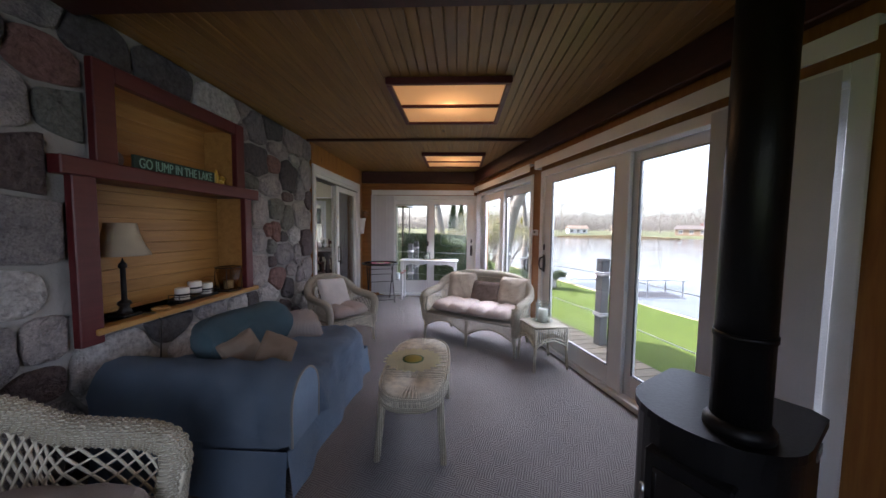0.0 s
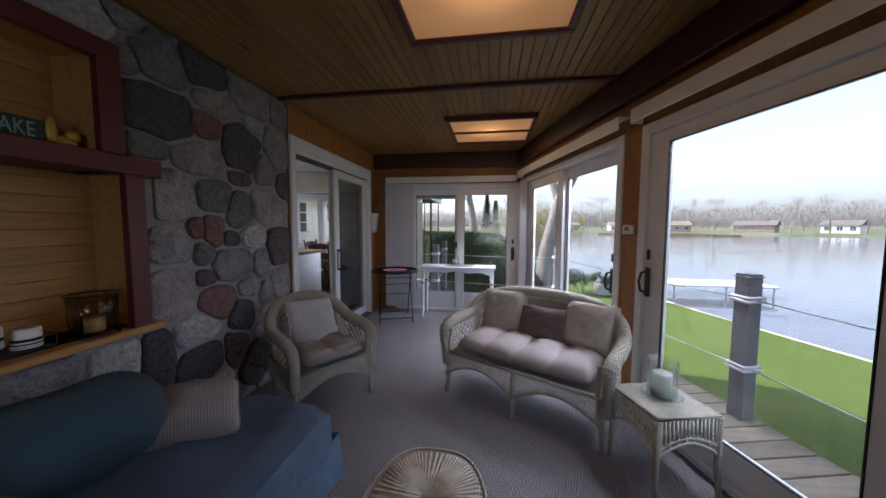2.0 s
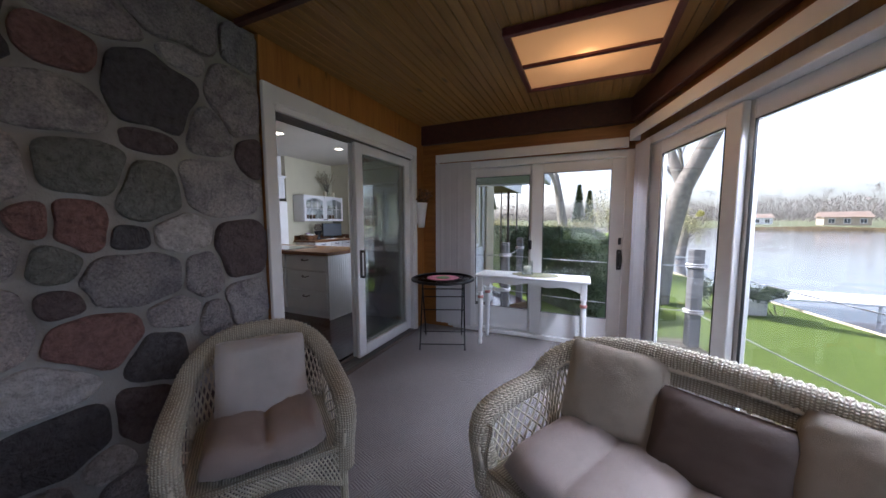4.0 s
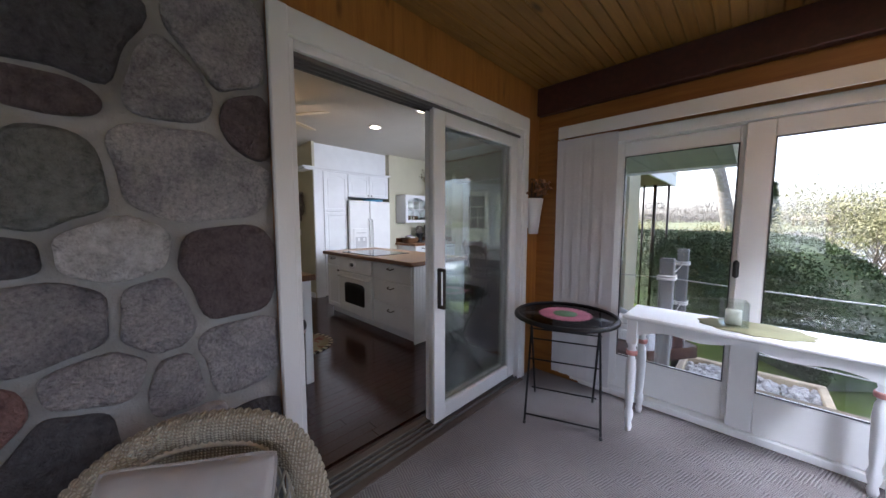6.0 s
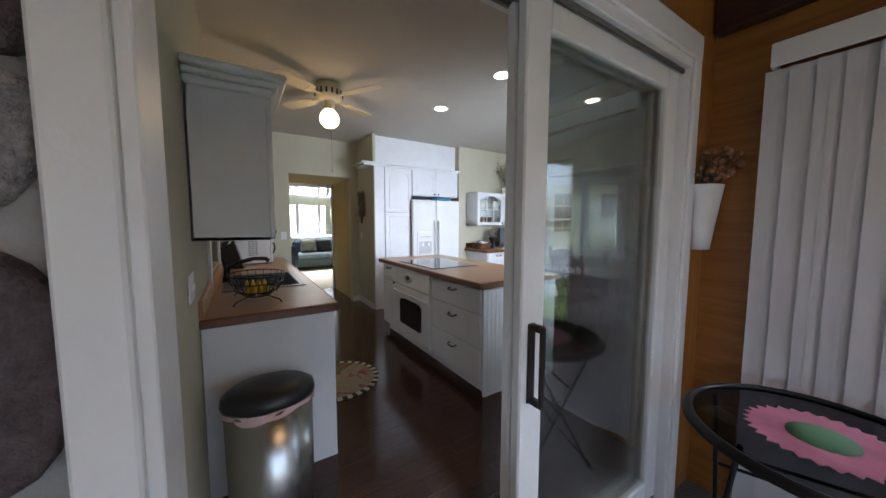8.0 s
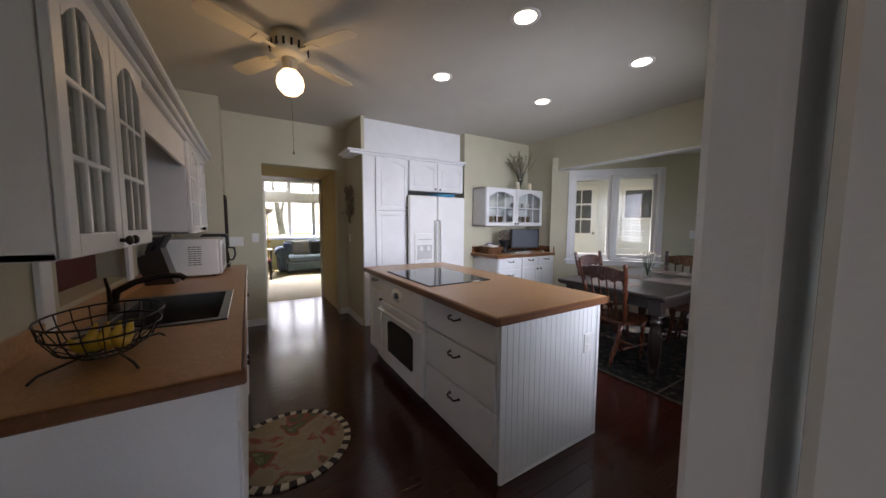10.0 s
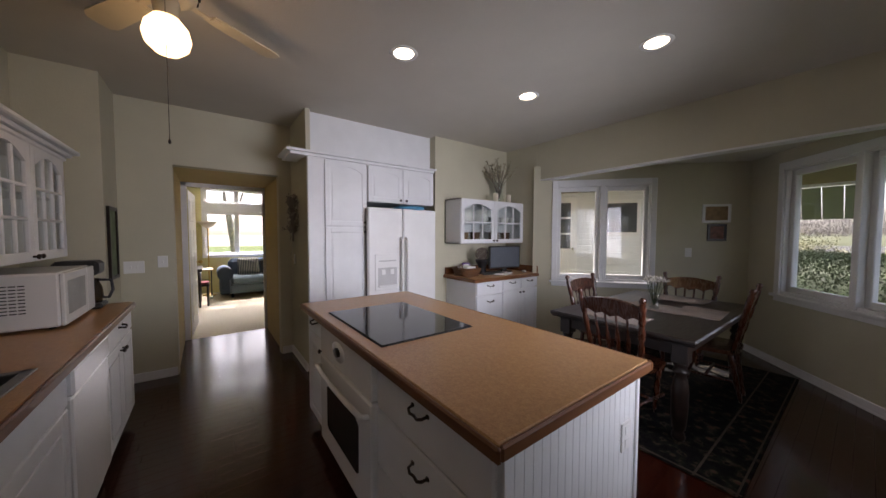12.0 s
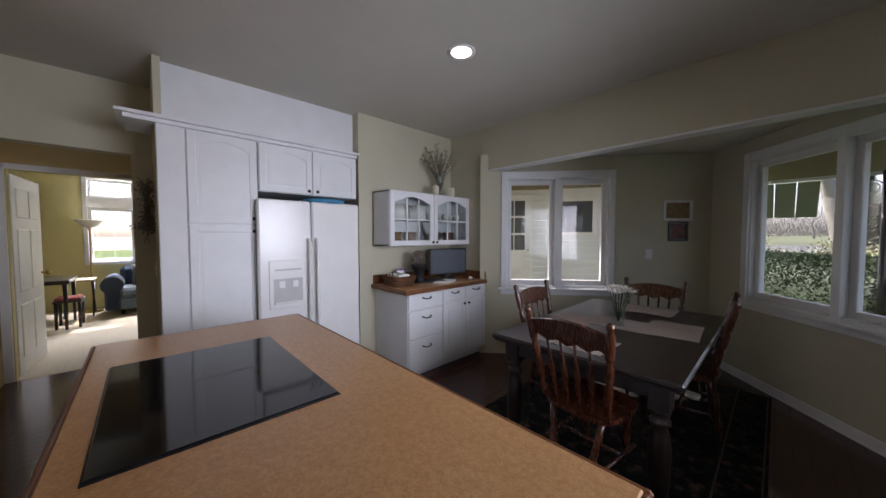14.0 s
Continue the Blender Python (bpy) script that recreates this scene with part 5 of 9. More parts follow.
def left_run():
    m = pose(-3.05, YL, 0, 0, 0, 180)          # local x runs to -x, local y = 0 is the wall, fronts at y = -0.615
    units = [("sink_cabinet", 0.085, 1.50, "two"), ("base_cabinet", 2.12, 2.90, "wide")]
    for nm, a, b, how in units:
        s = thing(nm, "white base cabinet with raised panel doors under the counter", "cabinet", m, "counter cabinets")
        g = G().box((a, -0.53, 0.0), (b, -0.005, 0.1), 0.002)
        if a > 1:
            g.box((a, -0.595, 0.1), (b, -0.005, 0.868), 0.002)
        else:
            g.box((a, -0.595, 0.1), (b, -0.005, 0.72), 0.002).box((a, -0.595, 0.72), (b, -0.57, 0.868), 0.002)
            g.box((a - 0.018, -0.61, 0.0), (a, -0.003, 0.868), 0.002)
        part("body", g, WHITE_PAINT, s)
        if how == "two":
            mid = (a + b) / 2
            drawer(s, a + 0.008, b - 0.008, 0.72, 0.855, -0.617, False)
            for q0, q1, kx in ((a + 0.008, mid - 0.004, mid - 0.04), (mid + 0.004, b - 0.008, mid + 0.04)):
                knob(panel_door(s, q0, q1, 0.115, 0.71, -0.617), kx, -0.617, 0.66)
        else:
            mid = (a + b) / 2
            drawer(s, a + 0.006, b - 0.006, 0.72, 0.855, -0.617)
            for q0, q1, kx in ((a + 0.006, mid - 0.003, mid - 0.035), (mid + 0.003, b - 0.006, mid + 0.035)):
                knob(panel_door(s, q0, q1, 0.115, 0.71, -0.617), kx, -0.617, 0.66)
    dw = thing("dishwasher", "white built-in dishwasher under the counter", "dishwasher", m)
    part("body", G().box((1.51, -0.59, 0.02), (2.11, -0.005, 0.73), 0.003), OVEN_WHITE, dw)
    part("door", G().box((1.515, -0.625, 0.12), (2.105, -0.59, 0.74), 0.008), OVEN_WHITE, dw)
    part("control_panel", G().box((1.515, -0.632, 0.745), (2.105, -0.59, 0.862), 0.01), OVEN_WHITE, dw)
    w = thing("counter_worktop", "brown speckled laminate counter with an oak edge", "worktop", m)
    g = G()
    # counter with a cut-out for the sink
    sx0, sx1, sy0, sy1 = 0.70, 1.40, -0.545, -0.10
    for q in (((0.05, -0.625, 0.872), (sx0, -0.002, 0.914)), ((sx1, -0.625, 0.872), (2.92, -0.002, 0.914)), ((sx0, -0.625, 0.872), (sx1, sy0, 0.914)), ((sx0, sy1, 0.872), (sx1, -0.002, 0.914))):
        g.box(q[0], q[1], 0.0005)
    part("surface", g, LAMINATE, w)
    part("edge_band", G().box((0.05, -0.641, 0.868), (2.92, -0.625, 0.912), 0.006).box((0.034, -0.641, 0.868), (0.05, -0.002, 0.912), 0.006), OAK_EDGE, w, "brown oak edge band")
    part("backsplash", G().box((0.05, -0.02, 0.915), (2.92, -0.001, 1.0), 0.004), LAMINATE, w)
    sk = thing("kitchen_sink", "stainless steel drop-in sink", "sink", m)
    g = G()
    g.box((sx0 - 0.02, sy0 - 0.02, 0.914), (sx1 + 0.02, sy0 + 0.02, 0.921), 0.003).box((sx0 - 0.02, sy1 - 0.02, 0.914), (sx1 + 0.02, sy1 + 0.04, 0.921), 0.003)
    g.box((sx0 - 0.02, sy0, 0.914), (sx0 + 0.02, sy1, 0.921), 0.003).box((sx1 - 0.02, sy0, 0.914), (sx1 + 0.02, sy1, 0.921), 0.003)
    part("rim", g, SINK_STEEL, sk)
    g = G()
    a, b, c, d = sx0 + 0.015, sx1 - 0.015, sy0 + 0.015, sy1 - 0.015
    for q in (((a, c, 0.74), (b, d, 0.745)), ((a, c, 0.74), (a + 0.005, d, 0.917)), ((b - 0.005, c, 0.74), (b, d, 0.917)), ((a, c, 0.74), (b, c + 0.005, 0.917)), ((a, d - 0.005, 0.74), (b, d, 0.917))):
        g.box(q[0], q[1], 0.001)
    part("basin", g, SINK_STEEL, sk)
    fx = thing("kitchen_faucet", "dark steel single-lever faucet beside the sink", "faucet", m)
    x = 1.1
    part("spout", G().cyl((x, -0.075, 0.915), (x, -0.075, 0.96), 0.026, 0.022).tube([(x, -0.075, 0.95), (x, -0.09, 1.02), (x, -0.16, 1.06), (x, -0.26, 1.085), (x, -0.34, 1.08), (x, -0.36, 1.06)], [0.02, 0.018, 0.016, 0.015, 0.016, 0.017], 10), BRONZE, fx)
    part("lever", G().tube([(x - 0.02, -0.07, 0.97), (x - 0.05, -0.075, 1.04), (x - 0.1, -0.08, 1.1)], [0.012, 0.008, 0.006], 8), BRONZE, fx)


left_run()


def upper_left():
    m = pose(-3.0, YL, 0, 0, 0, 180)
    for a, b, nd in ((0.0, 0.72, 2), (1.85, 2.89, 2)):
        s = thing("wall_cabinet", "white wall cabinet with arched glazed doors", "wall cabinet", m, "glazed wall cabinets")
        g = G()
        g.box((a, -0.30, 1.28), (a + 0.018, -0.002, 1.96), 0.002).box((b - 0.018, -0.30, 1.28), (b, -0.002, 1.96), 0.002)
        g.box((a, -0.30, 1.28), (b, -0.002, 1.298), 0.002).box((a, -0.30, 1.942), (b, -0.002, 1.96), 0.002).box((a, -0.012, 1.28), (b, -0.002, 1.96), 0)
        g.box((a + 0.02, -0.27, 1.66), (b - 0.02, -0.01, 1.675), 0.002)
        part("carcass", g, WHITE_PAINT, s)
        w = (b - a) / nd
        for i in range(nd):
            d = panel_door(s, a + i * w + 0.003, a + (i + 1) * w - 0.003, 1.283, 1.955, -0.322, glass=True, rails=(3, 3))
            knob(d, a + (i + 1) * w - 0.03 if i == 0 else a + i * w + 0.03, -0.322, 1.31)
    structure("sink_valance", G().box((0.72, -0.30, 1.76), (1.85, -0.28, 1.96), 0.003), WHITE_PAINT, "white valance board bridging the wall cabinets", "valance", m)
    g = G()
    for o, z0, z1 in ((0.03, 1.935, 1.965), (0.055, 1.965, 1.99), (0.085, 1.99, 2.02)):
        g.box((-o, -0.30 - o, z0), (2.89 + o, -0.001, z1), 0.008)
    structure("crown_moulding", g, WHITE_PAINT, "white stepped crown moulding over the wall cabinets", "moulding", m)
    g = G()
    for q in (((0.68, -0.022, 0.95), (0.76, -0.002, 1.80)), ((1.67, -0.022, 0.95), (1.75, -0.002, 1.80)), ((0.68, -0.022, 1.72), (1.75, -0.002, 1.80))):
        g.box(q[0], q[1], 0.003)
    structure("window_sink_casing", g, WHITE_PAINT, "white casing of the pass-through opening", "trim", m)
    structure("window_sink_back", G().box((0.7, 0.14, 0.95), (1.75, 0.16, 1.8), 0), MAROON, "dark red wood behind the pass-through opening", "panel", m)


upper_left()


def microwave():
    s = thing("microwave", "white microwave oven on the counter", "microwave", pose(-5.48, 4.385, 0.916, 0, 0, 180))
    # its door looks along local -y, turned towards the room
    part("case", G().box((-0.28, -0.19, 0.012), (0.28, 0.2, 0.31), 0.01), OVEN_WHITE, s)
    part("door", G().box((-0.28, -0.212, 0.015), (0.12, -0.19, 0.305), 0.006), OVEN_WHITE, s)
    part("window", G().box((-0.24, -0.214, 0.07), (0.07, -0.21, 0.26), 0.002), mat_plain("grey_door_mesh", (0.42, 0.43, 0.43), 0.25), s, "pale grey meshed window")
    part("control_panel", G().box((0.125, -0.212, 0.015), (0.28, -0.19, 0.305), 0.006), OVEN_WHITE, s)
    slot = G().box((-0.2815, -0.012, 0), (-0.279, 0.012, 0.006), 0).mesh("vent_slot", BLACK_PLASTIC)
    for i in range(9):
        for j in range(3):
            part("vent_slot", slot, BLACK_PLASTIC, s, "", pose(0, -0.06 + j * 0.03, 0.1 + i * 0.018))
    for x in (-0.24, 0.24):
        for y in (-0.15, 0.16):
            part("foot", G().cyl((x, y, 0), (x, y, 0.014), 0.015, n=8), BLACK_PLASTIC, s)


microwave()


def coffee_maker():
    s = thing("coffee_maker", "black drip coffee maker with a glass carafe", "coffee maker", pose(-5.845, 4.50, 0.916, 0, 0, 180))
    part("base", G().box((-0.09, -0.13, 0.0), (0.09, 0.1, 0.035), 0.01), BLACK_PLASTIC, s)
    part("column", G().box((-0.085, 0.02, 0.03), (0.085, 0.1, 0.3), 0.012), BLACK_PLASTIC, s)
    part("brew_head", G().box((-0.09, -0.12, 0.235), (0.09, 0.1, 0.335), 0.02), BLACK_PLASTIC, s)
    c = part("carafe", G().lathe([(0.0, 0.036), (0.06, 0.036), (0.07, 0.08), (0.066, 0.14), (0.048, 0.19), (0.05, 0.205), (0.046, 0.205), (0.044, 0.19), (0.0, 0.05)], (0, -0.055, 0), 20), mat_glass("dark_carafe_glass", (0.35, 0.3, 0.27)), s, "dark glass carafe")
    part("handle", G().tube([(0.0, -0.105, 0.195), (0.0, -0.165, 0.19), (0.0, -0.172, 0.12), (0.0, -0.15, 0.065), (0.0, -0.12, 0.07)], 0.01, 8), BLACK_PLASTIC, c)


coffee_maker()


def knife_block():
    s = thing("knife_block", "dark knife block full of black-handled knives", "knife block", pose(-5.0, 4.225, 0.916, 0, 0, 176) @ Matrix.Scale(1.15, 4))
    g = G().prism([(-0.09, 0.0), (0.05, 0.0), (0.09, 0.17), (-0.03, 0.23)], -0.06, 0.06, Matrix(((0, 0, 1, 0), (1, 0, 0, 0), (0, 1, 0, 0), (0, 0, 0, 1))))
    part("block", g, DARK_WOOD, s)
    h = G().tube([(0, 0, 0), (0, -0.02, 0.05), (0.0, -0.05, 0.1)], [0.011, 0.012, 0.01], 6).mesh("knife_handle", BLACK_PLASTIC)
    for i in range(4):
        for j in range(2):
            part("knife_handle", h, BLACK_PLASTIC, s, "", pose(-0.045 + i * 0.03, 0.04 - j * 0.05, 0.195 + j * 0.012, 0, 0, 8 * (i - 1.5)))


knife_block()


def wire_basket():
    s = thing("wire_fruit_basket", "black wire basket with yellow bananas on the counter", "basket", pose(-3.42, 4.38, 0.916))
    g = G()
    for r, z in ((0.08, 0.03), (0.13, 0.06), (0.16, 0.11), (0.17, 0.15)):
        g.tube([(r * 1.15 * math.cos(a), r * 0.85 * math.sin(a), z) for a in [2 * math.pi * i / 24 for i in range(24)]], 0.0035, 5, True)
    for i in range(20):
        a = 2 * math.pi * i / 20
        g.tube([(r * 1.15 * math.cos(a), r * 0.85 * math.sin(a), z) for r, z in ((0.02, 0.025), (0.08, 0.03), (0.13, 0.06), (0.16, 0.11), (0.17, 0.15))], 0.002, 4)
    for a in (0.7, 2.4, 3.9, 5.5):
        g.tube([(0.09 * math.cos(a), 0.07 * math.sin(a), 0.03), (0.2 * math.cos(a), 0.15 * math.sin(a), 0.02), (0.22 * math.cos(a), 0.17 * math.sin(a), 0.004)], 0.004, 5)
    part("wire_frame", g, BLACK, s)
    ban = mat_plain("banana_skin", (0.62, 0.42, 0.03), 0.5, vary=0.2, scale=20)
    for i in range(4):
        part("banana", G().tube([(-0.09 + 0.19 * t, 0.03 * i - 0.05, 0.05 + 0.05 * (2 * t - 1) ** 2) for t in [k / 8 for k in range(9)]], [0.004, 0.012, 0.016, 0.018, 0.018, 0.018, 0.016, 0.012, 0.005], 8), ban, s, "ripe yellow banana")


wire_basket()


def trash_can():
    s = thing("trash_can", "brushed steel trash can with black lid and white liner", "trash can", pose(-2.85, 4.39, 0, 0, 0, 90) @ Matrix.Diagonal((1.1, 1.0, 1.0, 1)))
    part("bin", G().lathe([(0.0, 0.02), (0.155, 0.02), (0.155, 0.05), (0.16, 0.58), (0.0, 0.58)], n=36, sx=1.0, sy=0.82), STEEL, s)
    part("base_ring", G().lathe([(0.0, 0.0), (0.16, 0.0), (0.16, 0.028), (0.0, 0.03)], n=36, sy=0.82), BLACK_PLASTIC, s)
    liner = mat_plain("pink_white_liner", (0.72, 0.5, 0.48), 0.6, vary=0.35, scale=9)
    rows = [[((0.163 + 0.006 * math.sin(9 * a + k)) * math.cos(a), 0.82 * (0.163 + 0.006 * math.sin(7 * a + 2 * k)) * math.sin(a), 0.59 - 0.02 * k - 0.012 * math.sin(3 * a + 1)) for a in [2 * math.pi * i / 48 for i in range(48)]] for k in range(3)]
    part("liner", G().grid(rows, True, True), liner, s, "white and pink bag edge folded over the rim")
    part("lid", G().lathe([(0.0, 0.59), (0.168, 0.585), (0.17, 0.60), (0.165, 0.63), (0.14, 0.648), (0.07, 0.656), (0.0, 0.657)], n=36, sy=0.84), BLACK_PLASTIC, s)
    part("pedal", G().box((-0.06, -0.16, 0.012), (0.06, -0.12, 0.03), 0.006), BLACK_PLASTIC, s)


trash_can()


def pantry():
    m = pose(-6.0, 6.06, 0, 0, 0, 90)
    s = thing("pantry_cabinet", "tall white pantry cabinet with arched panel doors", "cabinet", m)
    part("body", G().box((0.0, 0.0, 0.1), (0.64, 0.6, 2.235), 0.002).box((0.0, 0.05, 0.0), (0.64, 0.6, 0.1), 0.002), WHITE_PAINT, s)
    knob(panel_door(s, 0.17, 0.632, 0.115, 1.515, -0.022, 0.0), 0.6, -0.022, 1.47)
    knob(panel_door(s, 0.17, 0.632, 1.53, 2.225, -0.022, 0.06), 0.6, -0.022, 1.575)
    part("filler", G().box((0.002, -0.012, 0.0), (0.16, 0.002, 2.235), 0.003), WHITE_PAINT, s)
    u = thing("wall_cabinet", "white cabinet over the refrigerator with arched panel doors", "wall cabinet", m)
    part("body", G().box((0.645, 0.0, 1.815), (1.555, 0.6, 2.235), 0.002), WHITE_PAINT, u)
    knob(panel_door(u, 0.65, 1.096, 1.82, 2.225, -0.022, 0.05), 1.06, -0.022, 1.85)
    knob(panel_door(u, 1.102, 1.55, 1.82, 2.225, -0.022, 0.05), 1.14, -0.022, 1.85)


pantry()


def fridge():
    s = thing("refrigerator", "white side-by-side refrigerator with an ice dispenser", "refrigerator", pose(-5.95, 6.665, 0, 0, 0, 90))
    W = 0.92
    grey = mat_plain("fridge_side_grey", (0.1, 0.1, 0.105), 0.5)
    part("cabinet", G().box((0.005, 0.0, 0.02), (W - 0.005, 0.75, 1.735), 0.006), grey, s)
    for a, b in ((0.0, 0.437), (0.445, W)):
        d = part("fridge_door", G().box((a, -0.068, 0.06), (b, -0.005, 1.745), 0.014), OVEN_WHITE, s)
        x = 0.405 if a == 0 else 0.478
        part("handle", G().tube([(x, -0.066, 1.4), (x, -0.115, 1.37), (x, -0.12, 1.1), (x, -0.12, 0.7), (x, -0.115, 0.45), (x, -0.066, 0.42)], 0.014, 8), OVEN_WHITE, d)
    dp = part("dispenser", G().box((0.075, -0.078, 0.80), (0.385, -0.066, 1.22), 0.006), OVEN_WHITE, s, "white ice and water dispenser")
    grey2 = mat_plain("dispenser_grey", (0.5, 0.5, 0.5), 0.4)
    part("recess", G().box((0.11, -0.0805, 0.84), (0.35, -0.0775, 1.06), 0.002), grey2, dp)
    for x in (0.15, 0.26):
        part("paddle", G().box((x, -0.089, 0.98), (x + 0.05, -0.08, 1.04), 0.005), OVEN_WHITE, dp)
    part("tray", G().box((0.115, -0.098, 0.84), (0.345, -0.08, 0.86), 0.004), OVEN_WHITE, dp)
    part("button_row", G().box((0.12, -0.08, 1.13), (0.34, -0.077, 1.145), 0.002), grey2, dp)
    part("base_grille", G().box((0.01, -0.05, 0.0), (W - 0.01, 0.0, 0.055), 0.004), OVEN_WHITE, s)


fridge()
solid("serving_tray", G().lathe([(0.0, 0), (0.19, 0.0), (0.205, 0.045), (0.2, 0.045), (0.185, 0.006), (0.0, 0.006)], n=28), mat_plain("blue_plastic", (0.06, 0.25, 0.42), 0.35), "shallow blue bowl on top of the refrigerator", "bowl", pose(-6.08, 7.3, 1.738))


def desk_unit():
    m = pose(-5.385, 7.80, 0, 0, 0, 90)
    for a, b, how in ((0.0, 0.48, "drawers"), (0.48, 1.19, "doors")):
        s = thing("desk_cabinet", "white base cabinet under the desk worktop", "cabinet", m, "desk cabinets")
        part("body", G().box((a + 0.02 if a == 0 else a, 0.0, 0.09), (b, 0.585, 0.862), 0.002).box((a + 0.02 if a == 0 else a, 0.06, 0.0), (b, 0.585, 0.09), 0.002), WHITE_PAINT, s)
        if how == "drawers":
            part("vent", G().box((0.1, 0.056, 0.03), (0.4, 0.062, 0.07), 0.002), WHITE, s)
            for z0, z1 in ((0.70, 0.85), (0.41, 0.69), (0.1, 0.40)):
                drawer(s, 0.025, 0.475, z0, z1, -0.022)
        else:
            for x0, x1, kx in ((0.485, 0.832, 0.80), (0.838, 1.185, 0.87)):
                drawer(s, x0, x1, 0.72, 0.85, -0.022)
                knob(panel_door(s, x0, x1, 0.1, 0.71, -0.022), kx, -0.022, 0.67)
    w = thing("desk_worktop", "tan laminate desk worktop with an oak edge", "worktop", m)
    part("surface", G().box((-0.015, -0.03, 0.866), (1.195, 0.59, 0.906), 0.003), LAMINATE, w)
    part("edge_band", G().box((-0.03, -0.046, 0.862), (1.195, -0.03, 0.904), 0.005).box((-0.031, -0.03, 0.862), (-0.015, 0.59, 0.904), 0.005), OAK_EDGE_Y, w, "brown oak edge band")
    part("backsplash", G().box((0.0, 0.57, 0.907), (1.195, 0.592, 1.0), 0.003).box((1.175, -0.03, 0.907), (1.197, 0.57, 1.0), 0.003), OAK_EDGE_Y, w)
    u = thing("wall_cabinet", "white wall cabinet with arched glazed doors full of cups", "wall cabinet", pose(-5.66, 7.80, 0, 0, 0, 90))
    g = G()
    g.box((0, 0, 1.325), (0.018, 0.31, 1.905), 0.002).box((1.18, 0, 1.325), (1.198, 0.31, 1.905), 0.002).box((0, 0, 1.325), (1.198, 0.31, 1.343), 0.002).box((0, 0, 1.887), (1.198, 0.31, 1.905), 0.002).box((0, 0.29, 1.325), (1.198, 0.31, 1.905), 0).box((0.02, 0.02, 1.6), (1.18, 0.29, 1.612), 0.002)
    part("carcass", g, WHITE_PAINT, u)
    knob(panel_door(u, 0.003, 0.596, 1.328, 1.902, -0.022, glass=True), 0.57, -0.022, 1.36)
    knob(panel_door(u, 0.602, 1.195, 1.328, 1.902, -0.022, glass=True), 0.63, -0.022, 1.36)
    cup = mat_plain("white_china", (0.75, 0.74, 0.7), 0.2, vary=0.03)
    brown = mat_plain("brown_stoneware", (0.16, 0.09, 0.05), 0.35)
    base = solid("cup", G().lathe([(0.0, 0.0), (0.03, 0.0), (0.042, 0.08), (0.038, 0.08), (0.028, 0.006), (0.0, 0.006)], n=14), cup, "white china cup on the cabinet shelf", "cup", pose(-5.8, 8.5, 1.612), "cups in the cabinet")
    for i in range(4):
        copy_thing(base, pose(-5.8 + 0.02 * (i % 2), 8.6 + i * 0.1, 1.612))
    bowl = solid("stacked_bowls", G().lathe([(0.0, 0.0), (0.05, 0.0), (0.075, 0.05), (0.05, 0.052), (0.078, 0.09), (0.055, 0.092), (0.08, 0.13), (0.06, 0.11), (0.0, 0.05)], n=18), brown, "stack of brown bowls in the cabinet", "bowls", pose(-5.8, 7.98, 1.343), "dishes in the cabinet")
    copy_thing(bowl, pose(-5.82, 8.2, 1.343))
    copy_thing(bowl, pose(-5.8, 8.55, 1.343))
    copy_thing(bowl, pose(-5.8, 8.78, 1.343))
    plates = solid("plate_stack", G().lathe([(0.0, 0.0), (0.08, 0.0), (0.11, 0.02), (0.11, 0.16), (0.08, 0.15), (0.0, 0.14)], n=22), cup, "stack of white plates in the cabinet", "plates", pose(-5.8, 8.02, 1.612), "dishes in the cabinet")
    copy_thing(plates, pose(-5.8, 8.27, 1.612))


desk_unit()


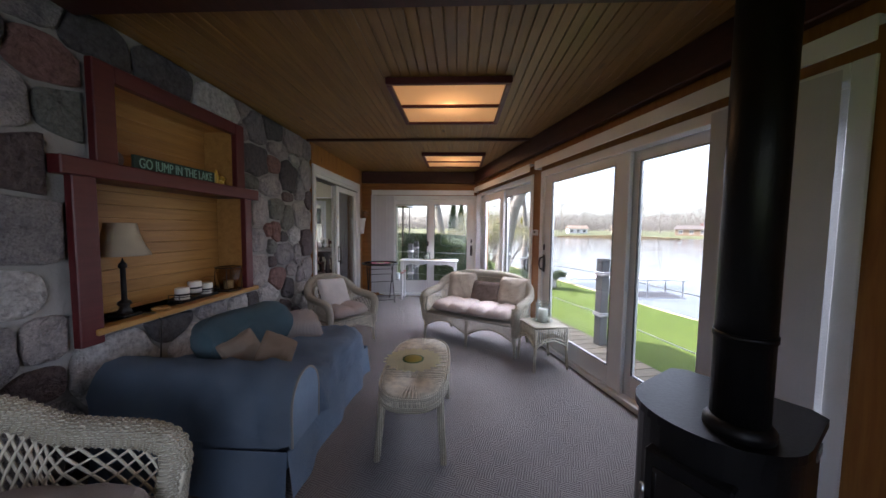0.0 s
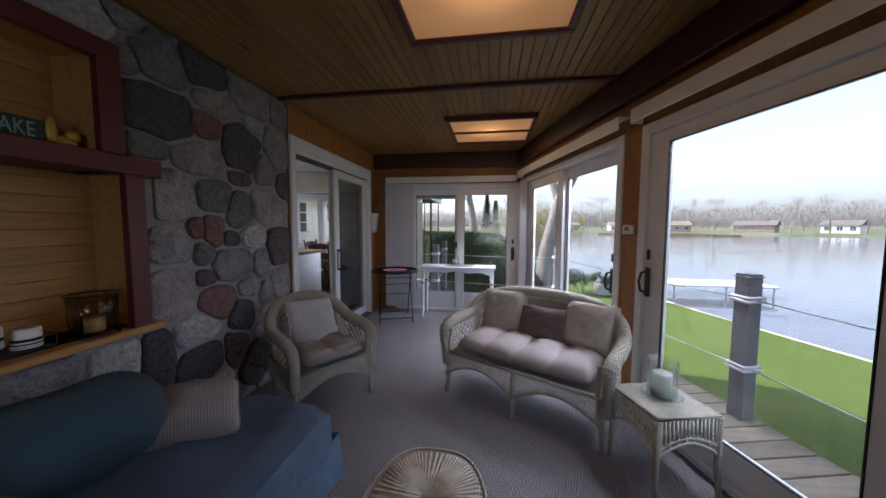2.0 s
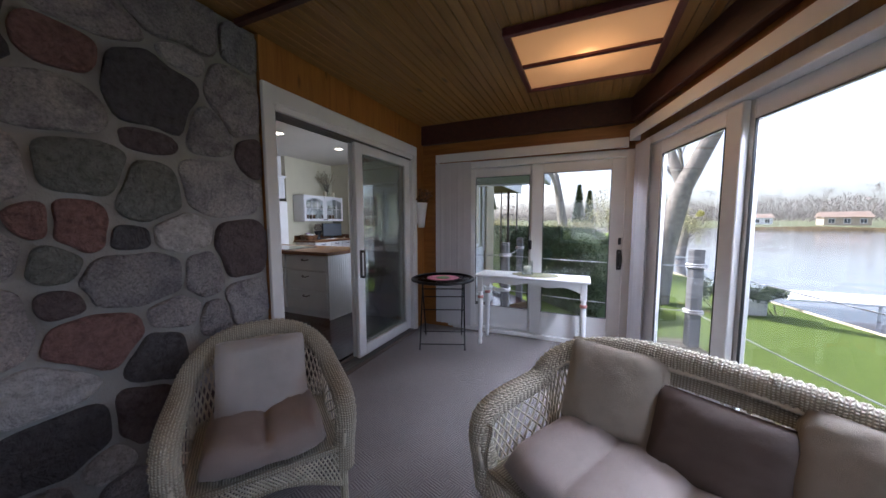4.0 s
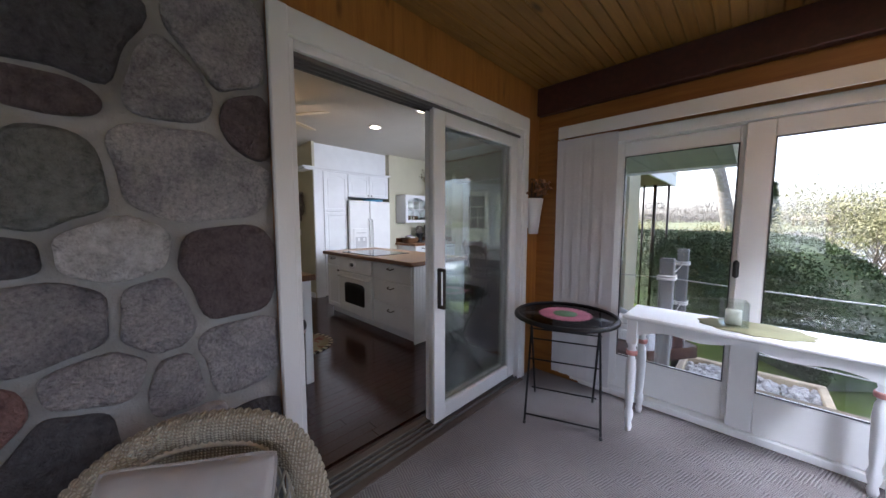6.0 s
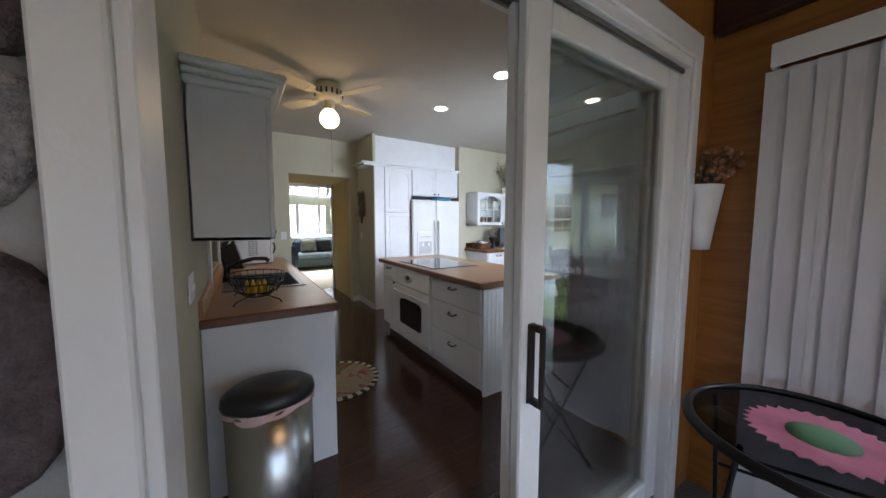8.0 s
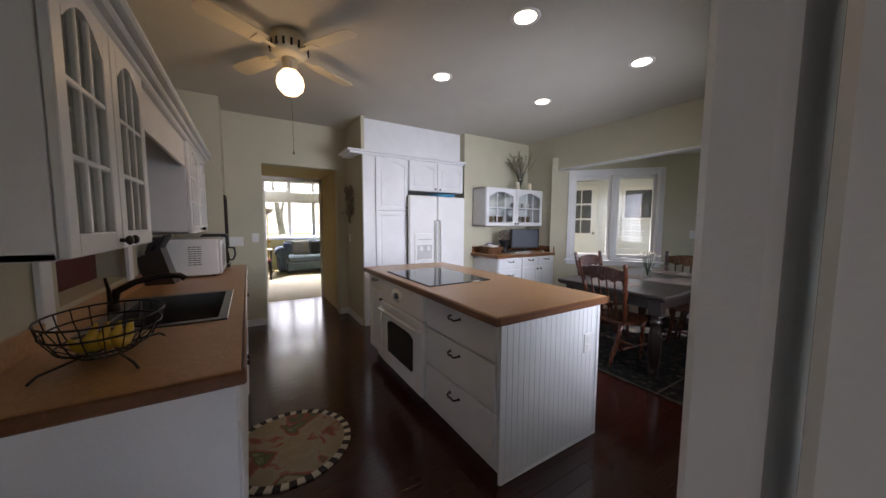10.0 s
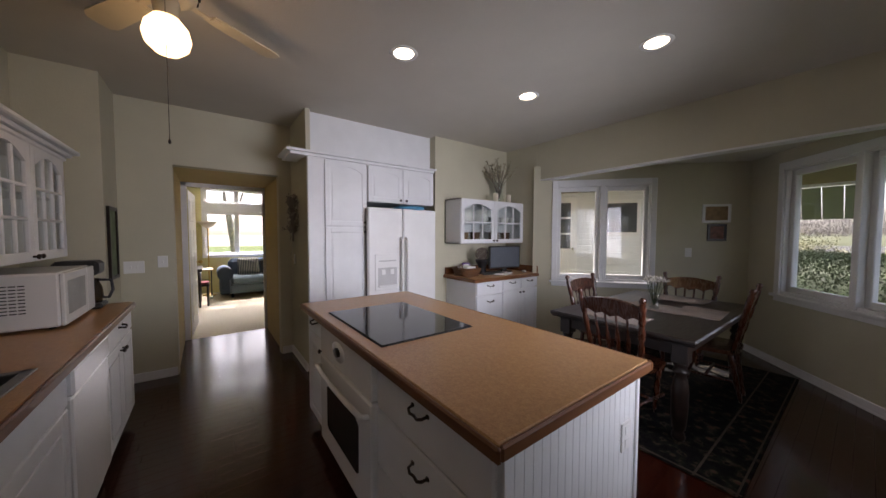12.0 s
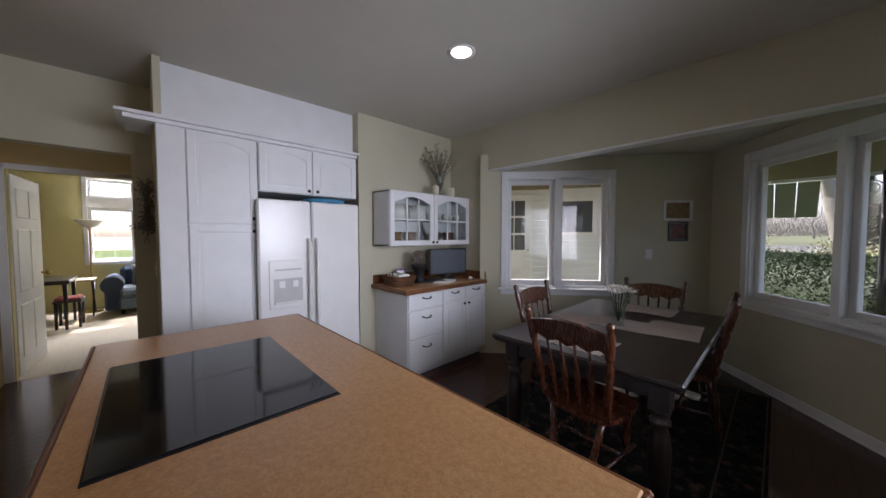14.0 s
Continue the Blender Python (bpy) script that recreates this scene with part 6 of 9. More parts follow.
def desk_things():
    s = thing("monitor", "black flat computer monitor on the desk", "monitor", pose(-5.74, 8.72, 0.906, 0, 0, 78))
    part("panel", G().box((-0.265, -0.012, 0.05), (0.265, 0.03, 0.37), 0.006), BLACK_PLASTIC, s)
    part("screen", G().box((-0.25, -0.0145, 0.07), (0.25, -0.011, 0.355), 0.001), mat_plain("dim_screen", (0.11, 0.125, 0.15), 0.25, vary=0.05), s, "grey blank screen")
    part("stand", G().box((-0.04, 0.0, 0.0), (0.04, 0.03, 0.08), 0.005).lathe([(0, 0), (0.12, 0), (0.11, 0.012), (0, 0.014)], n=20, sy=0.7), BLACK_PLASTIC, s)
    s = thing("laptop", "grey closed laptop under scattered papers", "laptop", pose(-5.66, 8.35, 0.906, 0, 0, 70))
    part("base", G().box((-0.16, -0.11, 0), (0.16, 0.11, 0.022), 0.006), BLACK_PLASTIC, s)
    paper = mat_plain("white_paper", (0.78, 0.78, 0.76), 0.8, vary=0.04)
    solid("paper_stack", G().box((-0.1, -0.14, 0), (0.1, 0.14, 0.012), 0.001).box((-0.09, -0.12, 0.012), (0.12, 0.13, 0.018), 0.001, pose(0, 0, 0, 0, 0, 14)), paper, "loose white papers on the desk", "papers", pose(-5.55, 8.47, 0.906, 0, 0, 25))
    solid("computer_mouse", G().ball((0, 0, 0.017), (0.03, 0.05, 0.018)), OVEN_WHITE, "white computer mouse on the desk", "mouse", pose(-5.5, 8.86, 0.906, 0, 0, 60))
    s = thing("desk_basket", "brown woven letter basket with papers", "basket", pose(-5.68, 7.93, 0.906))
    wick = mat_wood("brown_wicker", (0.09, 0.035, 0.012), (0.2, 0.09, 0.035), "y", 0.6)
    g = G()
    for k in range(5):
        z = 0.01 + k * 0.022
        o = k * 0.006
        g.tube([(-0.12 - o, -0.09 - o, z), (0.12 + o, -0.09 - o, z), (0.12 + o, 0.09 + o, z), (-0.12 - o, 0.09 + o, z)], 0.012, 6, True)
    part("weave", g, wick, s)
    part("base", G().box((-0.12, -0.09, 0), (0.12, 0.09, 0.01), 0.002), wick, s)
    part("handle", G().tube([(-0.0, -0.105, 0.09), (0.0, -0.11, 0.14), (0.0, -0.08, 0.15), (0, -0.07, 0.1)], 0.006, 6), wick, s)
    part("letters", G().box((-0.1, -0.07, 0.01), (0.1, 0.07, 0.125), 0.002), paper, s, "white envelopes")
    s = thing("picture_frame", "small purple photo frame on the desk", "picture frame", pose(-5.86, 8.1, 0.906, -12, 0, 80))
    part("frame", G().box((-0.06, 0, 0.0), (0.06, 0.014, 0.15), 0.004), mat_plain("purple_frame", (0.16, 0.09, 0.24), 0.4), s)
    part("photo", G().box((-0.045, -0.002, 0.018), (0.045, 0.001, 0.132), 0), paper, s)
    s = thing("twig_ball_vase", "black fluted pot holding a woven twig ball", "ornament", pose(-5.72, 8.24, 0.906))
    part("pot", G().lathe([(0.0, 0), (0.065, 0.0), (0.06, 0.03), (0.05, 0.1), (0.085, 0.17), (0.09, 0.2), (0.075, 0.2), (0.0, 0.15)], n=18), BLACK, s)
    g = G()
    rng = random.Random(4)
    for i in range(26):
        ax = Vector((rng.gauss(0, 1), rng.gauss(0, 1), rng.gauss(0, 1))).normalized()
        u = ax.orthogonal().normalized()
        v = ax.cross(u)
        g.tube([Vector((0, 0, 0.275)) + 0.085 * (u * math.cos(a) + v * math.sin(a)) for a in [2 * math.pi * k / 18 for k in range(18)]], 0.003, 4, True)
    part("twig_ball", g, TWIG, s)
    s = thing("glass_vase", "tall clear glass vase with dried flowers on the cabinet", "vase", pose(-5.78, 8.62, 1.905))
    v = part("vessel", G().lathe([(0.0, 0.0), (0.065, 0.0), (0.075, 0.05), (0.05, 0.14), (0.045, 0.2), (0.07, 0.3), (0.066, 0.3), (0.04, 0.2), (0.045, 0.14), (0.0, 0.02)], n=18), CLEAR, s)
    g, bl = G(), G()
    rng = random.Random(8)
    for i in range(34):
        a, sp = rng.uniform(0, 6.28), rng.uniform(0.06, 0.27)
        h = rng.uniform(0.4, 0.62)
        p = [Vector((0.0, 0, 0.06)), Vector((0.3 * sp * math.cos(a), 0.3 * sp * math.sin(a), 0.27)), Vector((sp * 0.8 * math.cos(a), sp * math.sin(a), h))]
        g.tube(p, 0.0022, 4)
        for k in range(6):
            q = p[1].lerp(p[2], 0.35 + 0.13 * k) + Vector((rng.gauss(0, 0.014), rng.gauss(0, 0.014), rng.gauss(0, 0.012)))
            bl.ball(q, rng.uniform(0.006, 0.012), 6, 4)
    part("stems", g, TWIG, s)
    part("blossom", bl, mat_plain("dried_blossom", (0.34, 0.3, 0.2), 0.9, vary=0.4, scale=40), s, "pale dried blossoms")
    cw = mat_plain("ivory_wax", (0.72, 0.66, 0.52), 0.5, vary=0.05)
    c = solid("pillar_candle", G().lathe([(0, 0), (0.036, 0), (0.036, 0.11), (0.03, 0.115), (0.0, 0.105)], n=18).cyl((0, 0, 0.1), (0, 0, 0.125), 0.002, n=5), cw, "ivory pillar candle on the cabinet", "candle", pose(-5.72, 8.50, 1.905), "candles on the cabinet")
    copy_thing(c, pose(-5.72, 8.76, 1.905))


desk_things()


def casement(width, z0, z1, m, name, split=2, ratio=0.5):
    s = thing(name, "white casement window with narrow sashes and a crank handle", "window", m, kind="structure")
    h = z1 - z0
    g = G()
    g.box((-0.05, -0.02, z0 - 0.0), (0.02, 0.0, z1 + 0.06), 0.004).box((width - 0.02, -0.02, z0), (width + 0.05, 0.0, z1 + 0.06), 0.004).box((0.02, -0.02, z1 - 0.02), (width - 0.02, 0.0, z1 + 0.06), 0.004)
    part("window_casing", g, WHITE_PAINT, s)
    part("window_sill", G().box((-0.08, -0.045, z0 - 0.03), (width + 0.08, 0.02, z0 + 0.0), 0.006).box((-0.05, -0.018, z0 - 0.08), (width + 0.05, 0.0, z0 - 0.03), 0.004), WHITE_PAINT, s)
    g = G().box((0.0, 0.0, z0), (0.03, 0.14, z1), 0.002).box((width - 0.03, 0, z0), (width, 0.14, z1), 0.002).box((0, 0, z1 - 0.03), (width, 0.14, z1), 0.002).box((0, 0, z0), (width, 0.14, z0 + 0.03), 0.002)
    part("window_frame", g, WHITE_PAINT, s)
    cuts = (0.0, width * ratio, width) if split > 1 else (0.0, width)
    for i in range(split):
        a, b = cuts[i] + 0.02, cuts[i + 1] - 0.02
        g = G()
        f = 0.055
        g.box((a, 0.05, z0 + 0.03), (a + f, 0.1, z1 - 0.03), 0.006).box((b - f, 0.05, z0 + 0.03), (b, 0.1, z1 - 0.03), 0.006)
        g.box((a + f - 0.002, 0.05, z0 + 0.03), (b - f + 0.002, 0.1, z0 + 0.09), 0.006).box((a + f - 0.002, 0.05, z1 - 0.09), (b - f + 0.002, 0.1, z1 - 0.03), 0.006)
        sash = part("sash", g, WHITE_PAINT, s)
        pane = part("pane", G().box((a + f - 0.004, 0.07, z0 + 0.085), (b - f + 0.004, 0.078, z1 - 0.085), 0), GLASS, sash)
        pane.visible_shadow = False
        part("crank", G().tube([(a + 0.2, 0.045, z0 + 0.05), (a + 0.2, 0.02, z0 + 0.045), (a + 0.12, 0.01, z0 + 0.04)], 0.007, 6), WHITE, sash)
        part("latch", G().box((b - 0.02, 0.03, z0 + h * 0.35), (b - 0.005, 0.05, z0 + h * 0.35 + 0.09), 0.004), WHITE, sash)
    if split > 1:
        part("mullion", G().box((width * ratio - 0.03, -0.015, z0), (width * ratio + 0.03, 0.12, z1), 0.004), WHITE_PAINT, s)
    return s


casement(W1_B - W1_A, 0.81, 2.13, pose(BAY_A.x, BAY_A.y, 0, 0, 0, BAY) @ pose(W1_A, 0, 0), "window_1")
casement(W2_B - W2_A, 0.80, 2.17, pose(BAY_C.x, BAY_C.y, 0, 0, 0, BAY - 90) @ pose(W2_A, 0, 0), "window_2", 2, 0.42)


def baseboard(x0, y0, x1, y1, name="baseboard"):
    d = math.hypot(x1 - x0, y1 - y0)
    structure(name, G().box((0, -0.014, 0.0), (d, 0.0, 0.085), 0.004).box((0, -0.02, 0.0), (d, -0.014, 0.02), 0.003), WHITE_PAINT, "white painted baseboard", "baseboard", pose(x0, y0, 0, 0, 0, math.degrees(math.atan2(y1 - y0, x1 - x0))))


baseboard(XO, 4.58, XO, 4.96)
baseboard(XO, 5.93, XO, 6.05)
baseboard(-6.74, 6.054, -6.03, 6.054)
baseboard(BAY_A.x, BAY_A.y + 0.06, BAY_C.x, BAY_C.y)
baseboard(BAY_C.x, BAY_C.y, BAY_E.x, BAY_E.y)

# passage to the living room
structure("passage_lining", G().box((-8.05, 4.86, 0), (XO - 0.1, 4.962, 2.2), 0.001).box((-8.05, 5.942, 0), (XO - 0.1, 6.03, 2.2), 0.001).box((-8.05, 4.86, 2.132), (XO - 0.1, 6.03, 2.3), 0.001), TAN, "tan painted lining of the passage", "wall")
structure("floor_passage", G().box((-8.05, 4.8, -0.1), (XO, 6.1, -0.002), 0), CHERRY, "dark wood floor of the passage", "floor")
structure("wall_living_door", wall_with_holes(4.0, 2.8, 0.1, [(1.53, 2.42, 0, 2.08)]), YELLOW, "yellow living room wall with the doorway", "wall", pose(-8.05, 3.5, 0, 0, 0, 90))
g = G().box((1.44, -0.018, 0), (1.525, 0.0, 2.15), 0.004).box((2.405, -0.018, 0), (2.49, 0.0, 2.15), 0.004).box((1.44, -0.018, 2.075), (2.49, 0, 2.16), 0.004)
structure("living_door_casing", g, WHITE_PAINT, "white moulded door casing", "trim", pose(-8.045, 3.5, 0, 0, 0, 90))
ld = thing("door_5", "white six-panel door standing open into the living room", "door", pose(-8.17, 5.035, 0, 0, 0, 176), kind="structure")
g = G().box((0, 0, 0.01), (0.82, 0.035, 2.05), 0.003)
part("leaf", g, WHITE_PAINT, ld)
for x0, x1 in ((0.1, 0.37), (0.45, 0.72)):
    for z0, z1 in ((0.18, 0.72), (0.85, 1.5), (1.62, 1.92)):
        part("raised_panel", G().box((x0, -0.006, z0), (x1, 0.041, z1), 0.006), WHITE_PAINT, ld)
part("door_knob", G().cyl((0.76, -0.05, 1.0), (0.76, 0.085, 1.0), 0.012).ball((0.76, -0.055, 1.0), 0.028).ball((0.76, 0.09, 1.0), 0.028), BRASS, ld)

# ---- kitchen lamps and fan ----
BULB = mat_glow("warm_bulb", (1.0, 0.70, 0.34), 1.1)
CAN = mat_glow("recessed_bulb", (1.0, 0.86, 0.62), 2.5)
cans = None
for i, (x, y) in enumerate(((-4.585, 6.38), (-4.50, 7.64), (-3.46, 7.66), (-3.56, 6.40), (-2.6, 7.66))):
    if cans is None:
        cans = thing("recessed_light", "white recessed ceiling light with a lit bulb", "ceiling light", pose(x, y, HK), "recessed lights")
        part("trim_ring", G().lathe([(0.07, -0.001), (0.095, -0.006), (0.1, 0.0), (0.07, 0.012)], n=28), WHITE, cans)
        part("lamp", G().lathe([(0.0, -0.002), (0.072, -0.002), (0.072, 0.006), (0.0, 0.008)], n=24), CAN, cans, "glowing warm white lamp")
    else:
        copy_thing(cans, pose(x, y, HK))
    lt = new("can_lamp", bpy.data.lights.new("can_lamp", "SPOT"))
    lt.data.energy, lt.data.spot_size, lt.data.spot_blend, lt.data.color, lt.data.shadow_soft_size = 0.9, radians(110), 0.6, (1.0, 0.83, 0.6), 0.07
    lt.matrix_world = pose(x, y, HK - 0.03)


def ceiling_fan():
    s = thing("ceiling_fan", "cream ceiling fan with a lit globe lamp", "ceiling fan", pose(-4.62, 5.1, HK))
    cream = mat_plain("cream_enamel", (0.66, 0.58, 0.42), 0.35, vary=0.04)
    part("housing", G().lathe([(0.0, 0.0), (0.115, 0.0), (0.12, -0.03), (0.13, -0.09), (0.12, -0.13), (0.08, -0.16), (0.0, -0.165)], n=28), cream, s)
    slot = G().box((0.118, -0.008, -0.12), (0.134, 0.008, -0.07), 0.003).mesh("vent_slot", BRONZE)
    for i in range(16):
        part("vent_slot", slot, BRONZE, s, "", pose(0, 0, 0, 0, 0, 22.5 * i))
    part("lamp_neck", G().lathe([(0.0, -0.16), (0.05, -0.16), (0.055, -0.19), (0.045, -0.24), (0.05, -0.25), (0.0, -0.25)], n=20), cream, s)
    part("globe", G().lathe([(0.0, -0.42), (0.05, -0.41), (0.085, -0.375), (0.095, -0.335), (0.085, -0.29), (0.055, -0.25), (0.045, -0.245)], n=24), BULB, s, "glowing warm glass globe")
    blade = None
    for i in range(4):
        a = pose(0, 0, -0.125, 0, 0, 32 + 90 * i)
        if blade is None:
            g = G().prism([(0.2, -0.05), (0.27, -0.062), (0.56, -0.07), (0.6, -0.05), (0.61, 0.0), (0.6, 0.05), (0.56, 0.07), (0.27, 0.062), (0.2, 0.05)], -0.003, 0.004, pose(0, 0, 0, 10))
            blade = g.mesh("blade", cream)
            arm = G().box((0.1, -0.018, -0.008), (0.24, 0.018, 0.0), 0.004).box((0.2, -0.04, -0.01), (0.27, 0.04, -0.004), 0.004, pose(0, 0, 0, 10)).mesh("blade_arm", cream)
        b = part("blade", blade, cream, s, "", a)
        part("blade_arm", arm, cream, b)
    part("pull_chain", G().cyl((0.06, 0.0, -0.2), (0.06, 0.0, -0.84), 0.0013, n=5).ball((0.06, 0, -0.845), (0.006, 0.006, 0.012), 8, 6), BRONZE, s)
    lt = new("fan_lamp", bpy.data.lights.new("fan_lamp", "POINT"))
    lt.data.energy, lt.data.color, lt.data.shadow_soft_size = 0.9, (1.0, 0.68, 0.34), 0.09
    lt.location = (-4.62, 5.1, HK - 0.52)


ceiling_fan()


def switch_plate(m, toggles=1):
    s = thing("light_switch", "white wall switch plate", "switch", m, "switch plates")
    part("plate", G().box((-0.035 * toggles - 0.004, -0.006, -0.058), (0.035 * toggles + 0.004, 0, 0.058), 0.003), WHITE, s)
    for i in range(toggles):
        x = (i - (toggles - 1) / 2) * 0.046
        part("toggle", G().box((x - 0.006, -0.014, -0.012), (x + 0.006, -0.005, 0.012), 0.002), WHITE, s)


switch_plate(pose(XO, 4.665, 1.12, 0, 0, 90), 2)
switch_plate(pose(XO, 4.872, 1.165, 0, 0, 90), 1)
switch_plate(pose(-6.6, 6.055, 1.15, 0, 0, 0), 1)
switch_plate(pose(BAY_A.x, BAY_A.y, 0, 0, 0, BAY) @ pose(1.93, 0, 1.22), 1)
switch_plate(pose(-2.9, YL, 1.1, 0, 0, 180), 2)


def framed(m, w, h, fc, mc, label):
    s = thing("framed_picture", label, "picture", m, "framed pictures")
    f = 0.03
    g = G().box((-w / 2, -0.02, 0), (-w / 2 + f, 0, h), 0.003).box((w / 2 - f, -0.02, 0), (w / 2, 0, h), 0.003).box((-w / 2 + f, -0.02, 0), (w / 2 - f, 0, f), 0.003).box((-w / 2 + f, -0.02, h - f), (w / 2 - f, 0, h), 0.003)
    part("frame", g, fc, s)
    part("print", G().box((-w / 2 + f, -0.008, f), (w / 2 - f, -0.002, h - f), 0), mc, s)


sand_print = mat_plain("tan_print", (0.3, 0.2, 0.1), 0.7, vary=0.3, scale=18)
red_print = mat_plain("red_print", (0.2, 0.1, 0.08), 0.7, vary=0.5, scale=25)
bay1 = pose(BAY_A.x, BAY_A.y, 0, 0, 0, BAY)
framed(bay1 @ pose(2.225, 0, 1.6), 0.31, 0.235, WHITE_PAINT, sand_print, "small picture in a white frame on the bay wall")
framed(bay1 @ pose(2.235, 0, 1.37), 0.21, 0.215, DARK_WOOD, red_print, "small picture in a dark wooden frame")
framed(pose(-6.45, 4.572, 1.05, 0, 0, 180), 0.3, 0.62, BRONZE, mat_plain("green_print", (0.16, 0.22, 0.12), 0.6, vary=0.4, scale=8), "tall narrow picture in a dark frame")


def wreath():
    s = thing("wreath", "dried twig and berry wreath hanging on the wall", "wreath", pose(-6.45, 6.04, 1.66))
    g, b = G(), G()
    rng = random.Random(3)
    for i in range(90):
        a = rng.uniform(0, 6.28)
        r = rng.gauss(0.125, 0.018)
        p = Vector((r * 0.8 * math.cos(a), -0.03 + rng.gauss(0, 0.015), r * 1.35 * math.sin(a)))
        d = Vector((-math.sin(a) * 0.8, rng.gauss(0, 0.4), math.cos(a) * 1.35)).normalized() * rng.uniform(0.05, 0.1)
        g.tube([p - d, p, p + d + Vector((rng.gauss(0, 0.02), 0, rng.gauss(0, 0.02)))], 0.003, 4)
        for k in range(3):
            b.ball(p + d * rng.uniform(-1, 1) + Vector((rng.gauss(0, 0.02), rng.uniform(-0.03, 0.0), rng.gauss(0, 0.02))), 0.008, 6, 4)
    for k in range(5):
        g.tube([(0.01 * k - 0.02, -0.03, -0.15), (0.02 * k - 0.04, -0.03, -0.3)], 0.003, 4)
    part("twigs", g, TWIG, s)
    tagged(part("berries", b, mat_plain("dull_berry", (0.2, 0.17, 0.15), 0.7, vary=0.4, scale=60), s), kind="stuff")


wreath()


# ---- dining ----
def dining_table():
    s = thing("dining_table", "dark espresso dining table with turned legs", "dining table", pose(-3.745, 8.62, 0))
    part("tabletop", G().box((-0.545, -0.89, 0.72), (0.545, 0.89, 0.755), 0.01).box((-0.53, -0.875, 0.705), (0.53, 0.875, 0.72), 0.005), DARK_WOOD, s)
    part("apron", G().box((-0.46, -0.80, 0.61), (0.46, -0.775, 0.706), 0.003).box((-0.46, 0.775, 0.61), (0.46, 0.80, 0.706), 0.003).box((-0.46, -0.775, 0.61), (-0.435, 0.775, 0.706), 0.003).box((0.435, -0.775, 0.61), (0.46, 0.775, 0.706), 0.003), DARK_WOOD, s)
    leg = G().box((-0.05, -0.05, 0.56), (0.05, 0.05, 0.706), 0.006).lathe([(0.0, 0.0), (0.03, 0.0), (0.042, 0.03), (0.036, 0.06), (0.028, 0.075), (0.04, 0.09), (0.05, 0.2), (0.052, 0.36), (0.042, 0.44), (0.032, 0.47), (0.048, 0.49), (0.048, 0.505), (0.034, 0.52), (0.046, 0.545), (0.046, 0.562), (0.0, 0.562)], n=18).mesh("leg", DARK_WOOD)
    for x in (-0.43, 0.43):
        for y in (-0.77, 0.77):
            part("leg", leg, DARK_WOOD, s, "", pose(x, y, 0))


dining_table()


def dining_chair(m):
    s = thing("dining_chair", "cherry-stained wooden dining chair with turned spindles", "dining chair", m, "chairs round the table")
    # front is -y
    seat = []
    for i in range(24):
        a = 2 * math.pi * i / 24
        seat.append((0.225 * math.copysign(abs(math.cos(a)) ** 0.6, math.cos(a)), 0.215 * math.copysign(abs(math.sin(a)) ** 0.6, math.sin(a))))
    part("seat", G().prism([(x * 0.96, y * 0.96) for x, y in seat], 0.425, 0.437).prism(seat, 0.437, 0.458), CHAIR_WOOD, s)
    prof = [(0.0, 0.0), (0.013, 0.0), (0.017, 0.05), (0.013, 0.1), (0.02, 0.13), (0.024, 0.2), (0.02, 0.27), (0.015, 0.3), (0.02, 0.315), (0.019, 0.43), (0.0, 0.43)]
    leg = G().lathe(prof, n=10).mesh("leg", CHAIR_WOOD)
    for x, y, rx, ry in ((-0.16, -0.15, -9, -8), (0.16, -0.15, -9, 8), (-0.15, 0.15, 10, -8), (0.15, 0.15, 10, 8)):
        m0 = pose(x, y, 0.435, rx, ry, 0) @ pose(0, 0, -0.44)
        part("leg", leg, CHAIR_WOOD, s, "", m0)
    part("stretcher", G().cyl((-0.19, -0.16, 0.2), (-0.18, 0.18, 0.2), 0.011, n=8).cyl((0.19, -0.16, 0.2), (0.18, 0.18, 0.2), 0.011, n=8).cyl((-0.18, 0.0, 0.2), (0.18, 0.0, 0.2), 0.012, n=8), CHAIR_WOOD, s)
    post = [(0.016, 0.0), (0.02, 0.06), (0.015, 0.1), (0.022, 0.13), (0.022, 0.2), (0.015, 0.23), (0.023, 0.26), (0.024, 0.33), (0.016, 0.355), (0.023, 0.38), (0.023, 0.50), (0.016, 0.525), (0.024, 0.545), (0.018, 0.565), (0.0, 0.575)]
    pm = G().lathe(post, n=12).mesh("back_post", CHAIR_WOOD)
    for x, ry in ((-0.185, -6), (0.185, 6)):
        part("back_post", pm, CHAIR_WOOD, s, "", pose(x, 0.17, 0.45, -12, ry, 0))
    n = 17
    top, bot = [], []
    for i in range(n):
        t = i / (n - 1)
        x = -0.235 + 0.47 * t
        top.append((x, 0.49 + 0.035 * math.sin(math.pi * t)))
        bot.append((x, 0.405 - 0.012 * math.cos(4 * math.pi * 2 * t) - 0.012 * math.sin(math.pi * t)))
    poly = bot + top[::-1]
    part("crest_rail", G().prism(poly, -0.013, 0.013, pose(0, 0.17, 0.45, -12) @ UPRIGHT), CHAIR_WOOD, s)
    sp = [(0.0, 0), (0.009, 0.0), (0.009, 0.05), (0.016, 0.13), (0.021, 0.2), (0.013, 0.26), (0.009, 0.3), (0.009, 0.41), (0.0, 0.41)]
    sm = G().lathe(sp, n=10, sy=0.6).mesh("spindle", CHAIR_WOOD)
    for i in range(4):
        x = -0.105 + 0.07 * i
        part("spindle", sm, CHAIR_WOOD, s, "", pose(x, 0.175, 0.45, -12, x * 30, 0))
    return s


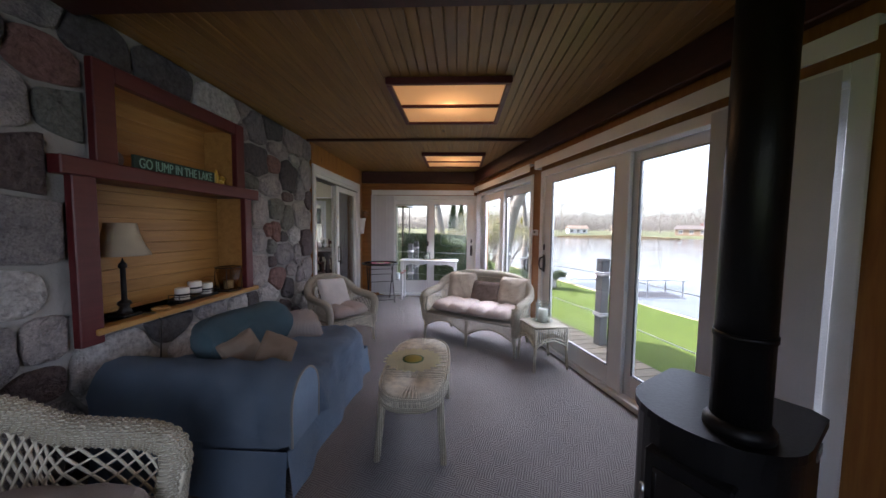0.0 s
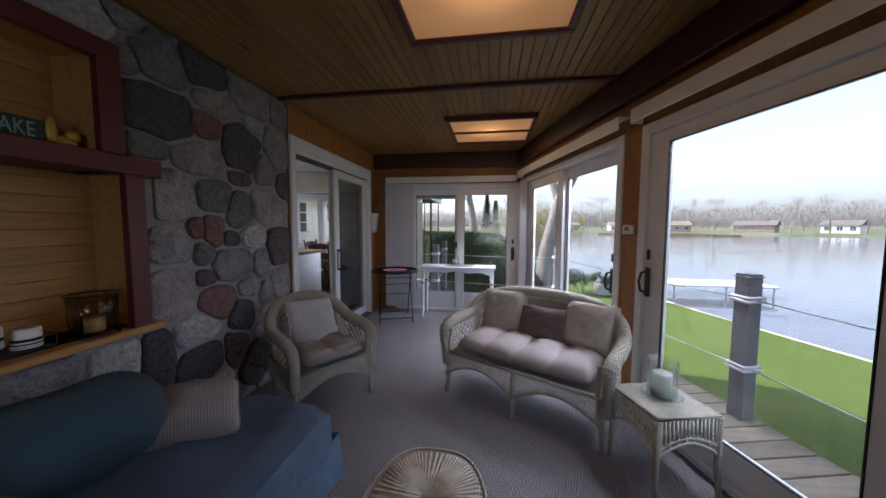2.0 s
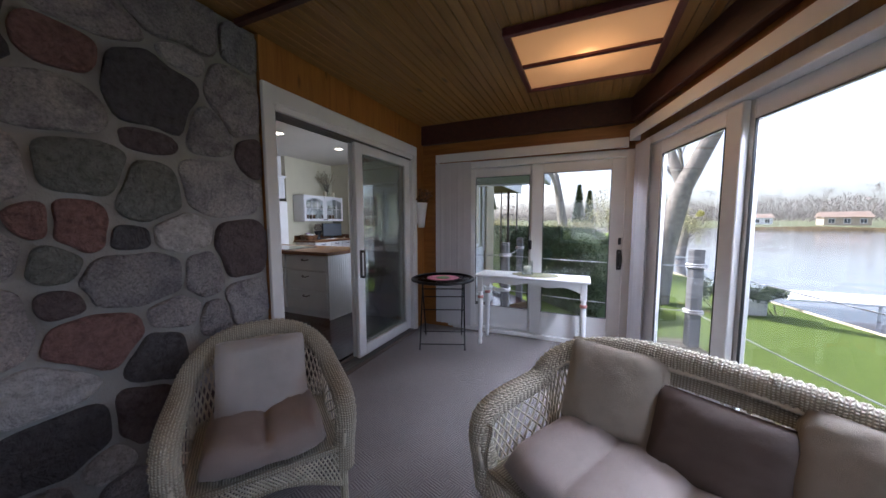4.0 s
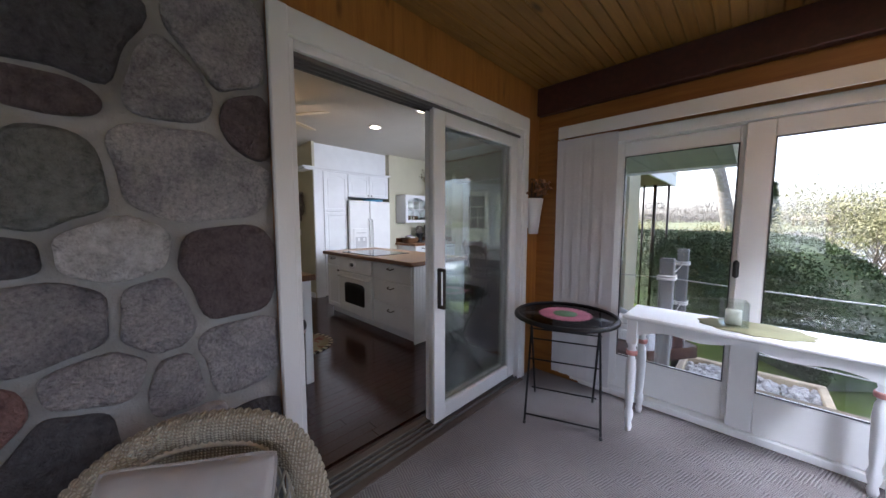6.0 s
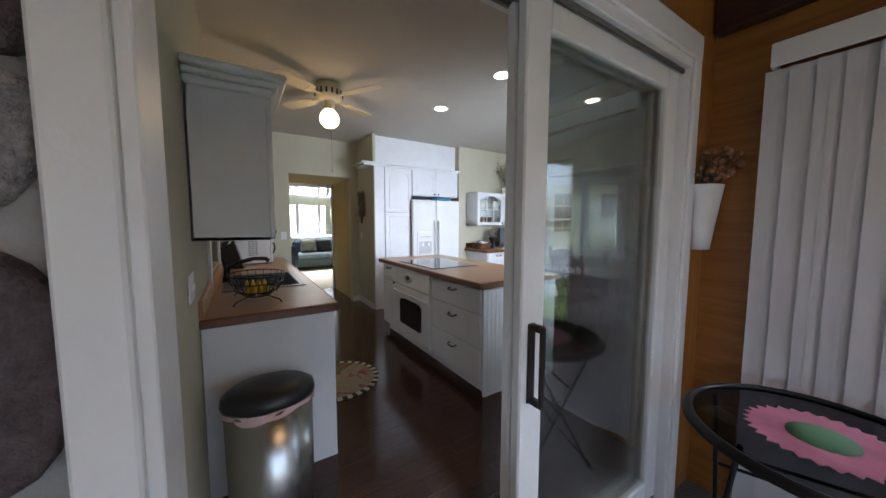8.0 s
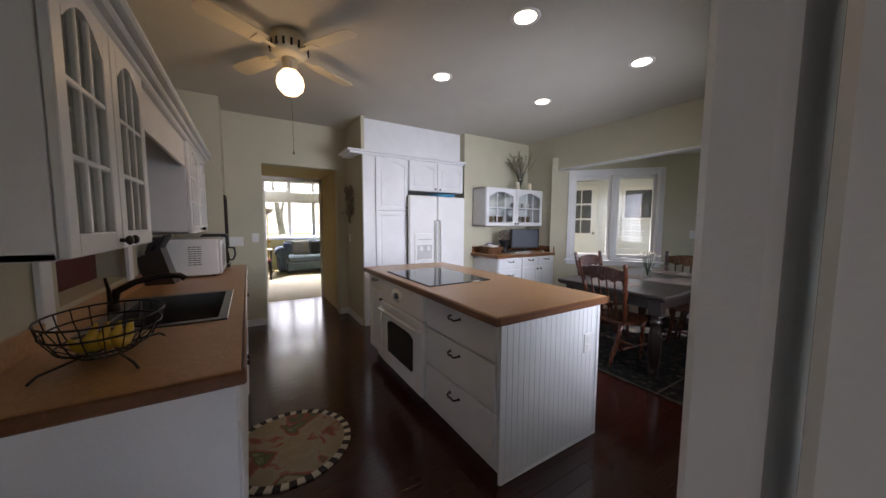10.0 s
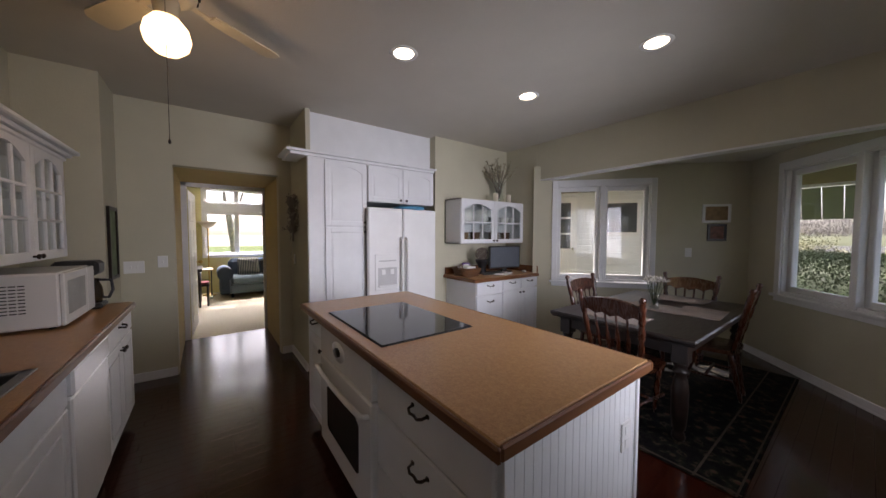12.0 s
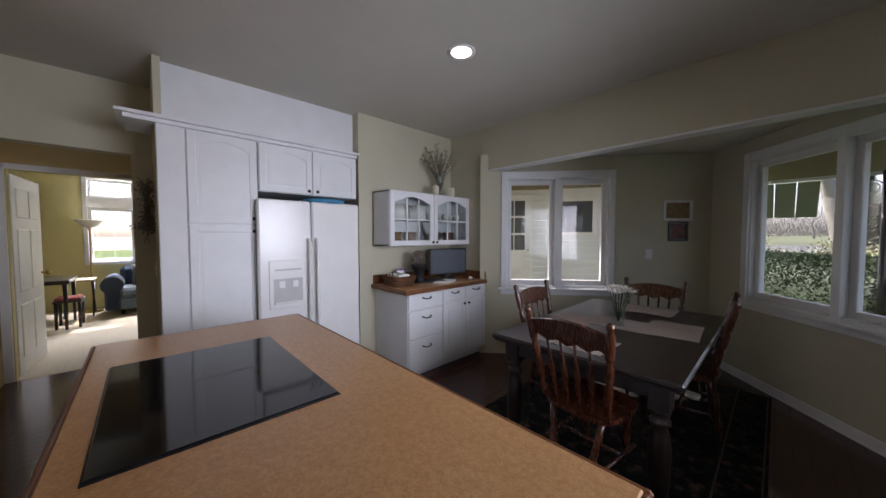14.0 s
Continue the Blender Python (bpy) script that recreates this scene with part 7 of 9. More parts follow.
ch = dining_chair(pose(-3.68, 7.90, 0.008, 0, 0, 174))
copy_thing(ch, pose(-3.72, 9.27, 0.008, 0, 0, 4))
copy_thing(ch, pose(-4.16, 8.50, 0.008, 0, 0, 88))
copy_thing(ch, pose(-3.40, 8.92, 0.008, 0, 0, -86))


def mat_rug():
    k = Nodes("floral_rug", 0.95, 0, 0.1)
    at = k.place()
    v = k.n("TexVoronoi", Scale=9.0)
    k.link(at, v.inputs["Vector"])
    k2 = k.noise(at, 14, 3)
    c = k.ramp(v.outputs["Distance"], (0.10, (0.16, 0.07, 0.05)), (0.17, (0.09, 0.08, 0.045)), (0.24, (0.014, 0.016, 0.014)), (0.5, (0.006, 0.006, 0.007)))
    d = k.ramp(k2, (0.47, (0.007, 0.006, 0.008)), (0.57, (0.022, 0.026, 0.018)), (0.62, (0.10, 0.075, 0.05)), (0.67, (0.007, 0.006, 0.008)))
    k.base(k.mix(0.5, c, d))
    k.bump(k.noise(at, 300, 2), 0.003)
    return k.m


RUG = mat_rug()
rug = thing("floral_rug", "dark floral wool rug with a striped border under the table", "rug", pose(-3.75, 8.72, 0.0))
part("carpet_face", G().box((-0.82, -1.2, 0.001), (0.82, 1.22, 0.009), 0.003), RUG, rug)
border = mat_plain("rug_border", (0.06, 0.045, 0.032), 0.95, vary=0.4, scale=30)
part("border_stripe", G().box((0.795, -1.2, 0.009), (0.805, 1.22, 0.0105), 0).box((0.60, -1.2, 0.009), (0.612, 1.22, 0.0105), 0).box((-0.82, -1.18, 0.009), (0.82, -1.165, 0.0105), 0), border, rug, "thin pale border stripe")
mats = mat_fabric("taupe_placemat", (0.23, 0.18, 0.15), 0.15, 60)
pm = solid("placemat", G().box((-0.16, -0.23, 0), (0.16, 0.23, 0.004), 0.001), mats, "taupe woven placemat on the dining table", "placemat", pose(-3.82, 7.98, 0.756, 0, 0, 88), "placemats")
for x, y, r in ((-3.43, 8.72, 4), (-4.06, 8.45, 0), (-3.75, 9.27, 90), (-3.75, 8.62, 90)):
    copy_thing(pm, pose(x, y, 0.7562, 0, 0, r))


def flower_vase():
    s = thing("crystal_vase", "cut crystal vase with white flowers on the table", "vase", pose(-3.74, 8.55, 0.7605))
    g = G()
    rows = []
    for j in range(15):
        z = 0.215 * j / 14
        r = 0.036 + 0.022 * (z / 0.215) ** 2 + (0.006 if j == 0 else 0)
        rows.append([((r + 0.004 * ((i + j) % 2)) * math.cos(2 * math.pi * i / 24), (r + 0.004 * ((i + j) % 2)) * math.sin(2 * math.pi * i / 24), z) for i in range(24)])
    g.grid(rows, False, True)
    part("vessel", g, CLEAR, s)
    part("base", G().lathe([(0, 0.0), (0.04, 0), (0.04, 0.02), (0, 0.025)], n=20), CLEAR, s)
    st, pt = G(), G()
    rng = random.Random(2)
    for i in range(9):
        a = i * 2.4
        p = Vector((0.085 * math.cos(a) * (0.35 + 0.65 * (i % 3) / 2), 0.085 * math.sin(a) * (0.35 + 0.65 * (i % 3) / 2), 0.25 + 0.025 * (i % 2)))
        st.tube([(0, 0, 0.03), p * 0.6, p], 0.003, 5)
        for k in range(15):
            b = 2 * math.pi * k / 15
            d = Vector((math.cos(b), math.sin(b), 0.25 + 0.35 * (k % 2)))
            u = Vector((-math.sin(b), math.cos(b), 0)) * 0.009
            pt.add([p, p + d * 0.028 + u, p + d * 0.046, p + d * 0.028 - u], [[0, 1, 2, 3]], True)
        pt.ball(p + Vector((0, 0, 0.006)), (0.012, 0.012, 0.008), 8, 5)
    part("stems", st, LEAF, s)
    part("blossom", pt, mat_plain("white_petal", (0.8, 0.78, 0.72), 0.6, vary=0.06), s, "white daisy blossoms")


flower_vase()


def round_rug():
    s = thing("round_rug", "round floral mat with a black and white checked rim", "rug", pose(-4.03, 4.96, 0.0))
    k = Nodes("round_mat_floral", 0.95, 0, 0.1)
    at = k.place()
    c = k.ramp(k.noise(at, 5.0, 3, 0.5, 0.8), (0.42, (0.3, 0.24, 0.15)), (0.5, (0.32, 0.27, 0.18)), (0.56, (0.3, 0.09, 0.07)), (0.62, (0.1, 0.13, 0.06)), (0.7, (0.33, 0.27, 0.18)))
    k.base(c)
    k.bump(k.noise(at, 300, 2), 0.002)
    R = 0.32
    part("carpet_face", G().lathe([(0, 0.001), (R, 0.001), (R, 0.008), (0, 0.009)], n=48), k.m, s)
    N = 56
    cm, bm_ = mat_plain("cream_check", (0.5, 0.45, 0.34), 0.9), mat_plain("black_check", (0.015, 0.014, 0.014), 0.9)
    a1 = 2 * math.pi / N
    quad = [(R, 0), (R + 0.04, 0), ((R + 0.04) * math.cos(a1), (R + 0.04) * math.sin(a1)), (R * math.cos(a1), R * math.sin(a1))]
    pair = [(G().prism(quad, 0.001, 0.009).mesh("check", q), q) for q in (cm, bm_)]
    for i in range(N):
        part("check", pair[i % 2][0], pair[i % 2][1], s, "", pose(0, 0, 0, 0, 0, 360 * i / N))


round_rug()

# ---- porch: niche in the stone wall ----
NB = XS - 0.26
nb = thing("niche_boards", "horizontal pine boards at the back of the niche", "panel", kind="structure")
part("backing", G().box((NB - 0.05, 1.3, 0.7), (NB - 0.012, 3.0, 2.3), 0), PINE_H, nb)
board = G().box((NB - 0.0115, 1.3, 0.0005), (NB, 3.0, 0.0815), 0.003).mesh("board", PINE_H)
for i in range(18):
    part("board", board, PINE_H, nb, "", pose(0, 0, 0.74 + i * 0.082))
g = G().box((NB, NY0 - 0.02, NZ0 - 0.035), (XS + 0.05, NY1 + 0.1, NZ0), 0.006)
structure("niche_shelf", g, PINE_H, "varnished pine shelf of the niche", "shelf")
g = G()
g.box((NB, NY0 - 0.02, NZ0), (XS - 0.01, NY0 + 0.002, NZ1), 0.002).box((NB, NY1 - 0.002, NZ0), (XS - 0.01, NY1 + 0.02, NZ1), 0.002)
g.box((NB, 1.67, NZ1), (XS - 0.01, 1.692, NZ2), 0.002).box((NB, 2.658, NZ1), (XS - 0.01, 2.68, NZ2), 0.002).box((NB, 1.67, NZ2 - 0.002), (XS - 0.01, 2.68, NZ2 + 0.02), 0.002)
structure("niche_sides", g, PINE_H, "pine side boards of the niche", "panel")
nf = thing("niche_frame", "maroon painted wooden frame of the stepped niche", "frame", kind="structure")
for lo, hi in (((XS - 0.012, 1.475, 0.72), (XS + 0.035, 1.585, 1.60)), ((XS - 0.012, 2.735, 0.785), (XS + 0.035, 2.825, 1.60)), ((XS - 0.02, 1.42, 1.595), (XS + 0.055, 2.90, 1.685)),
               ((XS - 0.012, 1.59, 1.685), (XS + 0.035, 1.70, 2.22)), ((XS - 0.012, 2.645, 1.685), (XS + 0.035, 2.745, 2.22)), ((XS - 0.012, 1.70, 2.125), (XS + 0.035, 2.645, 2.22))):
    part("frame_board", G().box(lo, hi, 0.005), MAROON, nf)
part("mid_shelf", G().box((NB, 1.585, 1.60), (XS - 0.02, 2.735, 1.685), 0.004), MAROON, nf)


def table_lamp():
    s = thing("table_lamp", "dark candlestick table lamp with a cream shade", "table lamp", pose(-2.02, 1.80, NZ0))
    part("stem", G().box((-0.055, -0.055, 0), (0.055, 0.055, 0.018), 0.005).lathe([(0.04, 0.018), (0.03, 0.04), (0.022, 0.06), (0.035, 0.075), (0.03, 0.09), (0.014, 0.1), (0.013, 0.29), (0.022, 0.30), (0.018, 0.32), (0.008, 0.33), (0.0, 0.36)], n=16), BLACK, s)
    part("shade", G().lathe([(0.135, 0.37), (0.132, 0.38), (0.105, 0.43), (0.084, 0.50), (0.072, 0.565), (0.068, 0.565), (0.08, 0.50), (0.1, 0.43), (0.128, 0.375)], n=28), mat_fabric("cream_shade", (0.62, 0.54, 0.4)), s)
    part("cord", G().tube([(0.05, 0.05, 0.01), (0.12, 0.07, 0.004), (0.15, 0.08, -0.05), (0.145, 0.07, -0.3), (0.15, 0.05, -0.45)], 0.004, 5), BLACK_PLASTIC, s)


table_lamp()
solid("small_speaker", G().lathe([(0, 0), (0.06, 0), (0.065, 0.04), (0.05, 0.1), (0.03, 0.12), (0, 0.125)], n=18, sx=0.8), BLACK_PLASTIC, "small black rounded radio on the niche shelf", "radio", pose(-2.06, 1.63, NZ0))
solid("coaster", G().lathe([(0, 0), (0.045, 0), (0.05, 0.014), (0.04, 0.016), (0, 0.01)], n=20), PINE_H, "small wooden dish on the niche shelf", "dish", pose(-1.96, 1.97, NZ0))
WAX = mat_plain("white_wax", (0.78, 0.75, 0.68), 0.45, vary=0.04)
GREY_BAND = mat_plain("grey_band", (0.2, 0.19, 0.19), 0.5)


def candle_trio():
    s = thing("candle_holder", "black wire holder with three white candles", "candle holder", pose(-2.0, 2.29, NZ0, 0, 0, 90))
    for i, z in enumerate((0.0, 0.03, 0.0)):
        x = -0.11 + 0.11 * i
        c = part("candle", G().lathe([(0, 0.02 + z), (0.044, 0.02 + z), (0.044, 0.10 + z), (0.038, 0.104 + z), (0, 0.098 + z)], n=20), WAX, s, "white candle")
        part("band", G().lathe([(0.0445, 0.05 + z), (0.0455, 0.05 + z), (0.0455, 0.062 + z), (0.0445, 0.062 + z)], n=20), BLACK, c)
        part("wire_ring", G().tube([(x * 0 + 0.048 * math.cos(a), 0.048 * math.sin(a), 0.04) for a in [2 * math.pi * k / 20 for k in range(20)]], 0.003, 5, True), BLACK, c)
        c.matrix_basis = pose(x, 0, 0)
    g = G().tube([(-0.18, -0.04, 0.004), (0.18, -0.04, 0.004), (0.18, 0.04, 0.004), (-0.18, 0.04, 0.004)], 0.004, 5, True)
    for x in (-0.18, 0.18):
        g.tube([(x, -0.04, 0.004), (x, -0.04, 0.06), (x, 0.04, 0.06), (x, 0.04, 0.004)], 0.003, 5)
    g.box((-0.17, -0.045, 0.008), (0.17, 0.045, 0.02), 0.002)
    part("wire_tray", g, BLACK, s)


candle_trio()


def lantern():
    s = thing("glass_lantern", "round glass lantern in a dark wire frame with a candle", "lantern", pose(-1.98, 2.62, NZ0))
    part("glass", G().lathe([(0.0, 0.012), (0.062, 0.012), (0.080, 0.1), (0.093, 0.19), (0.089, 0.19), (0.076, 0.1), (0.056, 0.02), (0, 0.018)], n=24), mat_glass("smoky_glass", (0.86, 0.78, 0.66)), s)
    part("candle", G().lathe([(0, 0.02), (0.038, 0.02), (0.038, 0.085), (0, 0.082)], n=18), WAX, s, "white candle")
    g = G()
    for r, z in ((0.088, 0.006), (0.094, 0.2)):
        g.tube([(r * math.cos(a), r * math.sin(a), z) for a in [2 * math.pi * k / 28 for k in range(28)]], 0.005, 6, True)
    for k in range(4):
        a = k * math.pi / 2 + 0.5
        g.tube([(0.088 * math.cos(a), 0.088 * math.sin(a), 0.006), (0.1 * math.cos(a), 0.1 * math.sin(a), 0.1), (0.094 * math.cos(a), 0.094 * math.sin(a), 0.2)], 0.003, 5)
    g.tube([(-0.094, 0, 0.2), (-0.06, 0, 0.13), (0.0, -0.092, 0.1), (0.06, 0, 0.13), (0.094, 0, 0.2)], 0.002, 5)
    part("wire_frame", g, BRONZE, s)


lantern()


def lettering(text, size, m, mat, parent, depth=0.001, width=0.0):
    cu = bpy.data.curves.new("lettering", "FONT")
    cu.body, cu.size, cu.extrude = text, size, depth
    cu.align_x, cu.align_y = "CENTER", "CENTER"
    tmp = bpy.data.objects.new("lettering", cu)
    scene.collection.objects.link(tmp)
    dg = bpy.context.evaluated_depsgraph_get()
    me = bpy.data.meshes.new_from_object(tmp.evaluated_get(dg))
    bpy.data.objects.remove(tmp)
    if width:
        k = width / (max(v.co.x for v in me.vertices) - min(v.co.x for v in me.vertices))
        me.transform(Matrix.Diagonal((k, 1, 1, 1)))
    me.materials.clear()
    me.materials.append(mat)
    ob = new("lettering", me)
    ob.parent = parent
    ob.matrix_basis = m
    return ob


sg = thing("wooden_sign", "dark green wooden sign with pale teal lettering", "sign", pose(-1.975, 2.175, 1.687, 0, 0, 90))
part("board", G().box((-0.32, 0, 0), (0.32, 0.02, 0.095), 0.003), mat_plain("dark_green_board", (0.012, 0.05, 0.035), 0.6, vary=0.3), sg)
lettering("GO JUMP IN THE LAKE", 0.088, pose(0, -0.002, 0.047, 90, 0, 0), mat_plain("teal_letters", (0.27, 0.5, 0.42), 0.6), sg, 0.002, 0.575)
g = G().ball((0, 0, 0.02), (0.03, 0.04, 0.02)).ball((0, 0.03, 0.045), (0.02, 0.022, 0.02)).ball((0.012, -0.03, 0.05), (0.012, 0.016, 0.045))
solid("frog_figurine", g, mat_plain("brass_green", (0.55, 0.38, 0.06), 0.35, 0.2), "small yellow-brown carved figurine on the niche frame", "figurine", pose(-2.0, 2.56, 1.685) @ Matrix.Scale(1.35, 4))
solid("grey_plaque", G().ball((0, 0, 0.05), (0.015, 0.05, 0.05), 14, 10), STONE, "small grey stone plaque on the niche frame", "plaque", pose(-2.0, 1.77, 1.685))


# ---- porch ceiling lamps ----
def mat_diffuser():
    k = Nodes("amber_diffuser", 0.5)
    at = k.place()
    d = k.n("VectorMath", operation="LENGTH")
    k.link(at, d.inputs[0])
    k.b.inputs["Base Color"].default_value = col((0.7, 0.42, 0.2))
    k.b.inputs["Emission Color"].default_value = col((1.0, 0.46, 0.15))
    f = k.ramp(d.outputs["Value"], (0.0, (1, 1, 1)), (0.10, (0.30, 0.30, 0.30)), (0.32, (0.12, 0.12, 0.12)), (0.6, (0.07, 0.07, 0.07)))
    e = k.math("MULTIPLY", f, 0.8)
    k.link(e, k.b.inputs["Emission Strength"])
    return k.m


DIFF = mat_diffuser()


def panel_light(cy):
    s = thing("ceiling_light", "square maroon-framed ceiling light with amber panels", "ceiling light", pose(-0.092, cy, HP), "porch ceiling lights")
    w = 0.465
    for q in (((-w, -w, -0.05), (w, -w + 0.04, 0.0)), ((-w, w - 0.04, -0.05), (w, w, 0.0)), ((-w, -w + 0.04, -0.05), (-w + 0.04, w - 0.04, 0)), ((w - 0.04, -w + 0.04, -0.05), (w, w - 0.04, 0)), ((-w + 0.04, -0.018, -0.05), (w - 0.04, 0.018, 0.0))):
        part("frame_bar", G().box(q[0], q[1], 0.005), MAROON, s)
    part("diffuser", G().box((-w + 0.03, -w + 0.03, -0.03), (w - 0.03, w - 0.03, -0.022), 0), DIFF, s, "glowing amber plastic panel")
    lt = new("panel_lamp", bpy.data.lights.new("panel_lamp", "AREA"))
    lt.data.energy, lt.data.size, lt.data.color = 0.8, 0.8, (1.0, 0.6, 0.28)
    lt.matrix_world = pose(-0.092, cy, HP - 0.055)


panel_light(2.84)
panel_light(5.13)

# ---- porch furniture ----
def mat_wicker():
    k = Nodes("cream_wicker", 0.6, 0, 0.3)
    at = k.place()
    w1 = k.n("TexWave", Scale=38.0, Distortion=1.5, bands_direction="Z")
    w2 = k.n("TexWave", Scale=30.0, Distortion=1.5, bands_direction="X")
    for w in (w1, w2):
        k.link(at, w.inputs["Vector"])
    h = k.math("MULTIPLY", w1.outputs["Fac"], w2.outputs["Fac"])
    c = k.ramp(h, (0.05, (0.34, 0.31, 0.23)), (0.4, (0.68, 0.64, 0.52)), (0.9, (0.8, 0.76, 0.65)))
    k.base(k.mix(0.3, c, k.ramp(k.noise(at, 7, 4), (0.3, (0.45, 0.41, 0.32)), (0.7, (0.72, 0.68, 0.58)))))
    k.bump(h, 0.006)
    return k.m


WICKER = mat_wicker()
STRAND = mat_plain("wicker_strand", (0.74, 0.69, 0.57), 0.6, vary=0.25, scale=25)
CREAM_CLOTH = mat_fabric("cream_cushion", (0.52, 0.455, 0.365))
PALE_CLOTH = mat_fabric("pale_cushion", (0.58, 0.495, 0.46))
BROWN_CLOTH = mat_fabric("brown_cushion", (0.15, 0.108, 0.09))
BLUE_CLOTH = mat_fabric("blue_slipcover", (0.15, 0.225, 0.33), 0.14, 320)
TEAL_CLOTH = mat_fabric("teal_pillow", (0.07, 0.14, 0.18), 0.1, 320)


def pillow_mesh(name, w, h, t, mat, seed=0, puff=0.5, n=22):
    """A stuffed square cushion lying in x and z, thick along y, standing on its lower edge."""
    rng = Vector((seed * 3.1, seed * 1.7, 0))
    g = G()
    for side in (-1, 1):
        rows = []
        for i in range(n + 1):
            row = []
            for j in range(n + 1):
                u, v = 2 * i / n - 1, 2 * j / n - 1
                prof = max(0.0, (1 - abs(u) ** 3.4) * (1 - abs(v) ** 3.4)) ** puff
                ex = 1 - 0.06 * (1 - v * v) * abs(u) ** 3 - 0.07 * u ** 4 * v ** 4
                ez = 1 - 0.06 * (1 - u * u) * abs(v) ** 3 - 0.07 * u ** 4 * v ** 4
                wr = 0.012 * noise.noise(Vector((u * 2.2, v * 2.2, side)) + rng) + 0.008 * noise.noise(Vector((u * 6, v * 5, side)) + rng)
                edge = min(1, (1 - max(abs(u), abs(v))) * 6)
                row.append((w / 2 * u * ex, side * (t / 2 * prof + wr * edge), h / 2 + h / 2 * v * ez))
            rows.append(row)
        g.grid(rows)
    return g.mesh(name, mat)


def pillow(label, w, h, t, mat, m, seed=0, cat="cushion"):
    s = thing("throw_pillow", label, cat, m, "throw pillows")
    part("cover", pillow_mesh("cover", w, h, t, mat, seed), mat, s)
    pts = []
    n = 20
    for k in range(4 * n):
        q, f = divmod(k, n)
        f = 2 * f / n - 1
        u, v = ((f, -1), (1, f), (-f, 1), (-1, -f))[q]
        ex = 1 - 0.06 * (1 - v * v) * abs(u) ** 3 - 0.07 * u ** 4 * v ** 4
        ez = 1 - 0.06 * (1 - u * u) * abs(v) ** 3 - 0.07 * u ** 4 * v ** 4
        pts.append((w / 2 * u * ex, 0, h / 2 + h / 2 * v * ez))
    part("piping", G().tube(pts, 0.005, 6, True), mat, s)
    return s


def seat_cushion(width, depth, tufts, m, mat, label):
    s = thing("seat_cushion", label, "cushion", m, "seat cushions")
    nx, ny = 14 * tufts, 16
    g = G()
    for side in (1, -1):
        rows = []
        for i in range(nx + 1):
            row = []
            for j in range(ny + 1):
                u, v = 2 * i / nx - 1, 2 * j / ny - 1
                edge = max(0.0, (1 - abs(u) ** (6 + 3 * tufts)) * (1 - abs(v) ** 6)) ** 0.5
                q = (u + 1) / 2 * tufts
                lump = abs(math.sin(math.pi * q)) ** 0.55
                z = 0.09 * edge * (0.58 + 0.42 * lump) if side > 0 else -0.03 * edge
                z += 0.012 * noise.noise(Vector((u * 4 * tufts, v * 4, side))) * edge
                bulge = 1 + 0.03 * math.cos(2 * math.pi * (q - 0.5))
                row.append((width / 2 * u * (1 - 0.05 * abs(v) ** 4), depth / 2 * v * (bulge if v < 0 else 1) - (0.03 * (1 - u * u) if v < 0 else 0), 0.05 + z))
            rows.append(row)
        g.grid(rows)
    part("cover", g, mat, s)
    return s


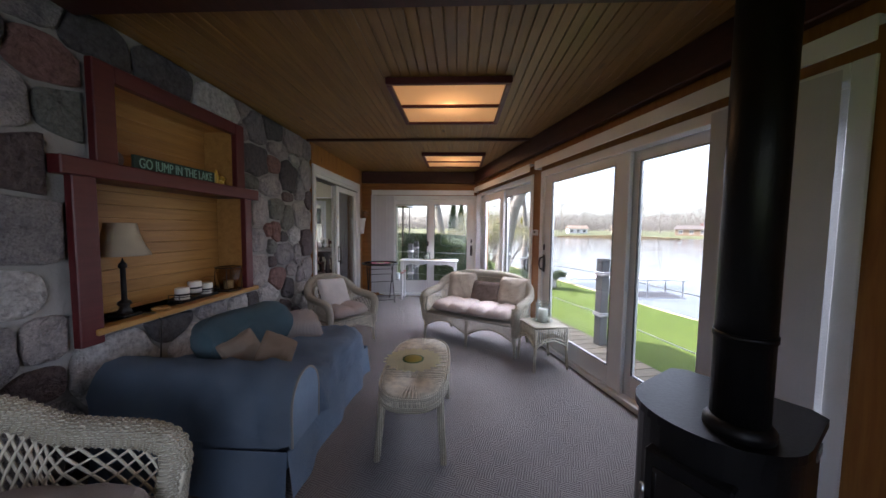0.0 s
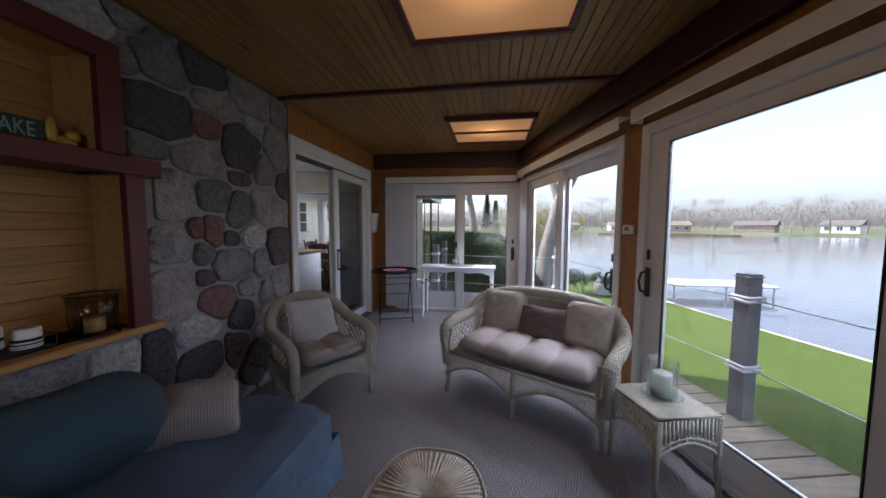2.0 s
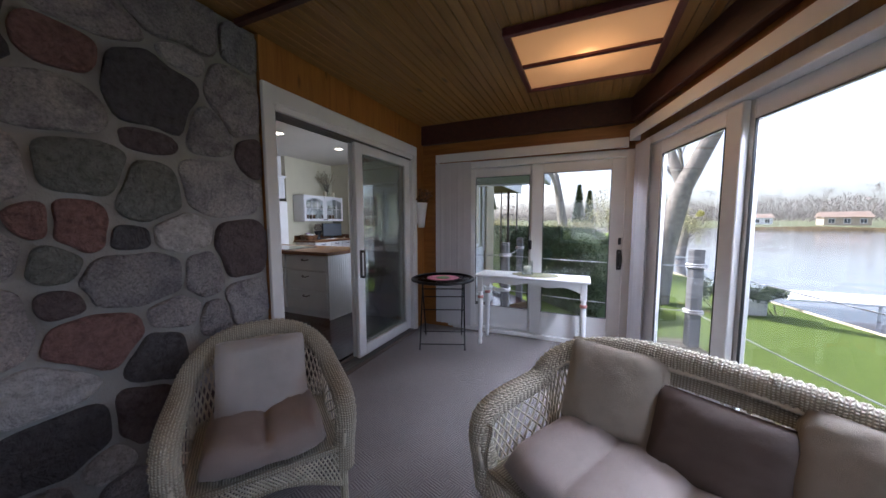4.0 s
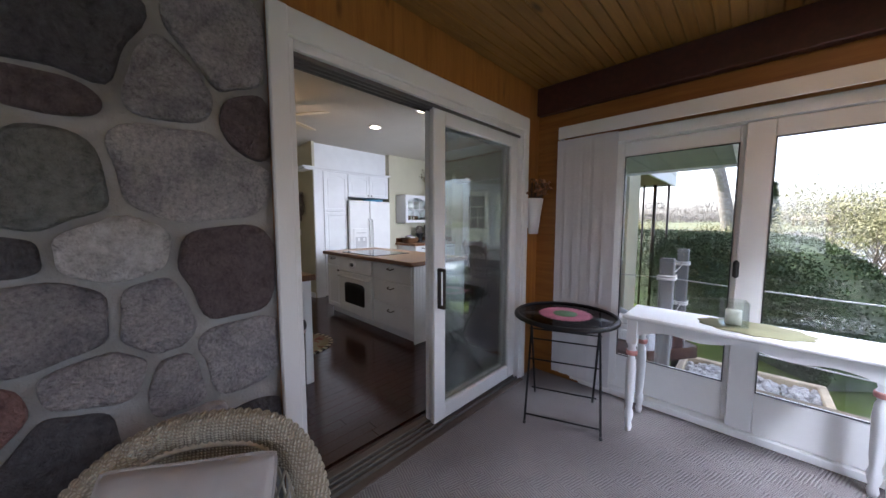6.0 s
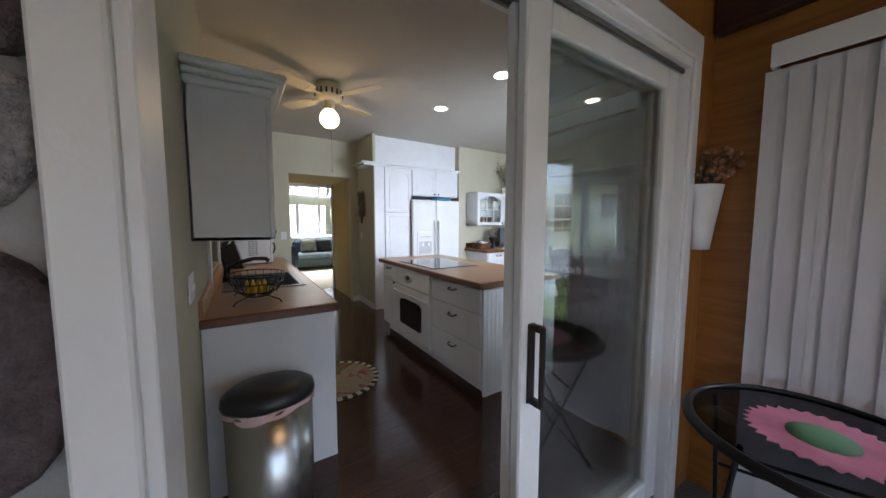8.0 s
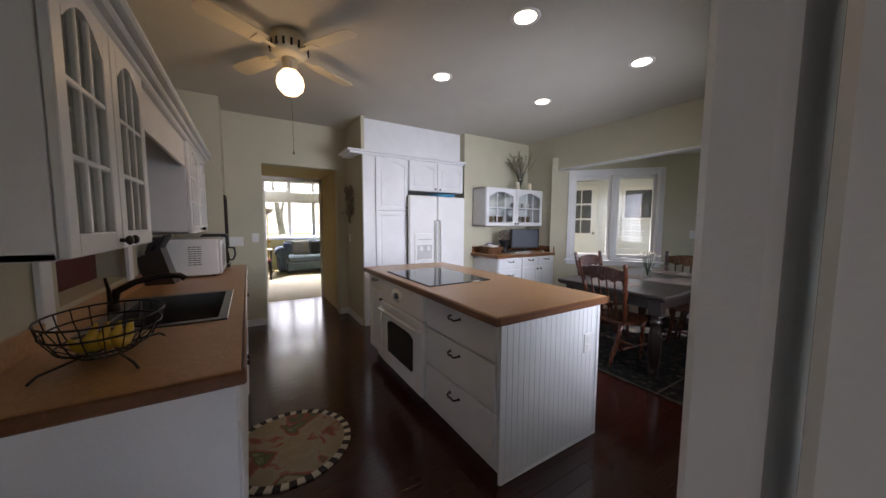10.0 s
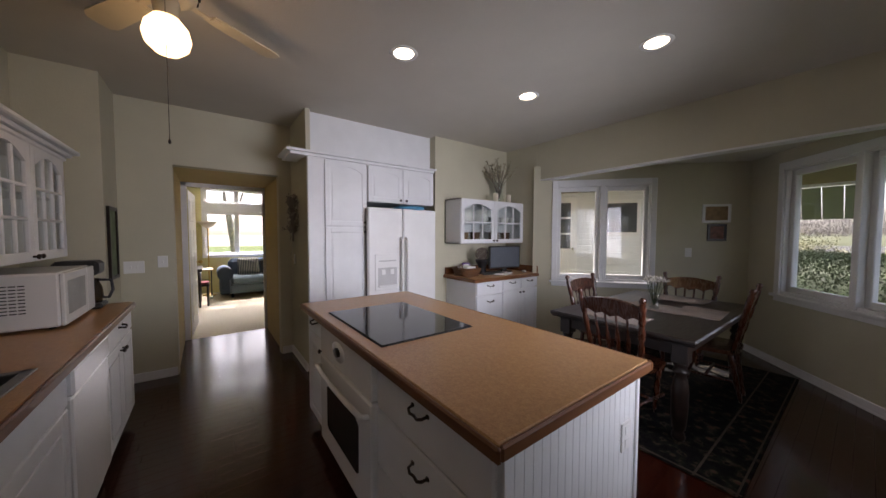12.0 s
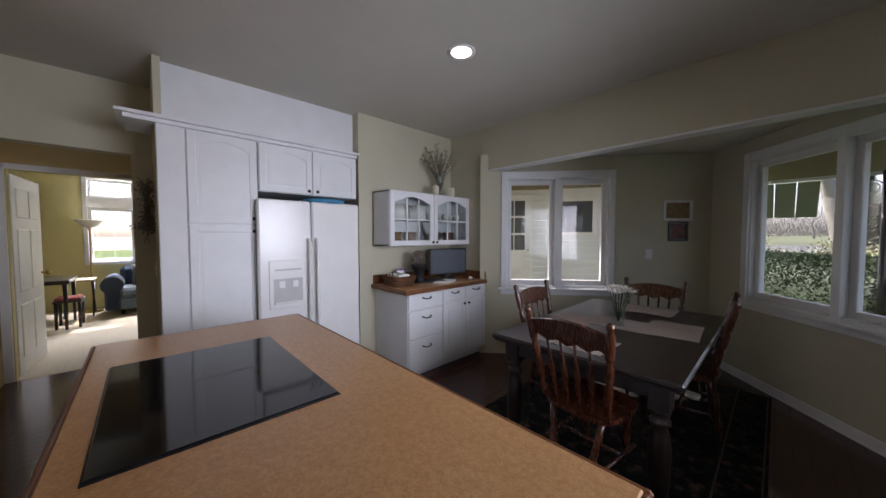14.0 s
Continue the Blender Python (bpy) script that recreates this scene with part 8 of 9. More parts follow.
def wicker_seat(name, W, label, m, cat, group="", mid_leg=False, depth=0.66):
    """A wicker armchair or settee, front to -y, its middle at the origin. W: width over the arms."""
    s = thing(name, label, cat, m, group)
    hw, hd = W / 2 - 0.05, depth / 2
    seat_z, arm_z = 0.35, 0.565
    crest = 0.80 if W < 1 else 0.81
    # rim: up the arm front, back along the arm, over the crest and down the other side
    half = [(hw * 0.97, -hd + 0.03, seat_z - 0.10), (hw * 0.98, -hd + 0.02, seat_z + 0.04), (hw * 1.0, -hd, seat_z + 0.14), (hw * 1.02, -hd + 0.03, arm_z - 0.015), (hw * 1.03, -hd + 0.12, arm_z + 0.01), (hw * 1.04, -hd * 0.3, arm_z + 0.015), (hw * 1.03, hd * 0.25, arm_z + 0.03)]
    back = []
    for k in range(1, 9):
        t = k / 8
        a = t * math.pi / 2
        back.append((hw * 1.02 * math.cos(a) ** 0.75 if t < 1 else 0.0, hd * (0.25 + 0.72 * math.sin(a)), arm_z + 0.03 + (crest - arm_z - 0.03) * math.sin(a) ** (1.2 if W < 1 else 0.75)))
    right = half + back
    path = right + [(-x, y, z) for x, y, z in right[-2::-1]]
    # smooth the path
    for _ in range(2):
        path = [path[0]] + [tuple((path[i][k] * 3 + path[i + 1][k]) / 4 if h == 0 else (path[i][k] + path[i + 1][k] * 3) / 4 for k in range(3)) for i in range(len(path) - 1) for h in (0, 1)] + [path[-1]]
    # wrapped strands: a rib every two centimetres along the rim
    steps = []
    for a, b in zip(path, path[1:]):
        k = max(1, round((Vector(b) - Vector(a)).length / 0.0085))
        steps += [Vector(a).lerp(Vector(b), q / k) for q in range(k)]
    radii = [0.0405 + (0.0045, 0.003, -0.002)[i % 3] for i in range(len(steps))]
    part("rolled_rim", G().tube(steps, radii, 10, False, 1.2), WICKER, s)
    # braid along the rim
    br = G()
    br.tube([(x * 0.965, y - 0.03, z - 0.035) for x, y, z in path[6:-6]], 0.011, 6)
    part("braid", br, STRAND, s)
    # woven side and back: crossing strands between the rim and the seat ring
    P = [Vector(p) for p in path]
    L = len(P)

    def rim_at(t):
        f = t * (L - 1)
        i = min(int(f), L - 2)
        return P[i].lerp(P[i + 1], f - i)

    def seat_at(t):
        q = rim_at(t)
        return Vector((max(-hw * 0.94, min(hw * 0.94, q.x * 0.97)), min(q.y, hd * 0.72) - 0.0, seat_z))

    lat = G()
    N = int(48 * (W / 0.75) ** 0.7)
    span = 4.0 / N
    for i in range(-4, N + 1):
        for d in (1, -1):
            pts = []
            for k in range(6):
                f = k / 5
                t = (i / N) + (span * f if d > 0 else span * (1 - f))
                if not 0.03 <= t <= 0.97:
                    continue
                w = seat_at(t).lerp(rim_at(t), f)
                w.y += 0.012 * math.sin(math.pi * f) + 0.003 * d
                pts.append(w)
            if len(pts) > 1:
                lat.tube(pts, 0.0055, 4)
    tagged(part("lattice", lat, STRAND, s), kind="stuff")
    # solid woven band over the upper back and the arm fronts
    band = G()
    rows = []
    for i in range(61):
        t = 0.30 + 0.40 * i / 60
        a, b = rim_at(t), seat_at(t)
        rows.append([a.lerp(b, f) + Vector((0, -0.012, 0)) for f in (0.05, 0.14, 0.22)])
    band.grid(rows)
    part("woven_band", band, WICKER, s)
    for x in (-1, 1):
        fr = G()
        rows = [[(x * hw * (0.90 + 0.13 * j / 4), -hd + 0.0 + 0.015 * math.sin(i), seat_z - 0.12 + (arm_z - seat_z + 0.1) * i / 8) for j in range(5)] for i in range(9)]
        fr.grid(rows)
        part("arm_front", fr, WICKER, s)
    part("seat", G().box((-hw * 0.95, -hd + 0.02, seat_z - 0.02), (hw * 0.95, hd * 0.75, seat_z + 0.01), 0.008), WICKER, s)
    # scalloped lattice apron, front and sides
    ap = G()
    bays = 2 if mid_leg else 1

    def low(x):
        f = ((x + hw) / (2 * hw) * bays) % 1.0
        return seat_z - 0.20 + 0.12 * math.sin(math.pi * f)

    M = int(34 * W / 0.75)
    for i in range(-4, M + 1):
        for d in (1, -1):
            pts = []
            for k in range(5):
                f = k / 4
                x = -hw + 2 * hw * (i + 4 * (f if d > 0 else 1 - f)) / M
                if abs(x) > hw * 0.98:
                    continue
                pts.append((x, -hd + 0.01 + 0.003 * d, low(x) + (seat_z - 0.01 - low(x)) * f))
            if len(pts) > 1:
                ap.tube(pts, 0.004, 4)
    tagged(part("apron", ap, STRAND, s), kind="stuff")
    part("apron_rail", G().tube([(-hw + 2 * hw * i / 48, -hd + 0.01, low(-hw + 2 * hw * i / 48 * 0.9999)) for i in range(49)], 0.012, 6).tube([(-hw, -hd + 0.01, seat_z), (hw, -hd + 0.01, seat_z)], 0.015, 6), WICKER, s)
    for x in (-1, 1):
        sd = G()
        for i in range(-4, 26):
            for d in (1, -1):
                pts = []
                for k in range(4):
                    f = k / 3
                    y = -hd + 2 * hd * 0.9 * (i + 4 * (f if d > 0 else 1 - f)) / 26
                    if -hd <= y <= hd * 0.8:
                        pts.append((x * hw * 0.97, y, seat_z - 0.15 + 0.14 * f))
                if len(pts) > 1:
                    sd.tube(pts, 0.004, 4)
        tagged(part("side_apron", sd, STRAND, s), kind="stuff")
    spots = [(-hw * 0.96, -hd + 0.02), (hw * 0.96, -hd + 0.02), (-hw * 0.88, hd * 0.7), (hw * 0.88, hd * 0.7)] + ([(0.0, -hd + 0.02)] if mid_leg else [])
    for x, y in spots:
        part("leg", G().tube([(x * 1.02, y - 0.01 if y < 0 else y + 0.04, 0.0), (x, y, 0.12), (x * 0.99, y, seat_z)], [0.016, 0.019, 0.024], 8), WICKER, s)
    return s


LS = pose(0.25, 3.83, 0, 0, 0, -29.9) @ Matrix.Scale(0.96, 4)
wicker_seat("wicker_loveseat", 1.34, "cream wicker loveseat with rolled arms and lattice apron", LS, "loveseat", "", True, 0.66)
seat_cushion(1.06, 0.52, 4, LS @ pose(0, -0.06, 0.365), PALE_CLOTH, "long pale tufted cushion on the loveseat")
pillow("cream piped pillow leaning on the loveseat back", 0.42, 0.40, 0.19, CREAM_CLOTH, LS @ pose(-0.33, 0.14, 0.44, -22, 0, 12), 1)
pillow("dark brown piped pillow leaning on the loveseat", 0.42, 0.31, 0.16, BROWN_CLOTH, LS @ pose(0.02, 0.12, 0.44, -24, 0, 0), 2)
pillow("cream piped pillow leaning on the loveseat back", 0.42, 0.40, 0.19, CREAM_CLOTH, LS @ pose(0.36, 0.12, 0.44, -24, 0, -12), 3)

CH = pose(-1.42, 3.66, 0, 0, 0, 55) @ Matrix.Scale(0.92, 4)
wicker_seat("wicker_armchair", 0.76, "cream wicker armchair with lattice sides beside the stone wall", CH, "armchair", "wicker armchairs")
seat_cushion(0.5, 0.5, 2, CH @ pose(0, -0.08, 0.365), PALE_CLOTH, "pale tufted cushion on the wicker armchair")
pillow("off-white square pillow leaning in the armchair", 0.44, 0.42, 0.15, mat_fabric("offwhite_pillow", (0.8, 0.77, 0.75)), CH @ pose(0.0, 0.0, 0.42, -26, 4, 6), 5)
CN = pose(-1.33, 0.72, 0, 0, 0, 96)
wicker_seat("wicker_armchair", 0.76, "cream wicker armchair with lattice sides near the sofa", CN, "armchair", "wicker armchairs")
seat_cushion(0.5, 0.5, 2, CN @ pose(0, -0.08, 0.365), PALE_CLOTH, "pale tufted cushion on the wicker armchair")


def sofa():
    s = thing("blue_sofa", "blue slipcovered sofa with a rounded arm and skirt", "sofa", pose(-1.35, 2.28, 0))
    # local x -0.52..0.52 (front +x), y -0.82..0.84
    def fold(p, k=1.0):
        q = noise.noise(Vector((p[0] * 2.4 + p[1] * 1.6, p[1] * 1.1 - p[0] * 0.7, 3.0 + p[2])))
        return 0.022 * k * (1 - abs(q)) ** 9 + 0.012 * k * noise.noise(Vector((p[0] * 4, p[1] * 4, p[2] * 4))) + 0.006 * k * noise.noise(Vector((p[0] * 11, p[1] * 13, p[2] * 9)))
    # seat with a rounded front
    rows = []
    for i in range(61):
        y = -0.62 + 1.20 * i / 60
        row = []
        drop = 0.07 * max(0, (i - 50) / 10) ** 2
        for x, z in ((-0.50, 0.50), (-0.3, 0.50), (-0.1, 0.495), (0.1, 0.495), (0.25, 0.49), (0.36, 0.485), (0.44, 0.47), (0.485, 0.44), (0.505, 0.39), (0.51, 0.33), (0.505, 0.29), (0.51, 0.26)):
            f = fold((x, y, z), 2.2)
            row.append((x * (1 - 0.09 * max(0, (i - 48) / 12) ** 2 if x > 0 else 1) + (f if z < 0.45 else 0), y, z - drop + (f if z > 0.43 else 0)))
        rows.append(row)
    g = G().grid(rows)
    end = rows[-1]
    g.add(end + [(0.47, 0.60, 0.24), (-0.5, 0.60, 0.24)], [list(range(len(end) + 2))])
    part("seat", g, BLUE_CLOTH, s, "", pose(0, 0, -0.04))
    # arm: a fat half cylinder along x
    rows = []
    for i in range(33):
        x = -0.52 + 1.05 * i / 32
        row = []
        for k in range(22):
            t = k / 21
            if t < 0.25:
                p = (-0.82, 0.24 + 0.20 * t / 0.25)
            elif t < 0.75:
                a = math.pi * (1 - (t - 0.25) / 0.5)
                p = (-0.66 + 0.165 * math.cos(a), 0.44 + 0.175 * math.sin(a))
            else:
                p = (-0.495, 0.44 - 0.2 * (t - 0.75) / 0.25)
            pull = 1 - 0.10 * max(0, (i - 28) / 4) ** 2
            f = fold((x * 1.3, p[0] * 1.5, p[1] * 1.5), 1.2) + 0.006 * math.sin(k * 2.7 + x * 3) * max(0, (i - 26) / 6)
            row.append((x, -0.66 + (p[0] + 0.66) * pull + (f if t < 0.3 else 0), 0.4 + (p[1] - 0.4) * pull + (f if t >= 0.3 else 0)))
        rows.append(row)
    part("arm", G().grid(rows), BLUE_CLOTH, s)
    face = [(-0.66 + 0.15 * math.cos(a), 0.43 + 0.165 * math.sin(a)) for a in [math.pi * k / 14 for k in range(15)]]
    face = [(-0.515, 0.25)] + face + [(-0.81, 0.25)]
    SIDE = Matrix(((0, 0, 1, 0), (1, 0, 0, 0), (0, 1, 0, 0), (0, 0, 0, 1)))
    part("arm_front", G().prism(face, 0.525, 0.54, SIDE), mat_fabric("light_blue_panel", (0.2, 0.29, 0.4), 0.1, 320), s, "lighter blue rounded arm panel")
    part("piping", G().tube([(0.54, y, z) for y, z in face], 0.006, 6), mat_fabric("grey_piping", (0.4, 0.38, 0.36)), s, "pale piping")
    # skirt with pleats
    ring = [(-0.5, -0.83), (0.525, -0.83), (0.505, 0.60), (-0.5, 0.60)]
    for (ax, ay), (bx, by) in zip(ring, ring[1:]):
        n = 40
        sk = G()
        rows = []
        for z in (0.245, 0.16, 0.08, 0.008):
            row = []
            for i in range(n + 1):
                t = i / n
                fl = (0.25 - z) * (0.10 * (1 + 0.6 * math.sin(t * 19)) + 0.10 * noise.noise(Vector((t * 7.0, z * 2.0, ax + by))))
                nx, ny = (by - ay), -(bx - ax)
                l = math.hypot(nx, ny)
                row.append((ax + (bx - ax) * t + nx / l * fl, ay + (by - ay) * t + ny / l * fl, z))
            rows.append(row)
        sk.grid(rows)
        part("skirt_panel", sk, BLUE_CLOTH, s)
    part("base", G().box((-0.5, -0.8, 0.06), (0.46, 0.57, 0.27), 0.01), BLUE_CLOTH, s)
    return s


sofa()
bol = G()
rows = []
for i in range(49):
    x = -0.32 + 0.64 * i / 48
    e = max(0.0, 1 - abs(x / 0.32) ** 7) ** 0.5
    pull = max(0.0, abs(x) / 0.32 - 0.5)
    row = []
    for k in range(36):
        a = 2 * math.pi * k / 36
        r = 0.175 + 0.012 * noise.noise(Vector((x * 5, 1.6 * math.cos(a), 1.6 * math.sin(a)))) + 0.02 * pull * math.sin(9 * a + 2 * math.sin(3 * a))
        row.append((x, r * 1.05 * e * math.cos(a), 0.165 + r * 0.94 * e * math.sin(a)))
    rows.append(row)
bol.grid(rows, True, True)
solid("bolster_pillow", bol, TEAL_CLOTH, "plump teal-blue bolster pillow on the sofa", "cushion", pose(-1.49, 2.13, 0.455, 0, 0, 74), "throw pillows")
pillow("beige finely striped pillow lying on the sofa", 0.34, 0.28, 0.24, mat_fabric("beige_stripe", (0.56, 0.49, 0.46), 0.08, 260, 0.9, (30.0, (0.42, 0.36, 0.34), "X")), pose(-1.22, 2.40, 0.475, -66, 0, 42), 7)
pillow("tan suede pillow leaning by the sofa arm", 0.22, 0.22, 0.12, mat_fabric("tan_suede", (0.34, 0.24, 0.17)), pose(-1.12, 1.80, 0.50, -38, 32, 38), 8)
pillow("beige pillow with dark piping on the sofa", 0.21, 0.22, 0.12, mat_fabric("beige_suede", (0.42, 0.33, 0.26)), pose(-1.27, 1.86, 0.485, -28, -22, 52), 9)


def coffee_table():
    s = thing("wicker_coffee_table", "long oval cream wicker coffee table", "coffee table", pose(-0.262, 2.10, 0))
    pts = []
    for i in range(48):
        a = 2 * math.pi * i / 48
        pts.append((0.205 * math.copysign(abs(math.cos(a)) ** 0.7, math.cos(a)), 0.47 * math.copysign(abs(math.sin(a)) ** 0.62, math.sin(a))))
    top = G().prism([(x * 0.97, y * 0.985) for x, y in pts], 0.415, 0.44)
    part("tabletop", top, WICKER, s)
    st = G()
    for i in range(96):
        t = i / 96 * 48
        k, f = int(t), t - int(t)
        a, b = Vector((*pts[k], 0)), Vector((*pts[(k + 1) % 48], 0))
        p = a.lerp(b, f)
        c = Vector((p.x * 0.1, max(-0.27, min(0.27, p.y)) * 0.92, 0))
        st.tube([(c.x, c.y, 0.442), (p.x * 0.9, p.y * 0.95, 0.444), (p.x * 1.0, p.y * 1.0, 0.43), (p.x * 1.015, p.y * 1.01, 0.395), (p.x * 0.98, p.y * 0.985, 0.365)], 0.0055, 5)
    part("spokes", st, STRAND, s)
    rim = G()
    for z, k in ((0.435, 1.02), (0.365, 1.0), (0.385, 1.02)):
        rim.tube([(x * k, y * k, z) for x, y in pts], 0.008, 6, True)
    part("rim", rim, WICKER, s)
    part("apron", G().tube([(x * 0.96, y * 0.975, 0.40) for x, y in pts], 0.03, 6, True, 0.5), WICKER, s)
    for x in (-1, 1):
        for y in (-1, 1):
            part("leg", G().tube([(x * 0.195, y * 0.36, 0.0), (x * 0.18, y * 0.34, 0.2), (x * 0.165, y * 0.33, 0.41)], [0.019, 0.021, 0.024], 10), WICKER, s)
    part("stretcher", G().tube([(-0.17, -0.34, 0.3), (-0.12, -0.33, 0.36), (0.12, -0.33, 0.36), (0.17, -0.34, 0.3)], 0.01, 6), WICKER, s)
    d = thing("flower_doily", "yellow and green sunflower place mat on the table", "placemat", pose(-0.30, 2.12, 0.449))
    pet = mat_fabric("pale_yellow_petals", (0.74, 0.69, 0.42), 0.1)
    g = G()
    for k in range(22):
        a = 2 * math.pi * k / 22
        m = pose(0, 0, 0.001 * (k % 2), 0, 0, math.degrees(a))
        g.prism([(0.06, -0.018), (0.17, -0.026), (0.205, 0.0), (0.17, 0.026), (0.06, 0.018)], 0.001, 0.003, m)
    part("petals", g, pet, d)
    part("ring", G().lathe([(0.0, 0.003), (0.074, 0.003), (0.074, 0.006), (0, 0.006)], n=28), mat_fabric("green_ring", (0.12, 0.22, 0.07)), d)
    part("middle", G().lathe([(0.0, 0.006), (0.061, 0.006), (0.058, 0.009), (0, 0.01)], n=24), mat_fabric("gold_middle", (0.5, 0.4, 0.06)), d)


coffee_table()


def side_table():
    T = pose(0.855, 3.17, 0, 0, 0, 15)
    s = thing("wicker_side_table", "small square cream wicker side table with arched aprons", "side table", T @ Matrix.Diagonal((1, 1, 0.86, 1)))
    h = 0.165
    part("tabletop", G().box((-h, -h, 0.475), (h, h, 0.495), 0.006), WICKER, s)
    part("rim", G().tube([(-h, -h, 0.487), (h, -h, 0.487), (h, h, 0.487), (-h, h, 0.487)], 0.012, 6, True), WICKER, s)
    for k in range(4):
        m = pose(0, 0, 0, 0, 0, 90 * k)
        g = G()
        for i in range(17):
            x = -h + 2 * h * i / 16
            zb = 0.33 + 0.06 * math.cos(math.pi * x / (2 * h)) - 0.02
            g.tube([(x, -h, 0.48), (x, -h - 0.003, zb)], 0.0055, 5)
        g.tube([(-h + 2 * h * i / 16, -h, 0.31 + 0.06 * math.cos(math.pi * (i / 8 - 1) / 2)) for i in range(17)], 0.009, 6)
        g.tube([(-h, -h, 0.25)] + [(-h + 2 * h * i / 16, -h, 0.265 + 0.075 * math.sin(math.pi * i / 16)) for i in range(1, 16)] + [(h, -h, 0.25)], 0.008, 6)
        for i in range(8):
            x = -h + 2 * h * (i + 0.5) / 8
            g.tube([(x, -h, 0.265 + 0.07 * math.sin(math.pi * (i + 0.5) / 8)), (x + 0.015, -h, 0.33 + 0.03 * math.sin(math.pi * (i + 0.5) / 8))], 0.005, 5)
        tagged(part("apron", g, STRAND, s, "", m), kind="stuff")
    for x in (-h, h):
        for y in (-h, h):
            part("leg", G().tube([(x * 1.06, y * 1.06, 0), (x, y, 0.2), (x, y, 0.48)], [0.012, 0.015, 0.016], 8), WICKER, s)
    c = thing("hurricane_candle", "white candle in a glass hurricane on a plate", "candle", T @ pose(0.01, 0.02, 0.4305))
    part("plate", G().lathe([(0, 0), (0.07, 0.0), (0.1, 0.012), (0.098, 0.015), (0.07, 0.005), (0, 0.004)], n=28), CLEAR, c)
    part("candle", G().lathe([(0, 0.005), (0.046, 0.005), (0.046, 0.125), (0.04, 0.13), (0.0, 0.12)], n=22), WAX, c)
    part("glass", G().lathe([(0.072, 0.006), (0.072, 0.2), (0.069, 0.2), (0.069, 0.006)], n=26), CLEAR, c)


side_table()


def bistro_table():
    s = thing("bistro_table", "round black metal folding bistro table", "table", pose(-1.44, 5.77, 0))
    R = 0.325
    part("rim", G().tube([(R * math.cos(2 * math.pi * i / 48), R * math.sin(2 * math.pi * i / 48), 0.705) for i in range(48)], 0.012, 8, True, 1.5), BLACK, s)
    mesh = mat_glass("dark_mesh_top", (0.42, 0.42, 0.43), 0.25)
    part("tabletop", G().lathe([(0, 0.706), (R, 0.706), (R, 0.710), (0, 0.710)], n=40), mesh, s, "dark see-through mesh top")
    t = pose(0, 0, 0, 0, 0, 22)
    for sx in (-1, 1):
        g = G()
        for y0, y1 in ((-0.24, 0.17),):
            g.tube([t @ Vector((sx * 0.23, -0.22, 0.0)), t @ Vector((sx * 0.23, -0.2, 0.02)), t @ Vector((sx * 0.23, 0.17, 0.70))], 0.008, 6)
            g.tube([t @ Vector((sx * 0.205, 0.22, 0.0)), t @ Vector((sx * 0.205, 0.2, 0.02)), t @ Vector((sx * 0.205, -0.17, 0.70))], 0.008, 6)
        part("leg", g, BLACK, s)
    for y, z in ((-0.185, 0.05), (0.19, 0.05), (-0.05, 0.60), (0.06, 0.49), (0.0, 0.36)):
        part("crossbar", G().tube([t @ Vector((-0.23, y, z)), t @ Vector((0.23, y, z))], 0.006, 6), BLACK, s)
    for x in (-0.23, 0.23):
        part("foot", G().ball(t @ Vector((x, -0.22, 0.01)), 0.012, 8, 6), BLACK_PLASTIC, s)
    d = thing("pink_flower_mat", "pink daisy place mat with a green middle", "placemat", pose(-1.44, 5.77, 0.7105) @ Matrix.Scale(0.82, 4))
    g = G()
    for k in range(30):
        g.prism([(0.08, -0.012), (0.19, -0.02), (0.215, 0.0), (0.19, 0.02), (0.08, 0.012)], 0.001, 0.003, pose(0, 0, 0.0012 * (k % 2), 0, 0, 12 * k))
    part("petals", g, mat_fabric("pink_petals", (0.55, 0.16, 0.24), 0.3), d)
    part("middle", G().lathe([(0, 0.003), (0.095, 0.003), (0.095, 0.006), (0, 0.006)], n=28), mat_fabric("green_middle", (0.08, 0.2, 0.08)), d)


bistro_table()


